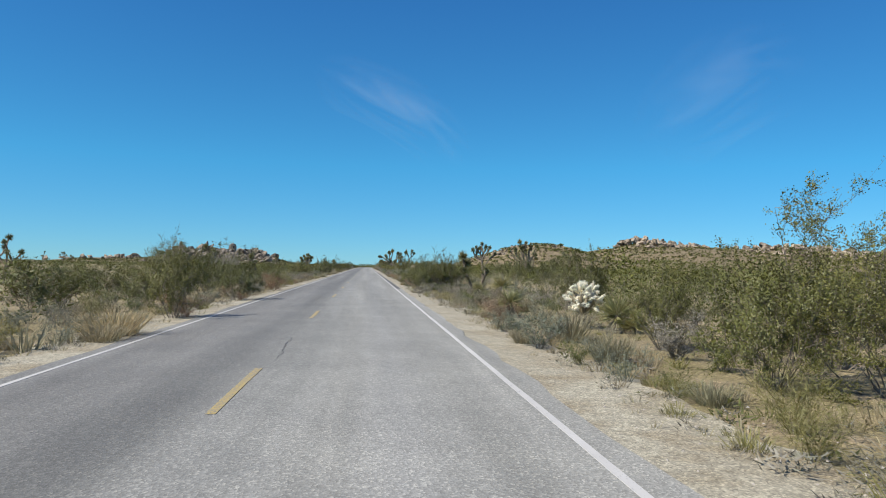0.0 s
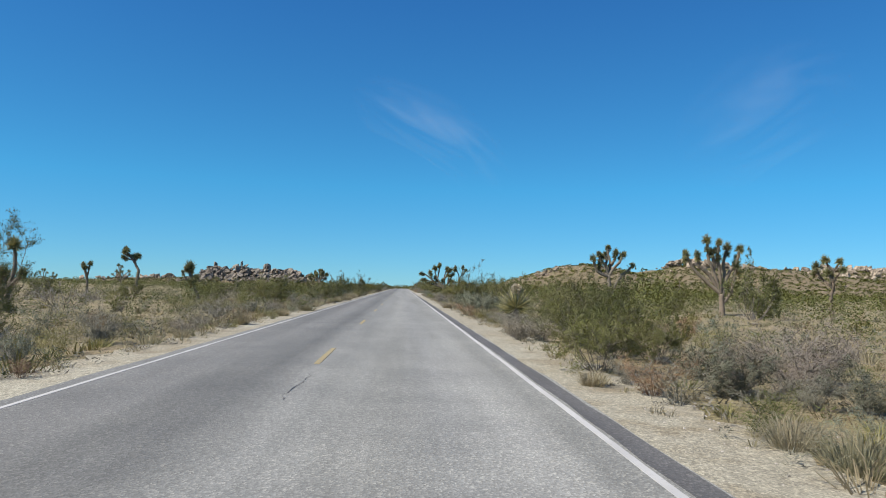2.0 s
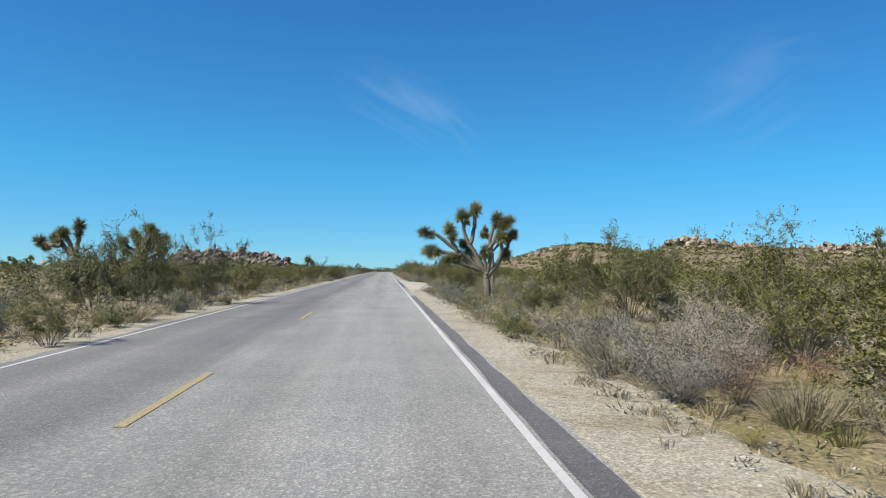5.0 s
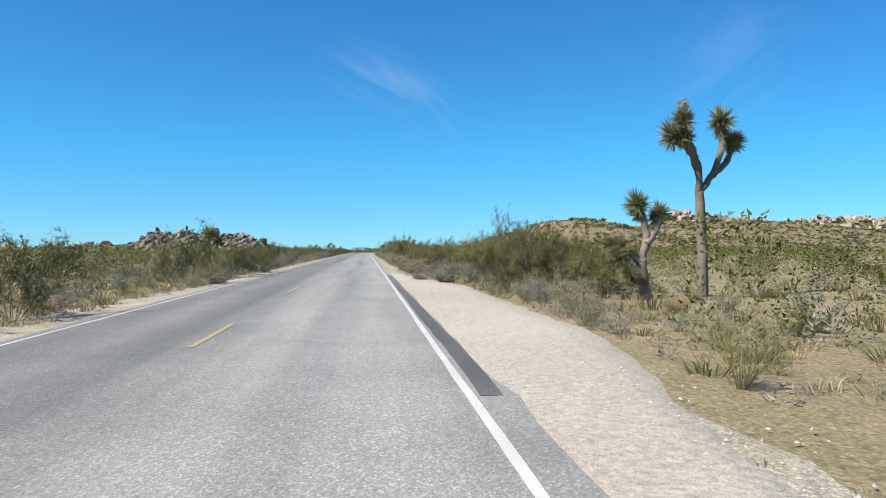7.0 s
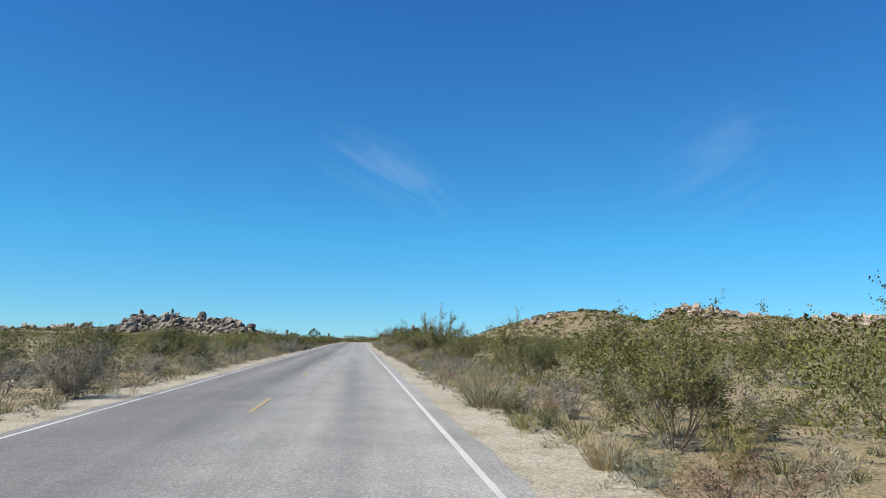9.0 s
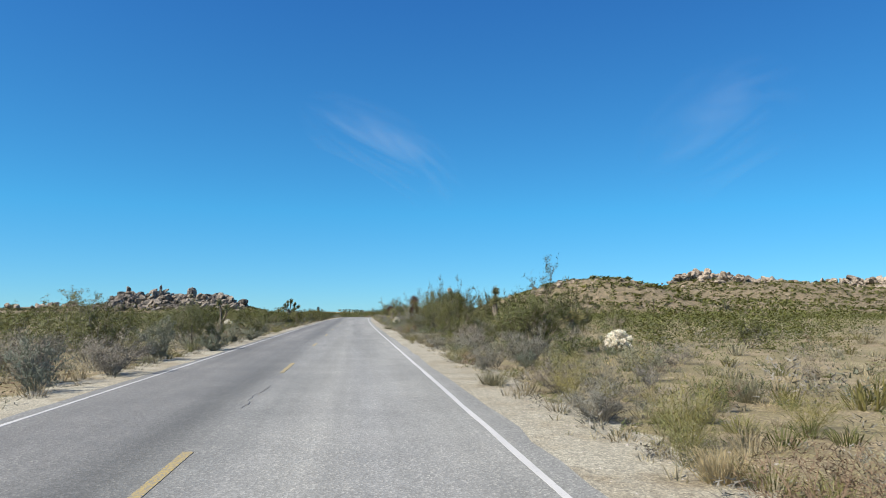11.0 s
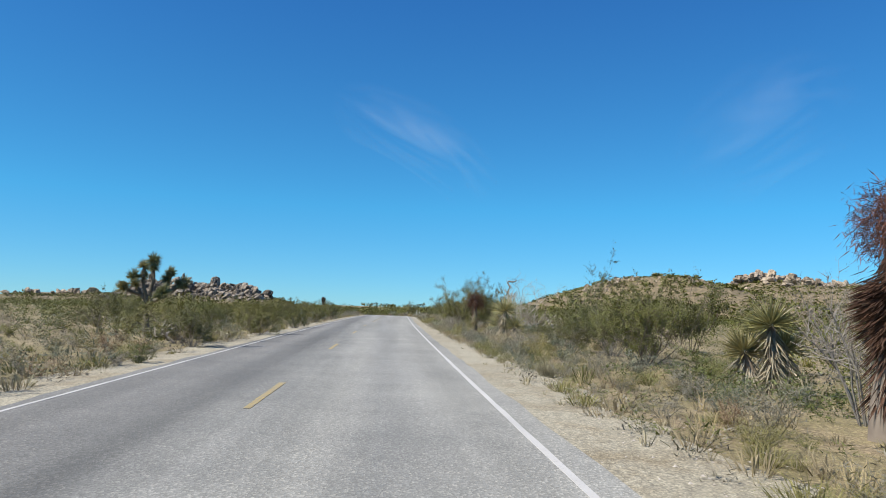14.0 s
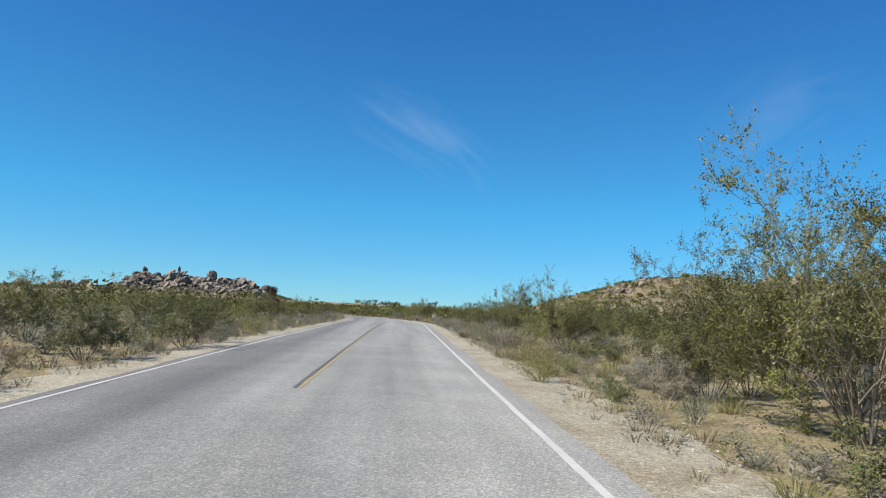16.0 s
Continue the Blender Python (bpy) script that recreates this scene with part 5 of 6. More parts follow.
cholla(7.25, 7.9, 1.35, 1.15, 95, "silvery white cholla cactus above dry grass")
cholla(5.9, 306.6, 1.0, 0.8, 96, "cream-white cholla cactus on the roadside")
cholla(10.4, 258.5, 1.0, 0.9, 97, "pale cholla cactus among low shrubs")
cholla(-9.5, 300.0, 0.8, 0.7, 98, "pale cholla cactus among low shrubs")


def crooked_tree(x, y):
    """A dead, bare, hooked stem."""
    plant = tagged(new("dead_joshua_tree"), "dead crooked bare Joshua tree with a hooked tip", "dead tree", "dead joshua trees")
    plant.location = (x, y, float(land(x, y)))
    wood = Shape()
    wood.tube([(0, 0, -0.1), (0.1, 0, 1.0), (-0.1, 0, 1.9), (0.15, 0, 2.5), (-0.12, 0, 2.9), (0.1, 0, 3.4), (-0.1, 0.05, 3.75), (-0.05, 0, 3.9), (0.3, 0, 3.86), (0.55, 0, 3.9), (0.68, 0, 4.05)], [0.14, 0.12, 0.11, 0.085, 0.095, 0.065, 0.075, 0.085, 0.07, 0.06, 0.035], 7)
    for high, reach in ((3.0, -0.3), (3.3, 0.28), (2.7, 0.4), (3.88, -0.22)):
        wood.tube([(0, 0, high), (reach * 0.6, 0.06, high - 0.05), (reach, 0.1, high + 0.2)], [0.045, 0.032, 0.015], 5)
    wood.tube([(-0.1, 0, 1.9), (-0.4, 0.1, 2.3), (-0.35, 0.1, 2.7)], [0.08, 0.07, 0.05], 6)
    wood.tube([(0.12, 0, 2.5), (0.45, -0.1, 2.6), (0.5, -0.1, 2.9)], [0.07, 0.06, 0.04], 6)
    part("trunk", wood.mesh("trunk", DEAD_STEM, True), plant)
    taken.append((x, y, 0.5))


crooked_tree(12.7, 364.9)


def fallen_tree(x, y):
    """A bleached trunk on the ground with broken limbs."""
    rng = np.random.default_rng(31)
    plant = tagged(new("fallen_tree"), "bleached fallen dead tree with broken limbs", "dead tree")
    plant.location = (x, y, float(land(x, y)))
    wood = Shape()
    wood.tube([(-1.3, 0.1, 0.12), (-0.4, 0, 0.22), (0.5, 0.05, 0.24), (1.6, -0.1, 0.14)], [0.12, 0.14, 0.11, 0.06], 8)
    for k in range(11):
        s = rng.uniform(-1.2, 0.9)
        p = np.array([s, 0, 0.2])
        d = np.array([rng.normal() * 0.5, rng.normal() * 0.4, rng.uniform(0.1, 0.6)])
        wood.tube([p, p + d * 0.5 + rng.normal(size=3) * 0.05, p + d], [0.05, 0.035, 0.012], 5)
    plant.scale = (1.6, 1.6, 2.1)
    part("trunk", wood.mesh("trunk", PALE_WOOD, True), plant)
    taken.append((x, y, 1.6))


fallen_tree(11.6, 347.3)
bare_bush(10.0, 346.6, 2.7, 3.2, 301, "tall dead shrub with crooked bleached branches")
bare_bush(11.4, 352.6, 4.1, 3.2, 302, "tall leafless shrub with white twisted branches", 5)
dead_creosote.put(10.9, 345.6, 2.6, 1.7)
ephedra.put(6.9, 344.9, 0.9, 1.15)
dead_creosote.put(8.9, 115.2, 1.7, 1.2)


def marker_post(x, y):
    """A slim roadside delineator with a reflector."""
    post = tagged(new("marker_post"), "slim white roadside marker post", "marker post", "marker posts at the bend")
    post.location = (x, y, float(land(x, y)))
    bm = bmesh.new()
    bmesh.ops.create_cube(bm, size=1.0, matrix=Matrix.Translation((0, 0, 0.55)) @ Matrix.Diagonal((0.1, 0.03, 1.2, 1)))
    bmesh.ops.bevel(bm, geom=bm.edges[:], offset=0.008, segments=2, affect="EDGES")
    me = bpy.data.meshes.new("blade")
    bm.to_mesh(me)
    bm.free()
    me.materials.append(POST_WHITE)
    blade = part("blade", me, post)
    bm = bmesh.new()
    bmesh.ops.create_cube(bm, size=1.0, matrix=Matrix.Translation((0, -0.02, 1.02)) @ Matrix.Diagonal((0.075, 0.012, 0.1, 1)))
    me = bpy.data.meshes.new("reflector")
    bm.to_mesh(me)
    bm.free()
    me.materials.append(YELLOW_PAINT)
    part("reflector", me, blade, "amber reflector")


marker_post(8.2, 438.8)
marker_post(9.4, 452.0)

huge_creosote.put(9.8, 361.2, 3.6, 2.9)
huge_creosote.put(11.4, 359.0, 3.0, 2.2)
creosote.put(9.4, 363.6, 2.6, 1.9)

tall_creosote.put(8.4, -1.6, 3.2, 2.8)
tall_creosote.put(9.4, 0.9, 3.0, 2.5)

# ---------------------------------------------------------------- bushes that stand out along the road
ephedra.put(5.7, -3.6, 0.95, 0.74)
straw_tuft.put(5.6, -2.2, 0.77, 0.45)
creosote.put(7.1, -1.0, 2.44, 1.85)
green_shrub.put(7.2, 0.5, 1.12, 0.78)
green_shrub.put(4.9, 0.9, 0.54, 0.36)
straw_tuft.put(5.7, 1.6, 1.05, 0.76)
straw_tuft.put(-3.4, 3.6, 1.00, 0.56)
straw_tuft.put(4.7, 3.9, 0.68, 0.51)
straw_tuft.put(-3.6, 4.7, 1.69, 0.85)
straw_tuft.put(5.9, 4.8, 1.46, 1.09)
rust_shrub.put(5.1, 8.6, 1.27, 0.76)
creosote_near.put(-3.7, 9.4, 1.91, 1.75)
rust_shrub.put(-3.5, 9.6, 1.29, 0.64)
grey_shrub.put(5.8, 12.5, 1.29, 0.83)
creosote.put(8.9, 13.3, 2.35, 2.04)
creosote.put(6.5, 13.6, 0.63, 0.52)
green_shrub.put(6.0, 18.2, 1.42, 0.64)
grey_shrub.put(8.9, 18.5, 1.30, 0.72)
rust_shrub.put(-3.5, 18.7, 0.88, 0.44)
creosote_near.put(-3.8, 19.2, 2.39, 1.43)
straw_tuft.put(6.2, 19.5, 0.70, 0.58)
green_shrub.put(5.9, 20.2, 0.62, 0.35)
creosote_near.put(-6.6, 21.2, 3.00, 2.00)
sage.put(7.1, 21.6, 0.89, 0.48)
ephedra.put(4.5, 24.2, 0.46, 0.31)
creosote_near.put(-6.4, 25.4, 2.21, 1.81)
grey_shrub.put(6.5, 25.6, 1.25, 0.57)
grey_shrub.put(8.8, 26.1, 1.53, 0.71)
grey_shrub.put(4.5, 28.5, 0.96, 0.41)
straw_tuft.put(4.2, 29.4, 0.44, 0.28)
creosote_near.put(-5.7, 29.4, 2.10, 1.40)
rust_shrub.put(-3.7, 29.5, 1.60, 1.02)
ephedra.put(4.2, 30.1, 0.67, 0.36)
dead_creosote.put(9.4, 31.0, 1.10, 1.10)
grey_shrub.put(6.5, 31.3, 0.85, 0.43)
green_shrub.put(6.0, 32.0, 1.00, 0.54)
creosote.put(5.1, 33.7, 2.27, 1.81)
tall_creosote.put(6.2, 34.9, 2.28, 2.40)
creosote.put(5.9, 34.6, 2.30, 2.10)
tall_creosote.put(-10.6, 37.8, 3.60, 2.99)
ephedra.put(-3.7, 39.1, 0.40, 0.27)
dead_creosote.put(-8.5, 39.2, 2.77, 2.92)
creosote.put(7.3, 36.0, 1.90, 1.60)
green_shrub.put(5.2, 40.8, 0.70, 0.35)
grey_shrub.put(6.7, 42.4, 0.79, 0.43)
rust_shrub.put(4.9, 43.2, 1.02, 0.55)
sage.put(6.0, 43.3, 1.35, 0.76)
ephedra.put(-4.9, 43.4, 1.53, 1.10)
grey_shrub.put(6.3, 43.6, 1.39, 0.78)
straw_tuft.put(4.3, 44.0, 0.59, 0.38)
creosote.put(4.9, 45.8, 1.89, 1.13)
creosote.put(6.5, 47.4, 1.80, 1.35)
grey_shrub.put(-5.3, 49.8, 1.33, 0.78)
creosote.put(6.2, 51.3, 2.46, 1.66)
tall_creosote.put(-9.5, 51.4, 3.60, 3.05)
grey_shrub.put(4.7, 52.9, 1.01, 0.54)
grey_shrub.put(5.3, 53.0, 1.42, 0.63)
grey_shrub.put(-4.4, 53.0, 1.11, 0.55)
creosote.put(6.9, 53.8, 1.50, 1.20)
creosote.put(6.6, 55.3, 2.27, 1.66)
straw_tuft.put(5.2, 57.2, 0.72, 0.41)
grey_shrub.put(5.5, 60.4, 1.16, 0.45)
grey_shrub.put(5.7, 61.1, 1.35, 0.56)
ephedra.put(-3.6, 61.1, 0.67, 0.40)
grey_shrub.put(-5.9, 61.8, 1.61, 0.69)
straw_tuft.put(5.8, 62.4, 0.83, 0.55)
green_shrub.put(5.5, 63.7, 0.46, 0.33)
ephedra.put(5.0, 63.8, 0.99, 0.63)
straw_tuft.put(-3.7, 64.1, 0.80, 0.48)
rust_shrub.put(4.9, 67.3, 1.05, 0.57)
grey_shrub.put(-4.9, 67.8, 1.14, 0.57)
straw_tuft.put(6.6, 68.8, 1.18, 0.64)
rust_shrub.put(4.7, 69.6, 1.22, 0.61)
straw_tuft.put(-3.5, 70.3, 1.32, 0.60)
sage.put(5.7, 72.3, 2.31, 1.22)
sage.put(5.2, 73.7, 1.47, 1.18)
sage.put(5.6, 75.1, 0.90, 0.70)
grey_shrub.put(5.1, 75.9, 0.67, 0.30)
grey_shrub.put(8.5, 76.1, 1.83, 1.17)
sage.put(6.9, 77.2, 2.13, 1.06)
straw_tuft.put(5.0, 78.6, 0.77, 0.48)
sage.put(6.4, 79.6, 1.50, 0.80)
straw_tuft.put(4.6, 80.1, 1.40, 0.60)
ephedra.put(6.6, 82.1, 1.00, 0.50)
straw_tuft.put(5.0, 82.2, 0.88, 0.57)
straw_tuft.put(6.1, 85.7, 1.02, 0.57)
ephedra.put(-4.0, 86.2, 0.95, 0.48)
straw_tuft.put(5.0, 87.0, 0.60, 0.37)
straw_tuft.put(-4.0, 89.3, 1.47, 0.64)
creosote.put(5.9, 90.5, 2.46, 1.95)
green_shrub.put(6.8, 90.8, 1.27, 0.63)
grey_shrub.put(8.5, 91.0, 1.98, 0.89)
creosote.put(8.8, 91.6, 2.92, 2.02)
tall_creosote.put(7.4, 92.9, 3.03, 3.19)
ephedra.put(5.9, 95.8, 0.94, 0.50)
straw_tuft.put(-3.7, 96.3, 1.80, 0.68)
grey_shrub.put(7.3, 96.6, 2.20, 0.95)
grey_shrub.put(5.7, 97.0, 1.29, 0.58)
grey_shrub.put(4.9, 97.4, 1.16, 0.75)
grey_shrub.put(7.1, 99.4, 1.94, 0.76)
grey_shrub.put(6.4, 100.2, 1.82, 0.91)
grey_shrub.put(5.2, 101.2, 1.33, 0.67)
creosote.put(5.0, 101.7, 0.93, 0.82)
creosote.put(7.2, 105.0, 3.51, 1.82)
ephedra.put(5.2, 106.3, 0.55, 0.22)
straw_tuft.put(6.1, 107.0, 0.94, 0.61)
straw_tuft.put(-4.0, 107.0, 1.76, 0.88)
rust_shrub.put(6.0, 108.0, 0.95, 0.57)
grey_shrub.put(5.4, 108.1, 1.36, 0.71)
straw_tuft.put(5.6, 110.6, 1.58, 0.70)
creosote.put(8.6, 111.0, 2.90, 2.05)
grey_shrub.put(6.2, 112.7, 1.53, 0.61)
creosote_near.put(-3.5, 113.0, 1.37, 0.98)
green_shrub.put(9.8, 113.4, 1.40, 0.65)
creosote.put(11.7, 117.5, 3.60, 1.97)
straw_tuft.put(6.1, 117.7, 1.85, 0.57)
straw_tuft.put(-4.1, 118.2, 1.61, 0.73)
creosote.put(9.2, 120.3, 3.60, 2.42)
creosote_near.put(-6.8, 122.9, 2.94, 2.21)
tall_creosote.put(-4.4, 126.3, 2.63, 2.77)
creosote_near.put(-7.0, 127.8, 2.93, 2.70)
creosote.put(12.5, 136.3, 3.60, 1.62)
grey_shrub.put(7.0, 165.2, 0.92, 0.50)
creosote.put(9.6, 167.1, 1.64, 1.64)
green_shrub.put(7.6, 168.4, 1.16, 0.48)
creosote.put(8.0, 168.8, 2.21, 2.01)
creosote.put(10.2, 169.7, 2.16, 1.83)
green_shrub.put(7.0, 170.1, 1.22, 0.55)
tall_creosote.put(8.0, 171.0, 2.25, 2.37)
creosote.put(7.1, 171.1, 2.26, 2.26)
straw_tuft.put(-4.1, 172.9, 1.21, 0.54)
creosote_near.put(-5.0, 173.7, 2.00, 2.11)
grey_shrub.put(-3.6, 174.5, 1.32, 0.44)
sage.put(5.7, 174.9, 1.21, 0.57)
straw_tuft.put(5.8, 175.2, 1.22, 0.53)
sage.put(7.6, 176.5, 0.77, 0.49)
grey_shrub.put(5.6, 177.2, 0.76, 0.53)
straw_tuft.put(4.9, 177.5, 1.03, 0.51)
grey_shrub.put(5.6, 180.0, 0.89, 0.64)
creosote_near.put(-4.2, 180.5, 2.73, 1.56)
creosote.put(9.9, 181.1, 1.62, 1.41)
green_shrub.put(8.1, 182.1, 1.51, 0.81)
creosote_near.put(-4.0, 183.5, 2.17, 1.66)
creosote.put(9.5, 184.9, 2.79, 2.37)
straw_tuft.put(5.7, 186.2, 0.74, 0.46)
creosote.put(8.8, 186.8, 3.60, 1.97)
grey_shrub.put(-3.5, 186.9, 1.24, 0.78)
creosote_near.put(-3.8, 187.0, 2.34, 1.40)
rust_shrub.put(4.8, 188.2, 1.82, 0.75)
grey_shrub.put(5.8, 188.3, 1.70, 0.81)
ephedra.put(5.4, 189.2, 0.65, 0.49)
rust_shrub.put(5.0, 189.6, 2.43, 0.81)
green_shrub.put(8.0, 189.9, 0.70, 0.61)
creosote.put(6.7, 191.1, 2.27, 1.71)
grey_shrub.put(9.9, 192.3, 0.86, 0.54)
tall_creosote.put(14.0, 195.1, 2.80, 3.40)
rust_shrub.put(5.0, 195.8, 1.35, 0.68)
creosote_near.put(-4.7, 196.4, 2.10, 1.82)
grey_shrub.put(-4.0, 196.5, 1.27, 0.71)
creosote.put(8.3, 197.1, 2.77, 2.04)
creosote.put(6.7, 200.8, 2.99, 1.93)
straw_tuft.put(4.9, 206.4, 1.55, 0.89)
grey_shrub.put(-4.4, 207.3, 1.83, 1.37)
ephedra.put(5.5, 243.9, 1.14, 0.89)
grey_shrub.put(5.1, 245.7, 1.17, 0.62)
green_shrub.put(7.3, 246.6, 0.77, 0.51)
grey_shrub.put(5.5, 249.2, 0.96, 0.64)
straw_tuft.put(4.5, 250.4, 0.81, 0.46)
grey_shrub.put(-4.9, 251.5, 1.62, 1.12)
grey_shrub.put(-3.9, 253.3, 1.68, 0.98)
grey_shrub.put(5.0, 254.0, 0.79, 0.63)
grey_shrub.put(6.5, 255.7, 1.60, 1.05)
ephedra.put(4.7, 256.6, 0.95, 0.59)
grey_shrub.put(6.9, 256.7, 0.89, 0.67)
sage.put(-4.1, 258.0, 1.25, 1.25)
creosote_near.put(-6.1, 258.2, 2.70, 1.98)
green_shrub.put(8.9, 259.3, 1.51, 0.94)
creosote.put(8.2, 261.1, 3.40, 2.70)
sage.put(-3.5, 262.9, 1.25, 0.62)
creosote.put(7.9, 263.6, 1.57, 1.57)
grey_shrub.put(6.2, 263.6, 1.43, 0.91)
green_shrub.put(9.1, 263.6, 0.78, 0.65)
creosote_near.put(-4.3, 263.6, 2.08, 1.69)
straw_tuft.put(4.9, 265.3, 0.46, 0.26)
straw_tuft.put(4.9, 266.6, 0.37, 0.25)
ephedra.put(4.3, 268.2, 0.53, 0.45)
green_shrub.put(6.8, 268.8, 0.88, 0.48)
green_shrub.put(6.3, 267.5, 1.50, 0.60)
green_shrub.put(7.2, 266.9, 1.40, 0.62)
green_shrub.put(7.9, 268.3, 1.50, 0.66)
grey_shrub.put(6.9, 265.3, 1.20, 0.62)
straw_tuft.put(5.3, 267.9, 0.95, 0.50)
straw_tuft.put(6.0, 265.9, 0.90, 0.52)
sage.put(-3.9, 269.2, 1.23, 0.71)
straw_tuft.put(5.1, 269.6, 1.61, 0.81)
green_shrub.put(5.9, 269.9, 1.78, 0.53)
creosote.put(6.9, 273.6, 1.73, 1.32)
sage.put(-3.5, 272.1, 1.18, 0.64)
grey_shrub.put(5.8, 272.2, 0.86, 0.43)
creosote.put(7.6, 272.7, 2.12, 1.45)
straw_tuft.put(4.7, 273.1, 1.38, 0.57)
creosote_near.put(-3.8, 275.0, 1.69, 1.17)
tall_creosote.put(7.6, 277.2, 2.90, 2.85)
straw_tuft.put(5.4, 278.7, 0.67, 0.27)
creosote.put(7.5, 279.6, 2.50, 1.85)
green_shrub.put(5.1, 279.6, 0.90, 0.45)
rust_shrub.put(5.1, 279.8, 1.19, 0.68)
creosote.put(7.8, 282.6, 1.49, 1.29)
ephedra.put(-3.4, 282.9, 0.91, 0.61)
creosote.put(6.4, 284.8, 2.35, 1.52)
tall_creosote.put(7.5, 284.8, 3.00, 3.16)
tall_creosote.put(10.2, 292.6, 2.40, 2.70)
tall_creosote.put(8.4, 291.5, 2.40, 3.05)
creosote.put(9.2, 291.8, 2.60, 2.00)
grey_shrub.put(6.1, 291.4, 1.16, 1.16)
sage.put(5.6, 292.0, 0.99, 1.07)
straw_tuft.put(5.0, 292.0, 0.74, 0.33)
straw_tuft.put(4.5, 293.8, 1.16, 0.48)
creosote.put(9.5, 294.9, 1.80, 1.90)
green_shrub.put(-3.7, 298.5, 1.35, 0.54)
rust_shrub.put(5.3, 300.3, 0.62, 0.23)
ephedra.put(5.4, 301.8, 1.18, 0.69)
green_shrub.put(6.6, 301.9, 0.77, 0.49)
creosote.put(7.6, 302.9, 2.22, 1.54)
creosote_near.put(-4.8, 303.3, 2.62, 1.22)
dead_creosote.put(7.2, 304.0, 3.29, 1.99)
tall_creosote.put(9.3, 304.3, 2.81, 2.96)
straw_tuft.put(5.2, 305.0, 0.76, 0.33)
ephedra.put(5.1, 309.0, 1.02, 0.45)
tall_creosote.put(9.3, 310.0, 3.23, 3.40)
creosote_near.put(-4.0, 311.1, 2.17, 1.16)
ephedra.put(5.9, 312.0, 0.77, 0.41)
rust_shrub.put(6.3, 313.4, 0.63, 0.42)
straw_tuft.put(7.6, 317.5, 0.83, 0.42)
green_shrub.put(-3.5, 320.5, 0.77, 0.51)
green_shrub.put(9.7, 321.1, 1.73, 0.66)
creosote.put(9.3, 324.1, 3.60, 2.21)
ephedra.put(6.5, 324.4, 0.73, 0.46)
ephedra.put(6.4, 325.5, 1.06, 0.68)
dead_creosote.put(16.2, 326.0, 2.95, 2.95)
creosote_near.put(-3.9, 326.3, 2.11, 1.23)
tall_creosote.put(9.2, 326.7, 2.90, 2.60)
grey_shrub.put(6.4, 327.0, 1.23, 0.79)
grey_shrub.put(5.9, 328.2, 1.07, 0.59)
creosote.put(8.3, 328.3, 2.50, 1.35)
straw_tuft.put(6.8, 335.3, 1.09, 0.62)
creosote_near.put(-3.5, 335.5, 2.51, 1.26)
creosote.put(13.1, 336.5, 2.97, 2.31)
grey_shrub.put(5.9, 338.7, 0.63, 0.36)
grey_shrub.put(7.3, 338.9, 1.37, 0.55)
ephedra.put(5.7, 340.6, 0.74, 0.74)
creosote_near.put(13.5, 343.9, 2.40, 1.70)
sage.put(10.5, 344.1, 1.61, 0.67)
creosote_near.put(-3.2, 344.8, 2.10, 1.12)
grey_shrub.put(6.2, 348.2, 1.63, 0.89)
grey_shrub.put(6.2, 351.5, 1.11, 0.71)
straw_tuft.put(6.0, 353.3, 1.28, 0.70)
creosote_near.put(16.4, 354.5, 3.40, 2.40)
huge_creosote.put(8.2, 358.6, 4.40, 3.50)
creosote_near.put(-3.3, 356.7, 1.72, 1.15)
creosote.put(8.0, 362.4, 2.30, 1.60)
grey_shrub.put(7.4, 362.6, 1.19, 0.59)
huge_creosote.put(10.4, 364.0, 3.40, 2.70)
ephedra.put(5.5, 364.7, 1.46, 0.63)
huge_creosote.put(12.6, 367.2, 2.80, 2.40)
dead_creosote.put(19.7, 366.4, 2.80, 2.40)
ephedra.put(6.2, 367.4, 1.11, 0.69)
creosote_near.put(-3.1, 369.7, 2.35, 1.25)
tall_creosote.put(11.9, 370.4, 3.80, 4.00)
green_shrub.put(8.7, 372.1, 1.94, 0.70)
creosote.put(9.1, 376.2, 3.60, 2.52)
straw_tuft.put(7.1, 378.6, 2.06, 1.15)
dead_creosote.put(-13.3, 64.8, 3.76, 1.42)
creosote_near.put(-5.1, 41.1, 1.29, 1.12)
sage.put(-5.1, 46.0, 0.82, 0.48)
rust_shrub.put(-4.4, 31.9, 0.80, 0.45)
rust_shrub.put(-4.3, 33.5, 0.78, 0.45)
tall_creosote.put(-19.9, 67.0, 4.34, 3.77)
creosote_near.put(-10.3, 45.6, 2.00, 1.28)
creosote_near.put(-5.9, 124.7, 1.56, 1.54)
creosote_near.put(-6.7, 112.8, 2.13, 1.21)
ephedra.put(-4.2, 109.0, 0.87, 0.43)
sage.put(-6.0, 115.8, 1.28, 0.40)
creosote_near.put(-4.3, 133.4, 1.93, 1.38)
creosote_near.put(-6.6, 184.4, 2.50, 1.51)
grey_shrub.put(-4.1, 178.7, 0.89, 0.63)
creosote_near.put(-6.0, 196.9, 2.23, 1.32)
dead_creosote.put(-5.4, 206.1, 1.97, 1.20)
grey_shrub.put(-4.4, 194.8, 1.07, 0.53)
straw_tuft.put(-4.4, 177.4, 0.99, 0.40)
creosote_near.put(-4.1, 307.6, 1.53, 1.48)
ephedra.put(-4.5, 301.5, 0.86, 0.37)
creosote_near.put(-6.5, 306.1, 1.90, 1.03)
creosote_near.put(-5.3, 306.0, 1.70, 1.28)
creosote_near.put(-5.1, 328.9, 3.51, 1.36)
creosote_near.put(-4.4, 338.9, 2.71, 1.34)
ephedra.put(-4.4, 299.6, 0.70, 0.24)
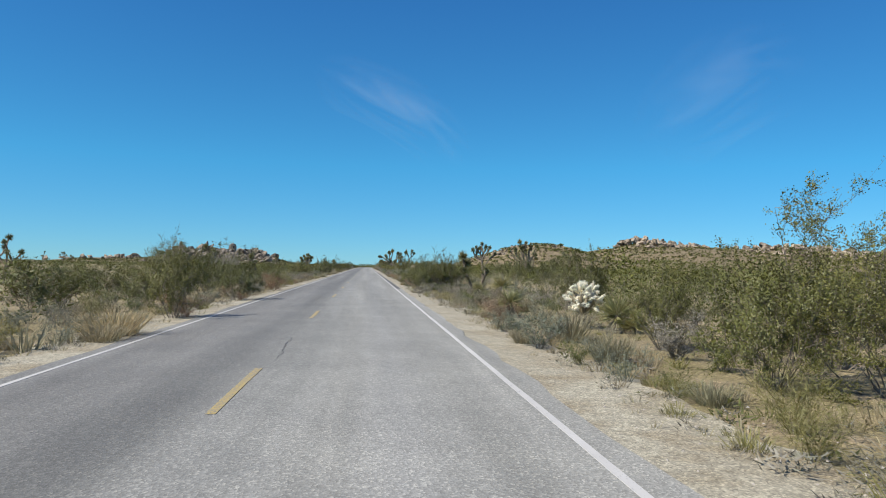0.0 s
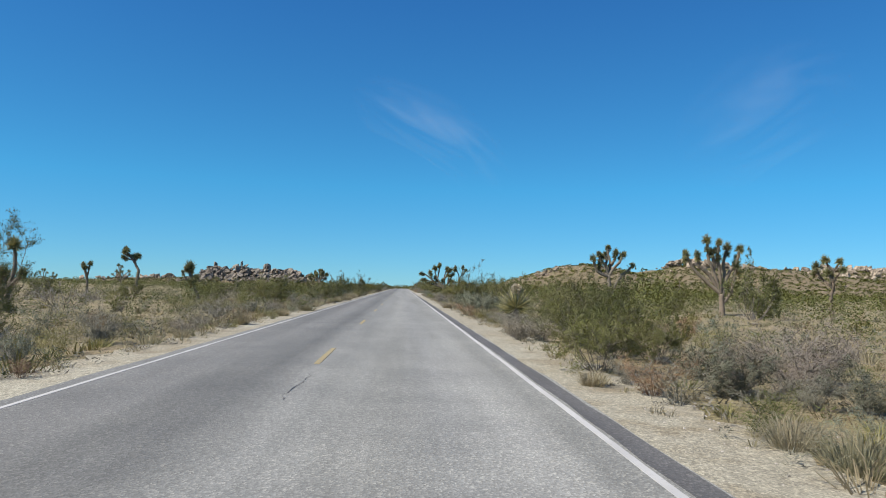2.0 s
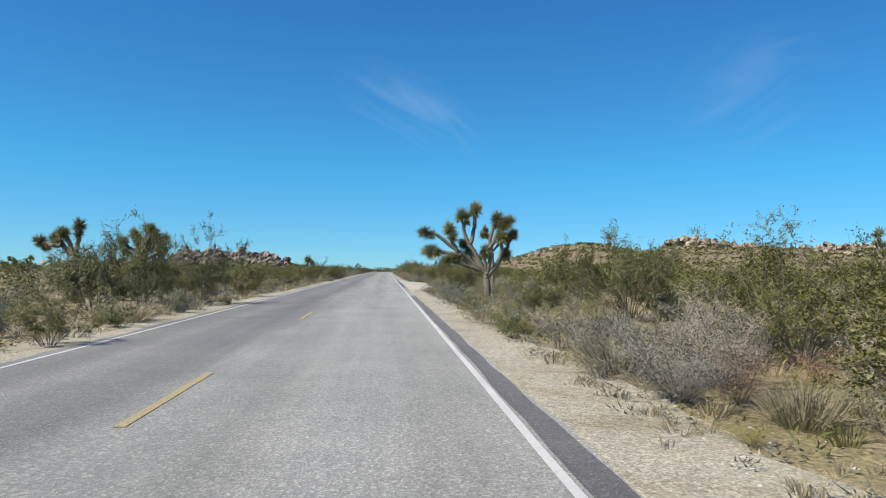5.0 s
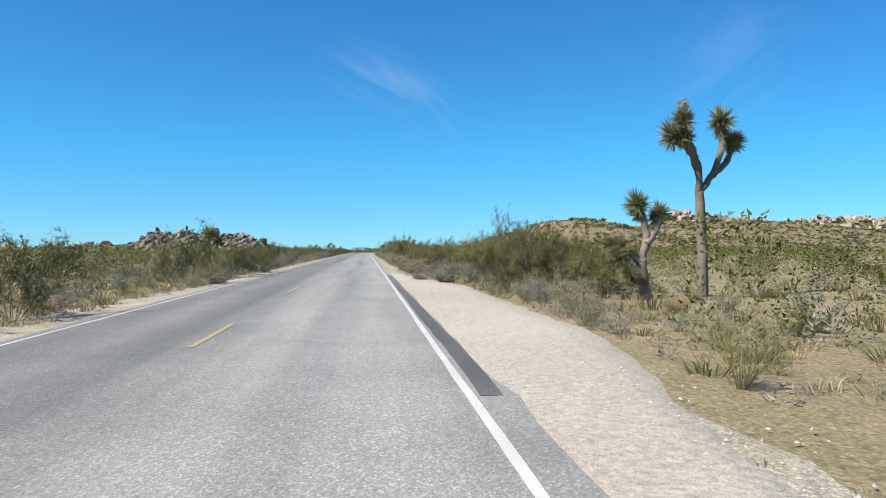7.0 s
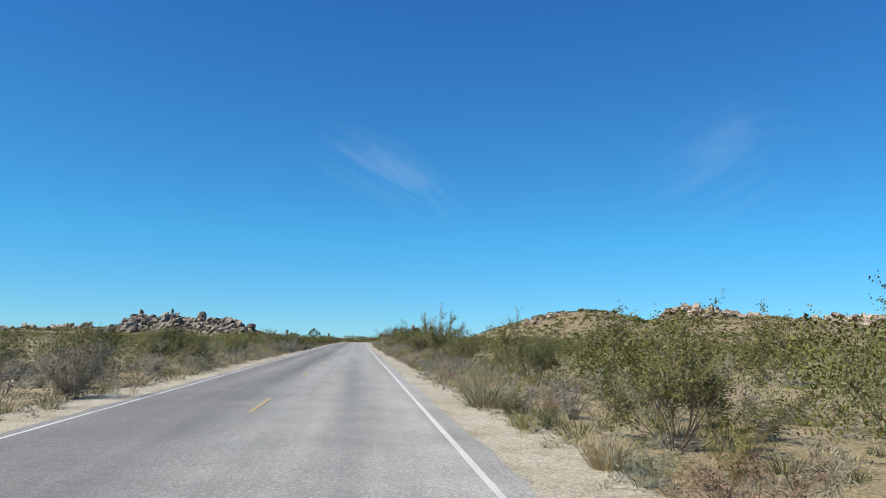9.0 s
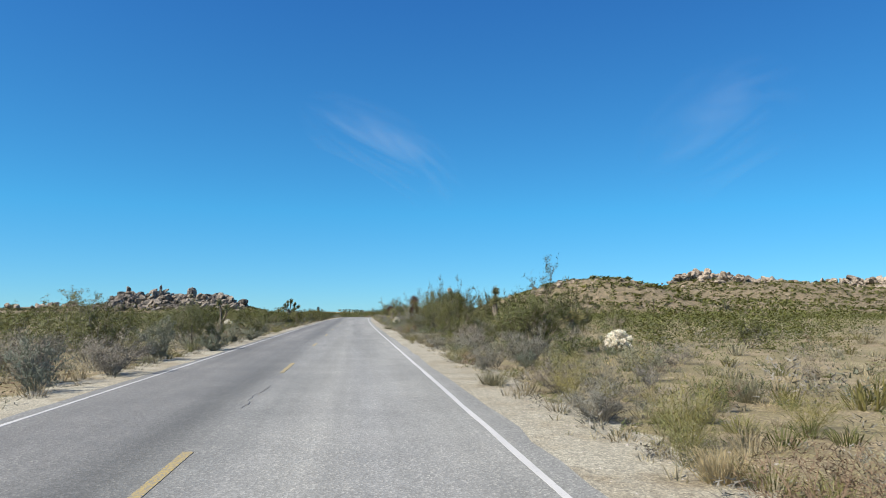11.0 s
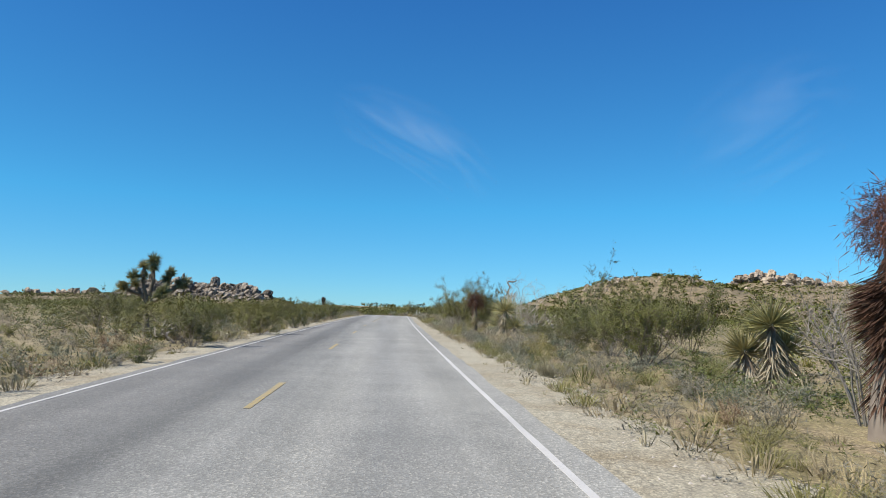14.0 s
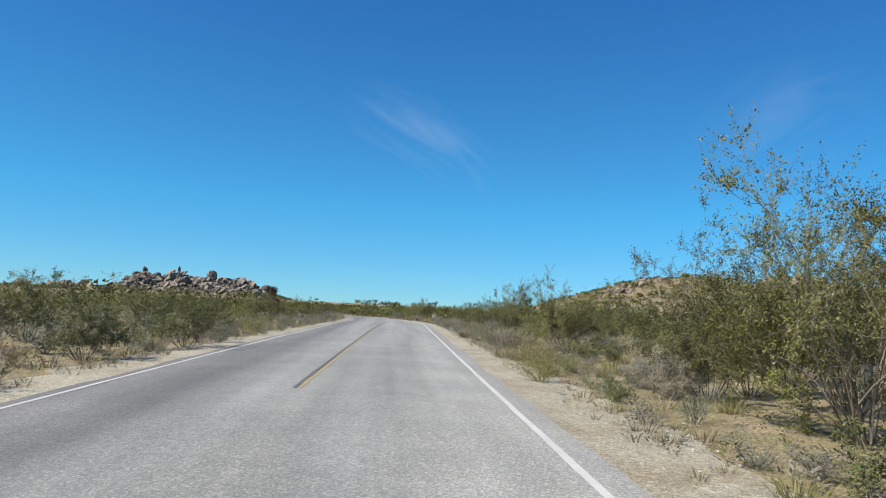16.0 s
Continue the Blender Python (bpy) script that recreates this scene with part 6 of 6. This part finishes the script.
grey_shrub.put(5.6, 111.6, 1.40, 0.80)
grey_shrub.put(5.9, 110.2, 1.50, 0.85)
grey_shrub.put(6.3, 109.0, 1.40, 0.80)
grey_shrub.put(7.2, 110.9, 1.60, 0.90)
grey_shrub.put(8.4, 111.6, 1.50, 0.80)
green_shrub.put(9.6, 114.0, 1.60, 0.80)
green_shrub.put(10.6, 113.4, 1.50, 0.80)
green_shrub.put(8.8, 113.2, 1.20, 0.55)
pale_shrub.put(7.4, 43.9, 1.90, 1.05)
pale_shrub.put(8.3, 44.6, 1.20, 0.75)
sage.put(7.2, 42.1, 1.10, 0.65)
creosote.put(5.9, 48.4, 2.00, 1.55)
sage.put(6.9, 292.6, 2.00, 1.15)
pale_shrub.put(7.7, 293.4, 1.70, 1.10)
green_shrub.put(5.7, 92.6, 1.00, 0.60)
green_shrub.put(6.7, 91.2, 1.10, 0.65)
green_shrub.put(7.7, 90.8, 1.10, 0.60)
straw_tuft.put(5.3, 88.1, 0.60, 0.50)
straw_tuft.put(7.7, 88.7, 0.90, 0.70)
grey_shrub.put(10.5, 95.1, 1.60, 0.80)
sage.put(5.3, 102.7, 1.10, 0.65)
sage.put(6.2, 100.5, 1.10, 0.60)
grey_shrub.put(7.0, 377.5, 1.20, 0.70)
ephedra.put(6.3, 369.4, 1.10, 0.75)
grey_shrub.put(7.6, 364.4, 1.20, 0.70)
grey_shrub.put(8.1, 363.8, 1.30, 0.75)
green_shrub.put(9.5, 372.1, 1.20, 0.60)
dead_creosote.put(7.9, 369.3, 0.50, 0.40)
straw_tuft.put(6.9, 367.5, 0.60, 0.50)
green_shrub.put(7.4, 170.5, 1.40, 0.70)
green_shrub.put(8.2, 168.0, 1.60, 0.80)
grey_shrub.put(7.2, 165.2, 1.30, 0.75)
grey_shrub.put(7.8, 163.5, 1.50, 0.80)
sage.put(6.9, 173.5, 1.30, 0.70)
creosote_near.put(9.2, 170.0, 2.60, 1.80)
creosote_near.put(9.4, 165.5, 2.40, 1.60)
creosote.put(8.9, 184.4, 2.80, 1.90)
creosote.put(7.6, 183.4, 1.60, 1.15)
green_shrub.put(8.2, 181.8, 1.60, 0.80)
sage.put(6.8, 181.8, 1.30, 0.75)
grey_shrub.put(7.5, 180.6, 1.30, 0.70)
dead_creosote.put(10.0, 184.8, 2.00, 1.30)
straw_tuft.put(6.1, 181.4, 0.90, 0.60)
grey_shrub.put(9.0, 181.2, 1.20, 0.60)
creosote_near.put(10.8, 187.0, 2.60, 1.80)


# ---------------------------------------------------------------- the scrub between them
def lighter(kind, shapes):
    """A plainer set of variants of the same kind for plants further from the road."""
    return Kind(kind.name, kind.label, kind.category, kind.variants[0][0].name.split(".")[0], kind.leaf_name, kind.variants[0][0].materials[0], kind.leaf_mat, shapes)


creosote_mid = lighter(creosote, [creosote_shapes(500 + k, 11, 6, 11, 0.023, 0.016, 0.008, 1, 1.15) for k in range(5)])
grey_mid = lighter(grey_shrub, [shrub_shapes(520 + k, 10, 0.9, 1.15, 6, 0.26, 24, 0.085, 0.014, 0.010, 0.5, 0.1) for k in range(4)])
sage_mid = lighter(sage, [shrub_shapes(540 + k, 11, 0.9, 1.1, 6, 0.24, 25, 0.062, 0.019, 0.010, 0.7, 0.1) for k in range(4)])


def free_spot(x, y, r):
    return all((x - a) ** 2 + (y - b) ** 2 > (r + c) ** 2 for a, b, c in near_taken.get(int(y // 8), ()))


def note(x, y, r):
    for k in (-1, 0, 1):
        near_taken.setdefault(int(y // 8) + k, []).append((x, y, r))


near_taken = {}
for x, y, r in taken:
    note(x, y, r)
rng = np.random.default_rng(21)
open_ground = [(4, 14, 38, 50), (5, 10.5, 308, 317.5), (5, 15, 337, 349), (5, 9, 296, 306), (8, 16, 240, 252), (11, 16, 176, 186), (4, 13, 350, 372), (5, 10, 321, 335), (5, 12, 64, 72), (5, 12, 93, 100.5), (5, 16, 17, 33), (-16, -3, 44, 74), (9, 17, 184, 194), (4.5, 15, 262, 272.5), (5, 15, 250, 258)]  # low plants only
bare_ground = [(3.8, 7.6, 308, 316), (3.8, 6.2, 326, 341), (3.8, 6.0, 14, 30)]  # sand with hardly a plant
quota = {"creosote": 195, "grey": 260, "sage": 210, "straw": 240, "ephedra": 160, "rust": 90, "green": 130, "dead": 48}
sizes = {"creosote": (1.7, 3.1, 0.80), "grey": (0.6, 1.2, 0.62), "sage": (0.6, 1.3, 0.68), "straw": (0.4, 0.9, 0.75), "ephedra": (0.5, 1.1, 0.72), "rust": (0.5, 1.0, 0.65), "green": (0.5, 1.2, 0.6), "dead": (0.9, 1.8, 0.8)}
kinds = {"creosote": creosote_mid, "grey": grey_mid, "sage": sage_mid, "straw": straw_tuft, "ephedra": ephedra, "rust": rust_shrub, "green": green_shrub, "dead": dead_creosote}
for name, wanted in quota.items():
    low, high, squat = sizes[name]
    tall_kind = name in ("creosote", "dead")
    made = tries = 0
    while made < wanted and tries < 6000:
        tries += 1
        y = rng.uniform(-14, 450)
        right = rng.random() < (0.5 if tall_kind else 0.62)
        off = (6.9 if tall_kind and right else 5.6 if tall_kind else 4.8) + (16 if tall_kind else 6.5 if right else 9) * rng.random() ** 1.4
        x = float(centre(y)) + (off if right else -off + 1.0)
        w = rng.uniform(low, high)
        if tall_kind and any(a < x < b and c < y < d for a, b, c, d in open_ground):
            continue
        if any(a < x < b and c < y < d for a, b, c, d in bare_ground):
            continue
        if off - w * 0.4 < 4.3 or (right and 148 < y < 182 and off < 6.3) or not free_spot(x, y, 0.36 * w):
            continue
        (kinds[name] if name != "creosote" or off > 12 else creosote_near if not right or off > 8 else creosote).put(x, y, w, w * squat * rng.uniform(0.8, 1.25) * (1.0 if right or not tall_kind else 0.74))
        note(x, y, 0.42 * w)
        made += 1


def clump_piece(seed, count, leaf, wide, up):
    """A rough dome of leaves, 1 across and 1 high, for the distance."""
    r = np.random.default_rng(seed)
    s = Shape()
    a, u = r.uniform(0, 6.283, count), r.uniform(0, 1, count)
    rad = 0.5 * np.sqrt(r.uniform(0.05, 1, count)) * (1 - 0.45 * u)
    at = np.stack([np.cos(a) * rad, np.sin(a) * rad, u * 0.85 + 0.02], 1)
    way = np.stack([np.cos(a) * 0.6, np.sin(a) * 0.6, np.full(count, up)], 1) + r.normal(size=(count, 3)) * 0.6
    s.leaves(at, way, leaf, wide, r)
    return crown_normals(*s.arrays(), (0.0, 0.45))


def field(count, lo, hi, w_lo, w_hi, tall, y_lo, y_hi, seed, gap, power=1.0):
    """Places over the plain on both sides, from lo to hi metres off the road."""
    r = np.random.default_rng(seed)
    rows = []
    while len(rows) < count:
        y = r.uniform(y_lo, y_hi)
        off = lo + (hi - lo) * r.random() ** power
        right = r.random() < 0.55
        x = float(centre(y)) + (off if right else -off + 1.0)
        w = r.uniform(w_lo, w_hi)
        if right and off < 8.5 and w > 0.5:
            continue
        if w > 1.4 and any(a < x < b and c < y < d for a, b, c, d in open_ground):
            continue
        if gap and (not free_spot(x, y, gap) or (x > 0 and 148 < y < 182 and off < 6.3)):
            continue
        rows.append((x, y, float(land(x, y)) - 0.02, w, w * tall * r.uniform(0.7, 1.25) * (1.0 if right or w < 1.4 else 0.76)))
    return rows


far_creosote = [clump_piece(760 + k, 90, 0.125, 0.09, 0.8) for k in range(5)]
creosote_pieces = [clump_piece(700 + k, 260, 0.066, 0.046, 0.8) for k in range(5)]
fine_creosote = [clump_piece(705 + k, 420, 0.042, 0.028, 0.8) for k in range(5)]
grey_pieces = [clump_piece(710 + k, 90, 0.12, 0.036, 0.8) for k in range(4)]
tiny_pieces = [clump_piece(720 + k, 26, 0.3, 0.07, 0.9) for k in range(5)]
grass_pieces = [tuft_shape(730 + k, 14, 0.5, 0.4, 0.02).arrays() for k in range(4)]
rng = np.random.default_rng(5)
tagged(new("creosote_scrub", scatter("creosote_scrub", fine_creosote, CREOSOTE_LEAF, field(1500, 8.0, 34, 1.5, 2.9, 0.8, -10, 470, 60, 0.5, 1.3), rng)), "olive creosote scrub near the road", "desert scrub", kind="stuff")
tagged(new("creosote_scrub", scatter("creosote_scrub", creosote_pieces, CREOSOTE_LEAF, field(2700, 32, 110, 1.6, 3.2, 0.66, -10, 640, 61, 0.5), rng)), "olive creosote scrub covering the plain", "desert scrub", kind="stuff")
tagged(new("creosote_scrub", scatter("creosote_scrub", far_creosote, CREOSOTE_LEAF, field(3600, 85, 420, 2.6, 5.4, 0.40, 40, 1150, 62, 0), rng)), "olive creosote scrub on the far plain", "desert scrub", kind="stuff")
tagged(new("grey_scrub", scatter("grey_scrub", grey_pieces, GREY_TWIG, field(1900, 4.9, 50, 0.5, 1.3, 0.6, -10, 560, 63, 0.15, 1.7), rng)), "grey twiggy scrub between the bushes", "desert scrub", kind="stuff")
tagged(new("sage_scrub", scatter("sage_scrub", grey_pieces, SAGE_LEAF, field(1500, 5.1, 50, 0.5, 1.3, 0.6, -10, 560, 64, 0.15, 1.7), rng)), "grey-green low scrub between the bushes", "desert scrub", kind="stuff")
tagged(new("low_herbs", scatter("low_herbs", tiny_pieces, HERB_LEAF, field(6000, 4.9, 24, 0.15, 0.5, 0.5, -12, 420, 65, 0.05, 1.5), rng)), "small green desert annuals on the sand", "low plants", kind="stuff")
tagged(new("low_twigs", scatter("low_twigs", tiny_pieces, GREY_TWIG, field(6000, 4.6, 22, 0.15, 0.45, 0.55, -12, 420, 66, 0.05, 1.6), rng)), "small dry grey twigs on the sand", "low plants", kind="stuff")
tagged(new("dry_grass_cover", scatter("dry_grass_cover", grass_pieces, STRAW, field(5600, 4.4, 20, 0.12, 0.4, 0.7, -12, 430, 67, 0.02, 1.5), rng)), "thin dry straw grass along the verge", "dry grass", kind="stuff")


tagged(new("creosote_scrub", scatter("creosote_scrub", creosote_pieces, CREOSOTE_LEAF, [row for row in field(900, 5.5, 60, 1.6, 3.2, 0.72, 455, 720, 75, 0.0)], rng)), "creosote scrub round the far bend of the road", "desert scrub", kind="stuff")
lush = []
r = np.random.default_rng(78)
for x, y, spread, count in ((9.5, 171, 2.2, 130), (10.0, 114, 1.2, 60), (8.8, 317, 1.3, 70), (9.5, 352, 1.6, 80), (8.0, 60, 1.0, 40), (8.5, 21, 1.5, 60), (9.0, 262, 2.0, 80), (9.5, 290, 2.0, 70), (-6.5, 300, 2.0, 60), (-6.5, 180, 2.0, 60)):
    for k in range(count):
        px, py, w = x + r.normal() * spread * 0.7, y + r.normal() * spread * 1.6, r.uniform(0.35, 0.85)
        if abs(px) > 5.2:
            lush.append((px, py, float(land(px, py)) - 0.02, w, w * r.uniform(0.45, 0.8)))
tagged(new("green_scrub", scatter("green_scrub", [clump_piece(790 + k, 80, 0.12, 0.05, 0.8) for k in range(4)], HERB_LEAF, lush, r)), "fresh green herbs under the bushes", "low plants", kind="stuff")
beyond = []
r = np.random.default_rng(76)
while len(beyond) < 5200:
    y = r.uniform(455, 1500)
    x = r.uniform(-420, 420) if len(beyond) < 2600 else r.uniform(-1, 1) * (50 + 0.16 * (y - 455))
    if abs(x - float(centre(y))) > 9:
        w = r.uniform(2.4, 5.0)
        beyond.append((x, y, float(land(x, y)) - 0.05, w, w * r.uniform(0.5, 0.95)))
tagged(new("creosote_scrub", scatter("creosote_scrub", far_creosote, CREOSOTE_LEAF, beyond, r)), "dark scrub on the plain beyond the bend", "desert scrub", kind="stuff")
straw_pieces = [tuft_shape(750 + k, 36, 0.5, 0.45, 0.018).arrays() for k in range(4)]
tagged(new("dry_grass_clumps", scatter("dry_grass_clumps", straw_pieces, STRAW, field(1900, 4.8, 34, 0.4, 0.9, 0.7, -12, 460, 71, 0.12, 1.7), rng)), "clumps of dry straw grass between the bushes", "dry grass", kind="stuff")
tagged(new("ephedra_scrub", scatter("ephedra_scrub", straw_pieces, EPHEDRA, field(900, 5.0, 30, 0.45, 1.0, 0.7, -12, 460, 72, 0.12, 1.6), rng)), "yellow-green twiggy scrub between the bushes", "desert scrub", kind="stuff")
tagged(new("rust_scrub", scatter("rust_scrub", grey_pieces, RUST_TWIG, field(700, 4.9, 26, 0.4, 1.0, 0.6, -12, 440, 73, 0.12, 1.6), rng)), "dried rust-brown scrub between the bushes", "desert scrub", kind="stuff")
tagged(new("green_scrub", scatter("green_scrub", grey_pieces, HERB_LEAF, field(900, 5.4, 30, 0.4, 1.1, 0.5, -12, 440, 74, 0.12, 1.5), rng)), "low green leafy scrub between the bushes", "desert scrub", kind="stuff")


near_grey = [shrub_shapes(760 + k, 8, 0.9, 1.15, 4, 0.28, 20, 0.09, 0.013, 0.010, 0.5, 0.1) for k in range(3)]
near_grey = [(np.concatenate([w.arrays()[0], l.arrays()[0]]), np.concatenate([w.arrays()[1], l.arrays()[1] + w.n])) for w, l in near_grey]


def verge(count, lo, hi, w_lo, w_hi, tall, seed, share=0.3):
    """Places along both verges, close to the road."""
    r = np.random.default_rng(seed)
    rows = []
    while len(rows) < count:
        y, off, w = r.uniform(-12, 430), lo + (hi - lo) * r.random() ** 1.3, r.uniform(w_lo, w_hi)
        left = r.random() < share
        x = float(centre(y)) + (1.0 - off if left else off)
        if (not left and 148 < y < 182 and off < 6.3) or not free_spot(x, y, 0.2 * w):
            continue
        rows.append((x, y, float(land(x, y)) - 0.02, w, w * tall * r.uniform(0.7, 1.25)))
        note(x, y, 0.3 * w)
    return rows


tagged(new("grey_scrub", scatter("grey_scrub", near_grey, GREY_TWIG, verge(400, 5.0, 8.5, 0.5, 1.1, 0.6, 91), rng)), "low grey twiggy scrub along the verge", "desert scrub", kind="stuff")
tagged(new("sage_scrub", scatter("sage_scrub", near_grey, SAGE_LEAF, verge(310, 5.0, 8.5, 0.5, 1.1, 0.6, 92), rng)), "low grey-green scrub along the verge", "desert scrub", kind="stuff")
tagged(new("dry_grass_clumps", scatter("dry_grass_clumps", [tuft_shape(770 + k, 48, 0.58, 0.5, 0.0095).arrays() for k in range(4)], STRAW, verge(1800, 4.7, 8, 0.25, 0.7, 0.6, 93), rng)), "clumps of dry straw grass along the verge", "dry grass", kind="stuff")
tagged(new("ephedra_scrub", scatter("ephedra_scrub", [tuft_shape(780 + k, 120, 0.6, 0.45, 0.007).arrays() for k in range(4)], EPHEDRA, verge(620, 4.8, 8, 0.25, 0.75, 0.65, 94), rng)), "yellow-green twiggy tufts along the verge", "desert scrub", kind="stuff")
tagged(new("green_scrub", scatter("green_scrub", near_grey, HERB_LEAF, verge(270, 5.2, 9, 0.3, 0.9, 0.5, 95), rng)), "low green leafy scrub along the verge", "desert scrub", kind="stuff")

tagged(new("dry_grass_clumps", scatter("dry_grass_clumps", [tuft_shape(775 + k, 36, 0.6, 0.5, 0.011).arrays() for k in range(4)], STRAW, verge(1300, 5.6, 13, 0.3, 0.75, 0.7, 96), rng)), "dry straw grass under the bushes", "dry grass", kind="stuff")
tagged(new("green_scrub", scatter("green_scrub", [tuft_shape(785 + k, 46, 0.62, 0.45, 0.011).arrays() for k in range(4)], HERB_LEAF, verge(1100, 5.6, 13, 0.3, 0.8, 0.65, 97), rng)), "green grassy tufts under the bushes", "low plants", kind="stuff")

tagged(new("grey_scrub", scatter("grey_scrub", grey_pieces, GREY_TWIG, verge(420, 5.2, 15, 0.5, 1.2, 0.6, 101, 1.0), rng)), "grey twiggy scrub on the far side of the road", "desert scrub", kind="stuff")
tagged(new("sage_scrub", scatter("sage_scrub", grey_pieces, SAGE_LEAF, verge(420, 5.2, 15, 0.5, 1.2, 0.65, 102, 1.0), rng)), "grey-green scrub on the far side of the road", "desert scrub", kind="stuff")
tagged(new("creosote_scrub", scatter("creosote_scrub", fine_creosote, CREOSOTE_LEAF, verge(240, 6.4, 16, 1.0, 2.0, 0.75, 103, 1.0), rng)), "olive creosote scrub on the far side of the road", "desert scrub", kind="stuff")


edge = np.random.default_rng(99)
fringe = []
for k in range(2600):
    y = edge.uniform(-10, 420)
    off = 4.9 + edge.normal() * 0.28 if edge.random() < 0.6 else -4.05 + edge.normal() * 0.22
    w = edge.uniform(0.1, 0.32)
    if off > 0 and 150 < y < 180:
        continue
    fringe.append((float(centre(y)) + off, y, float(land(centre(y) + off, y)) - 0.01, w, w * 0.7))
tagged(new("dry_grass_cover", scatter("dry_grass_cover", grass_pieces, STRAW, fringe[:1500], rng)), "thin straw grass where the gravel ends", "dry grass", kind="stuff")
tagged(new("low_twigs", scatter("low_twigs", tiny_pieces, GREY_TWIG, fringe[1500:], rng)), "small dry twigs where the gravel ends", "low plants", kind="stuff")


def pebble_piece(seed):
    r = np.random.default_rng(seed)
    v = np.array([(1, 0, 0), (-1, 0, 0), (0, 1, 0), (0, -1, 0), (0, 0, 1)], float) * r.uniform(0.35, 0.6, (5, 1)) + r.normal(size=(5, 3)) * 0.06
    return v, np.array([(0, 2, 4), (2, 1, 4), (1, 3, 4), (3, 0, 4)])


r = np.random.default_rng(68)
stones = []
for k in range(26000):
    y = r.uniform(-8, 400)
    side = r.random() < 0.75
    off = 3.72 + 2.2 * r.random() ** 1.3 if side else -3.05 - 1.4 * r.random()
    w = 0.014 + 0.055 * r.random() ** 4
    stones.append((float(centre(y)) + off, y, -0.022 - 0.004 * abs(off), w, w * 0.7))
tagged(new("gravel", scatter("gravel", [pebble_piece(k) for k in range(5)], PEBBLE, stones, r)), "loose pale gravel on the shoulders", "gravel", kind="stuff")


def hill_scrub(count, x0, x1, y0, y1, top, seed, least):
    r = np.random.default_rng(seed)
    rows = []
    while len(rows) < count:
        x, y = r.uniform(x0, x1), r.uniform(y0, y1)
        z = float(top(x, y))
        if z < least:
            continue
        w = r.uniform(1.8, 4.6)
        rows.append((x, y, z - 0.3, w, w * r.uniform(0.35, 0.6)))
    return rows


slope_stones = [(x, y, z + 0.4, w * 0.45, h) for x, y, z, w, h in hill_scrub(3200, 110, 1150, 650, 1120, right_hill, 83, 1.0)]
tagged(new("slope_rocks", scatter("slope_rocks", [pebble_piece(k + 9) for k in range(5)], ROCK_PALE, slope_stones, rng)), "pale rocks strewn over the ridge", "rocks", kind="stuff")
hill_pieces = [clump_piece(740 + k, 12, 0.6, 0.45, 0.7) for k in range(4)]
tagged(new("hill_scrub", scatter("hill_scrub", hill_pieces, CREOSOTE_LEAF, hill_scrub(11000, 90, 1150, 640, 1130, right_hill, 81, 0.5), rng)), "dark scrub dotted over the far ridge", "desert scrub", kind="stuff")
tagged(new("hill_scrub", scatter("hill_scrub", hill_pieces, CREOSOTE_LEAF, hill_scrub(2600, -640, -120, 1380, 1520, left_hill, 82, 0.3), rng)), "dark scrub dotted round the boulder hill", "desert scrub", kind="stuff")


# ---------------------------------------------------------------- high thin cloud
def cirrus(name, x, y, z, wide, high, tilt, density, seed):
    """A faint wisp far off, a curved sheet that is mostly clear."""
    m, nodes, links, bsdf = material(name)
    streak = texture(nodes, links, "ShaderNodeTexNoise", 1.6, "Generated", 5.0, 0.5, (1.0, 1.0, 2.6))
    streak.inputs["Distortion"].default_value = 0.8
    tc = nodes.new("ShaderNodeTexCoord")
    shift = nodes.new("ShaderNodeMapping")
    shift.inputs["Location"].default_value, shift.inputs["Scale"].default_value = (-1.0, 0, -1.0), (2.0, 0.0, 2.0)
    links.new(tc.outputs["Generated"], shift.inputs["Vector"])
    fade = nodes.new("ShaderNodeTexGradient")
    fade.gradient_type = "SPHERICAL"
    links.new(shift.outputs["Vector"], fade.inputs["Vector"])
    wisps = ramp(nodes, links, streak.outputs["Fac"], [(0.38, (0, 0, 0)), (0.8, (1, 1, 1))])
    soft = ramp(nodes, links, fade.outputs["Fac"], [(0.0, (0, 0, 0)), (0.7, (density, density, density))])
    clear = nodes.new("ShaderNodeBsdfTransparent")
    white = nodes.new("ShaderNodeBsdfDiffuse")
    white.inputs["Color"].default_value = (0.9, 0.92, 0.95, 1)
    both = nodes.new("ShaderNodeMixShader")
    links.new(blend(nodes, links, 1.0, wisps, soft, "MULTIPLY"), both.inputs[0])
    links.new(clear.outputs[0], both.inputs[1])
    links.new(white.outputs[0], both.inputs[2])
    links.new(both.outputs[0], nodes["Material Output"].inputs["Surface"])
    us, vs = np.linspace(-0.5, 0.5, 25), np.linspace(-0.5, 0.5, 9)
    gu, gv = np.meshgrid(us, vs)
    verts = np.stack([gu * wide, 60 * gu**2 + 40 * gv**2, gv * high - 0.35 * wide * gu**2], -1).reshape(-1, 3)
    q = (np.arange(8)[:, None] * 25 + np.arange(24)).ravel()
    ob = new("cloud", mesh_from("cloud", verts, np.concatenate([np.stack([q, q + 1, q + 26], 1), np.stack([q, q + 26, q + 25], 1)]), m, True))
    ob.matrix_basis = pose(x, y, z, 0, tilt, 0)
    return tagged(ob, "thin white wisp of cirrus cloud in a blue sky", "cloud", kind="structure")


cirrus("cirrus_wisp", 190, 4300, 1000, 1150, 420, 30, 0.16, 1)
cirrus("cirrus_veil", 2150, 4000, 1150, 1300, 700, -30, 0.10, 2)
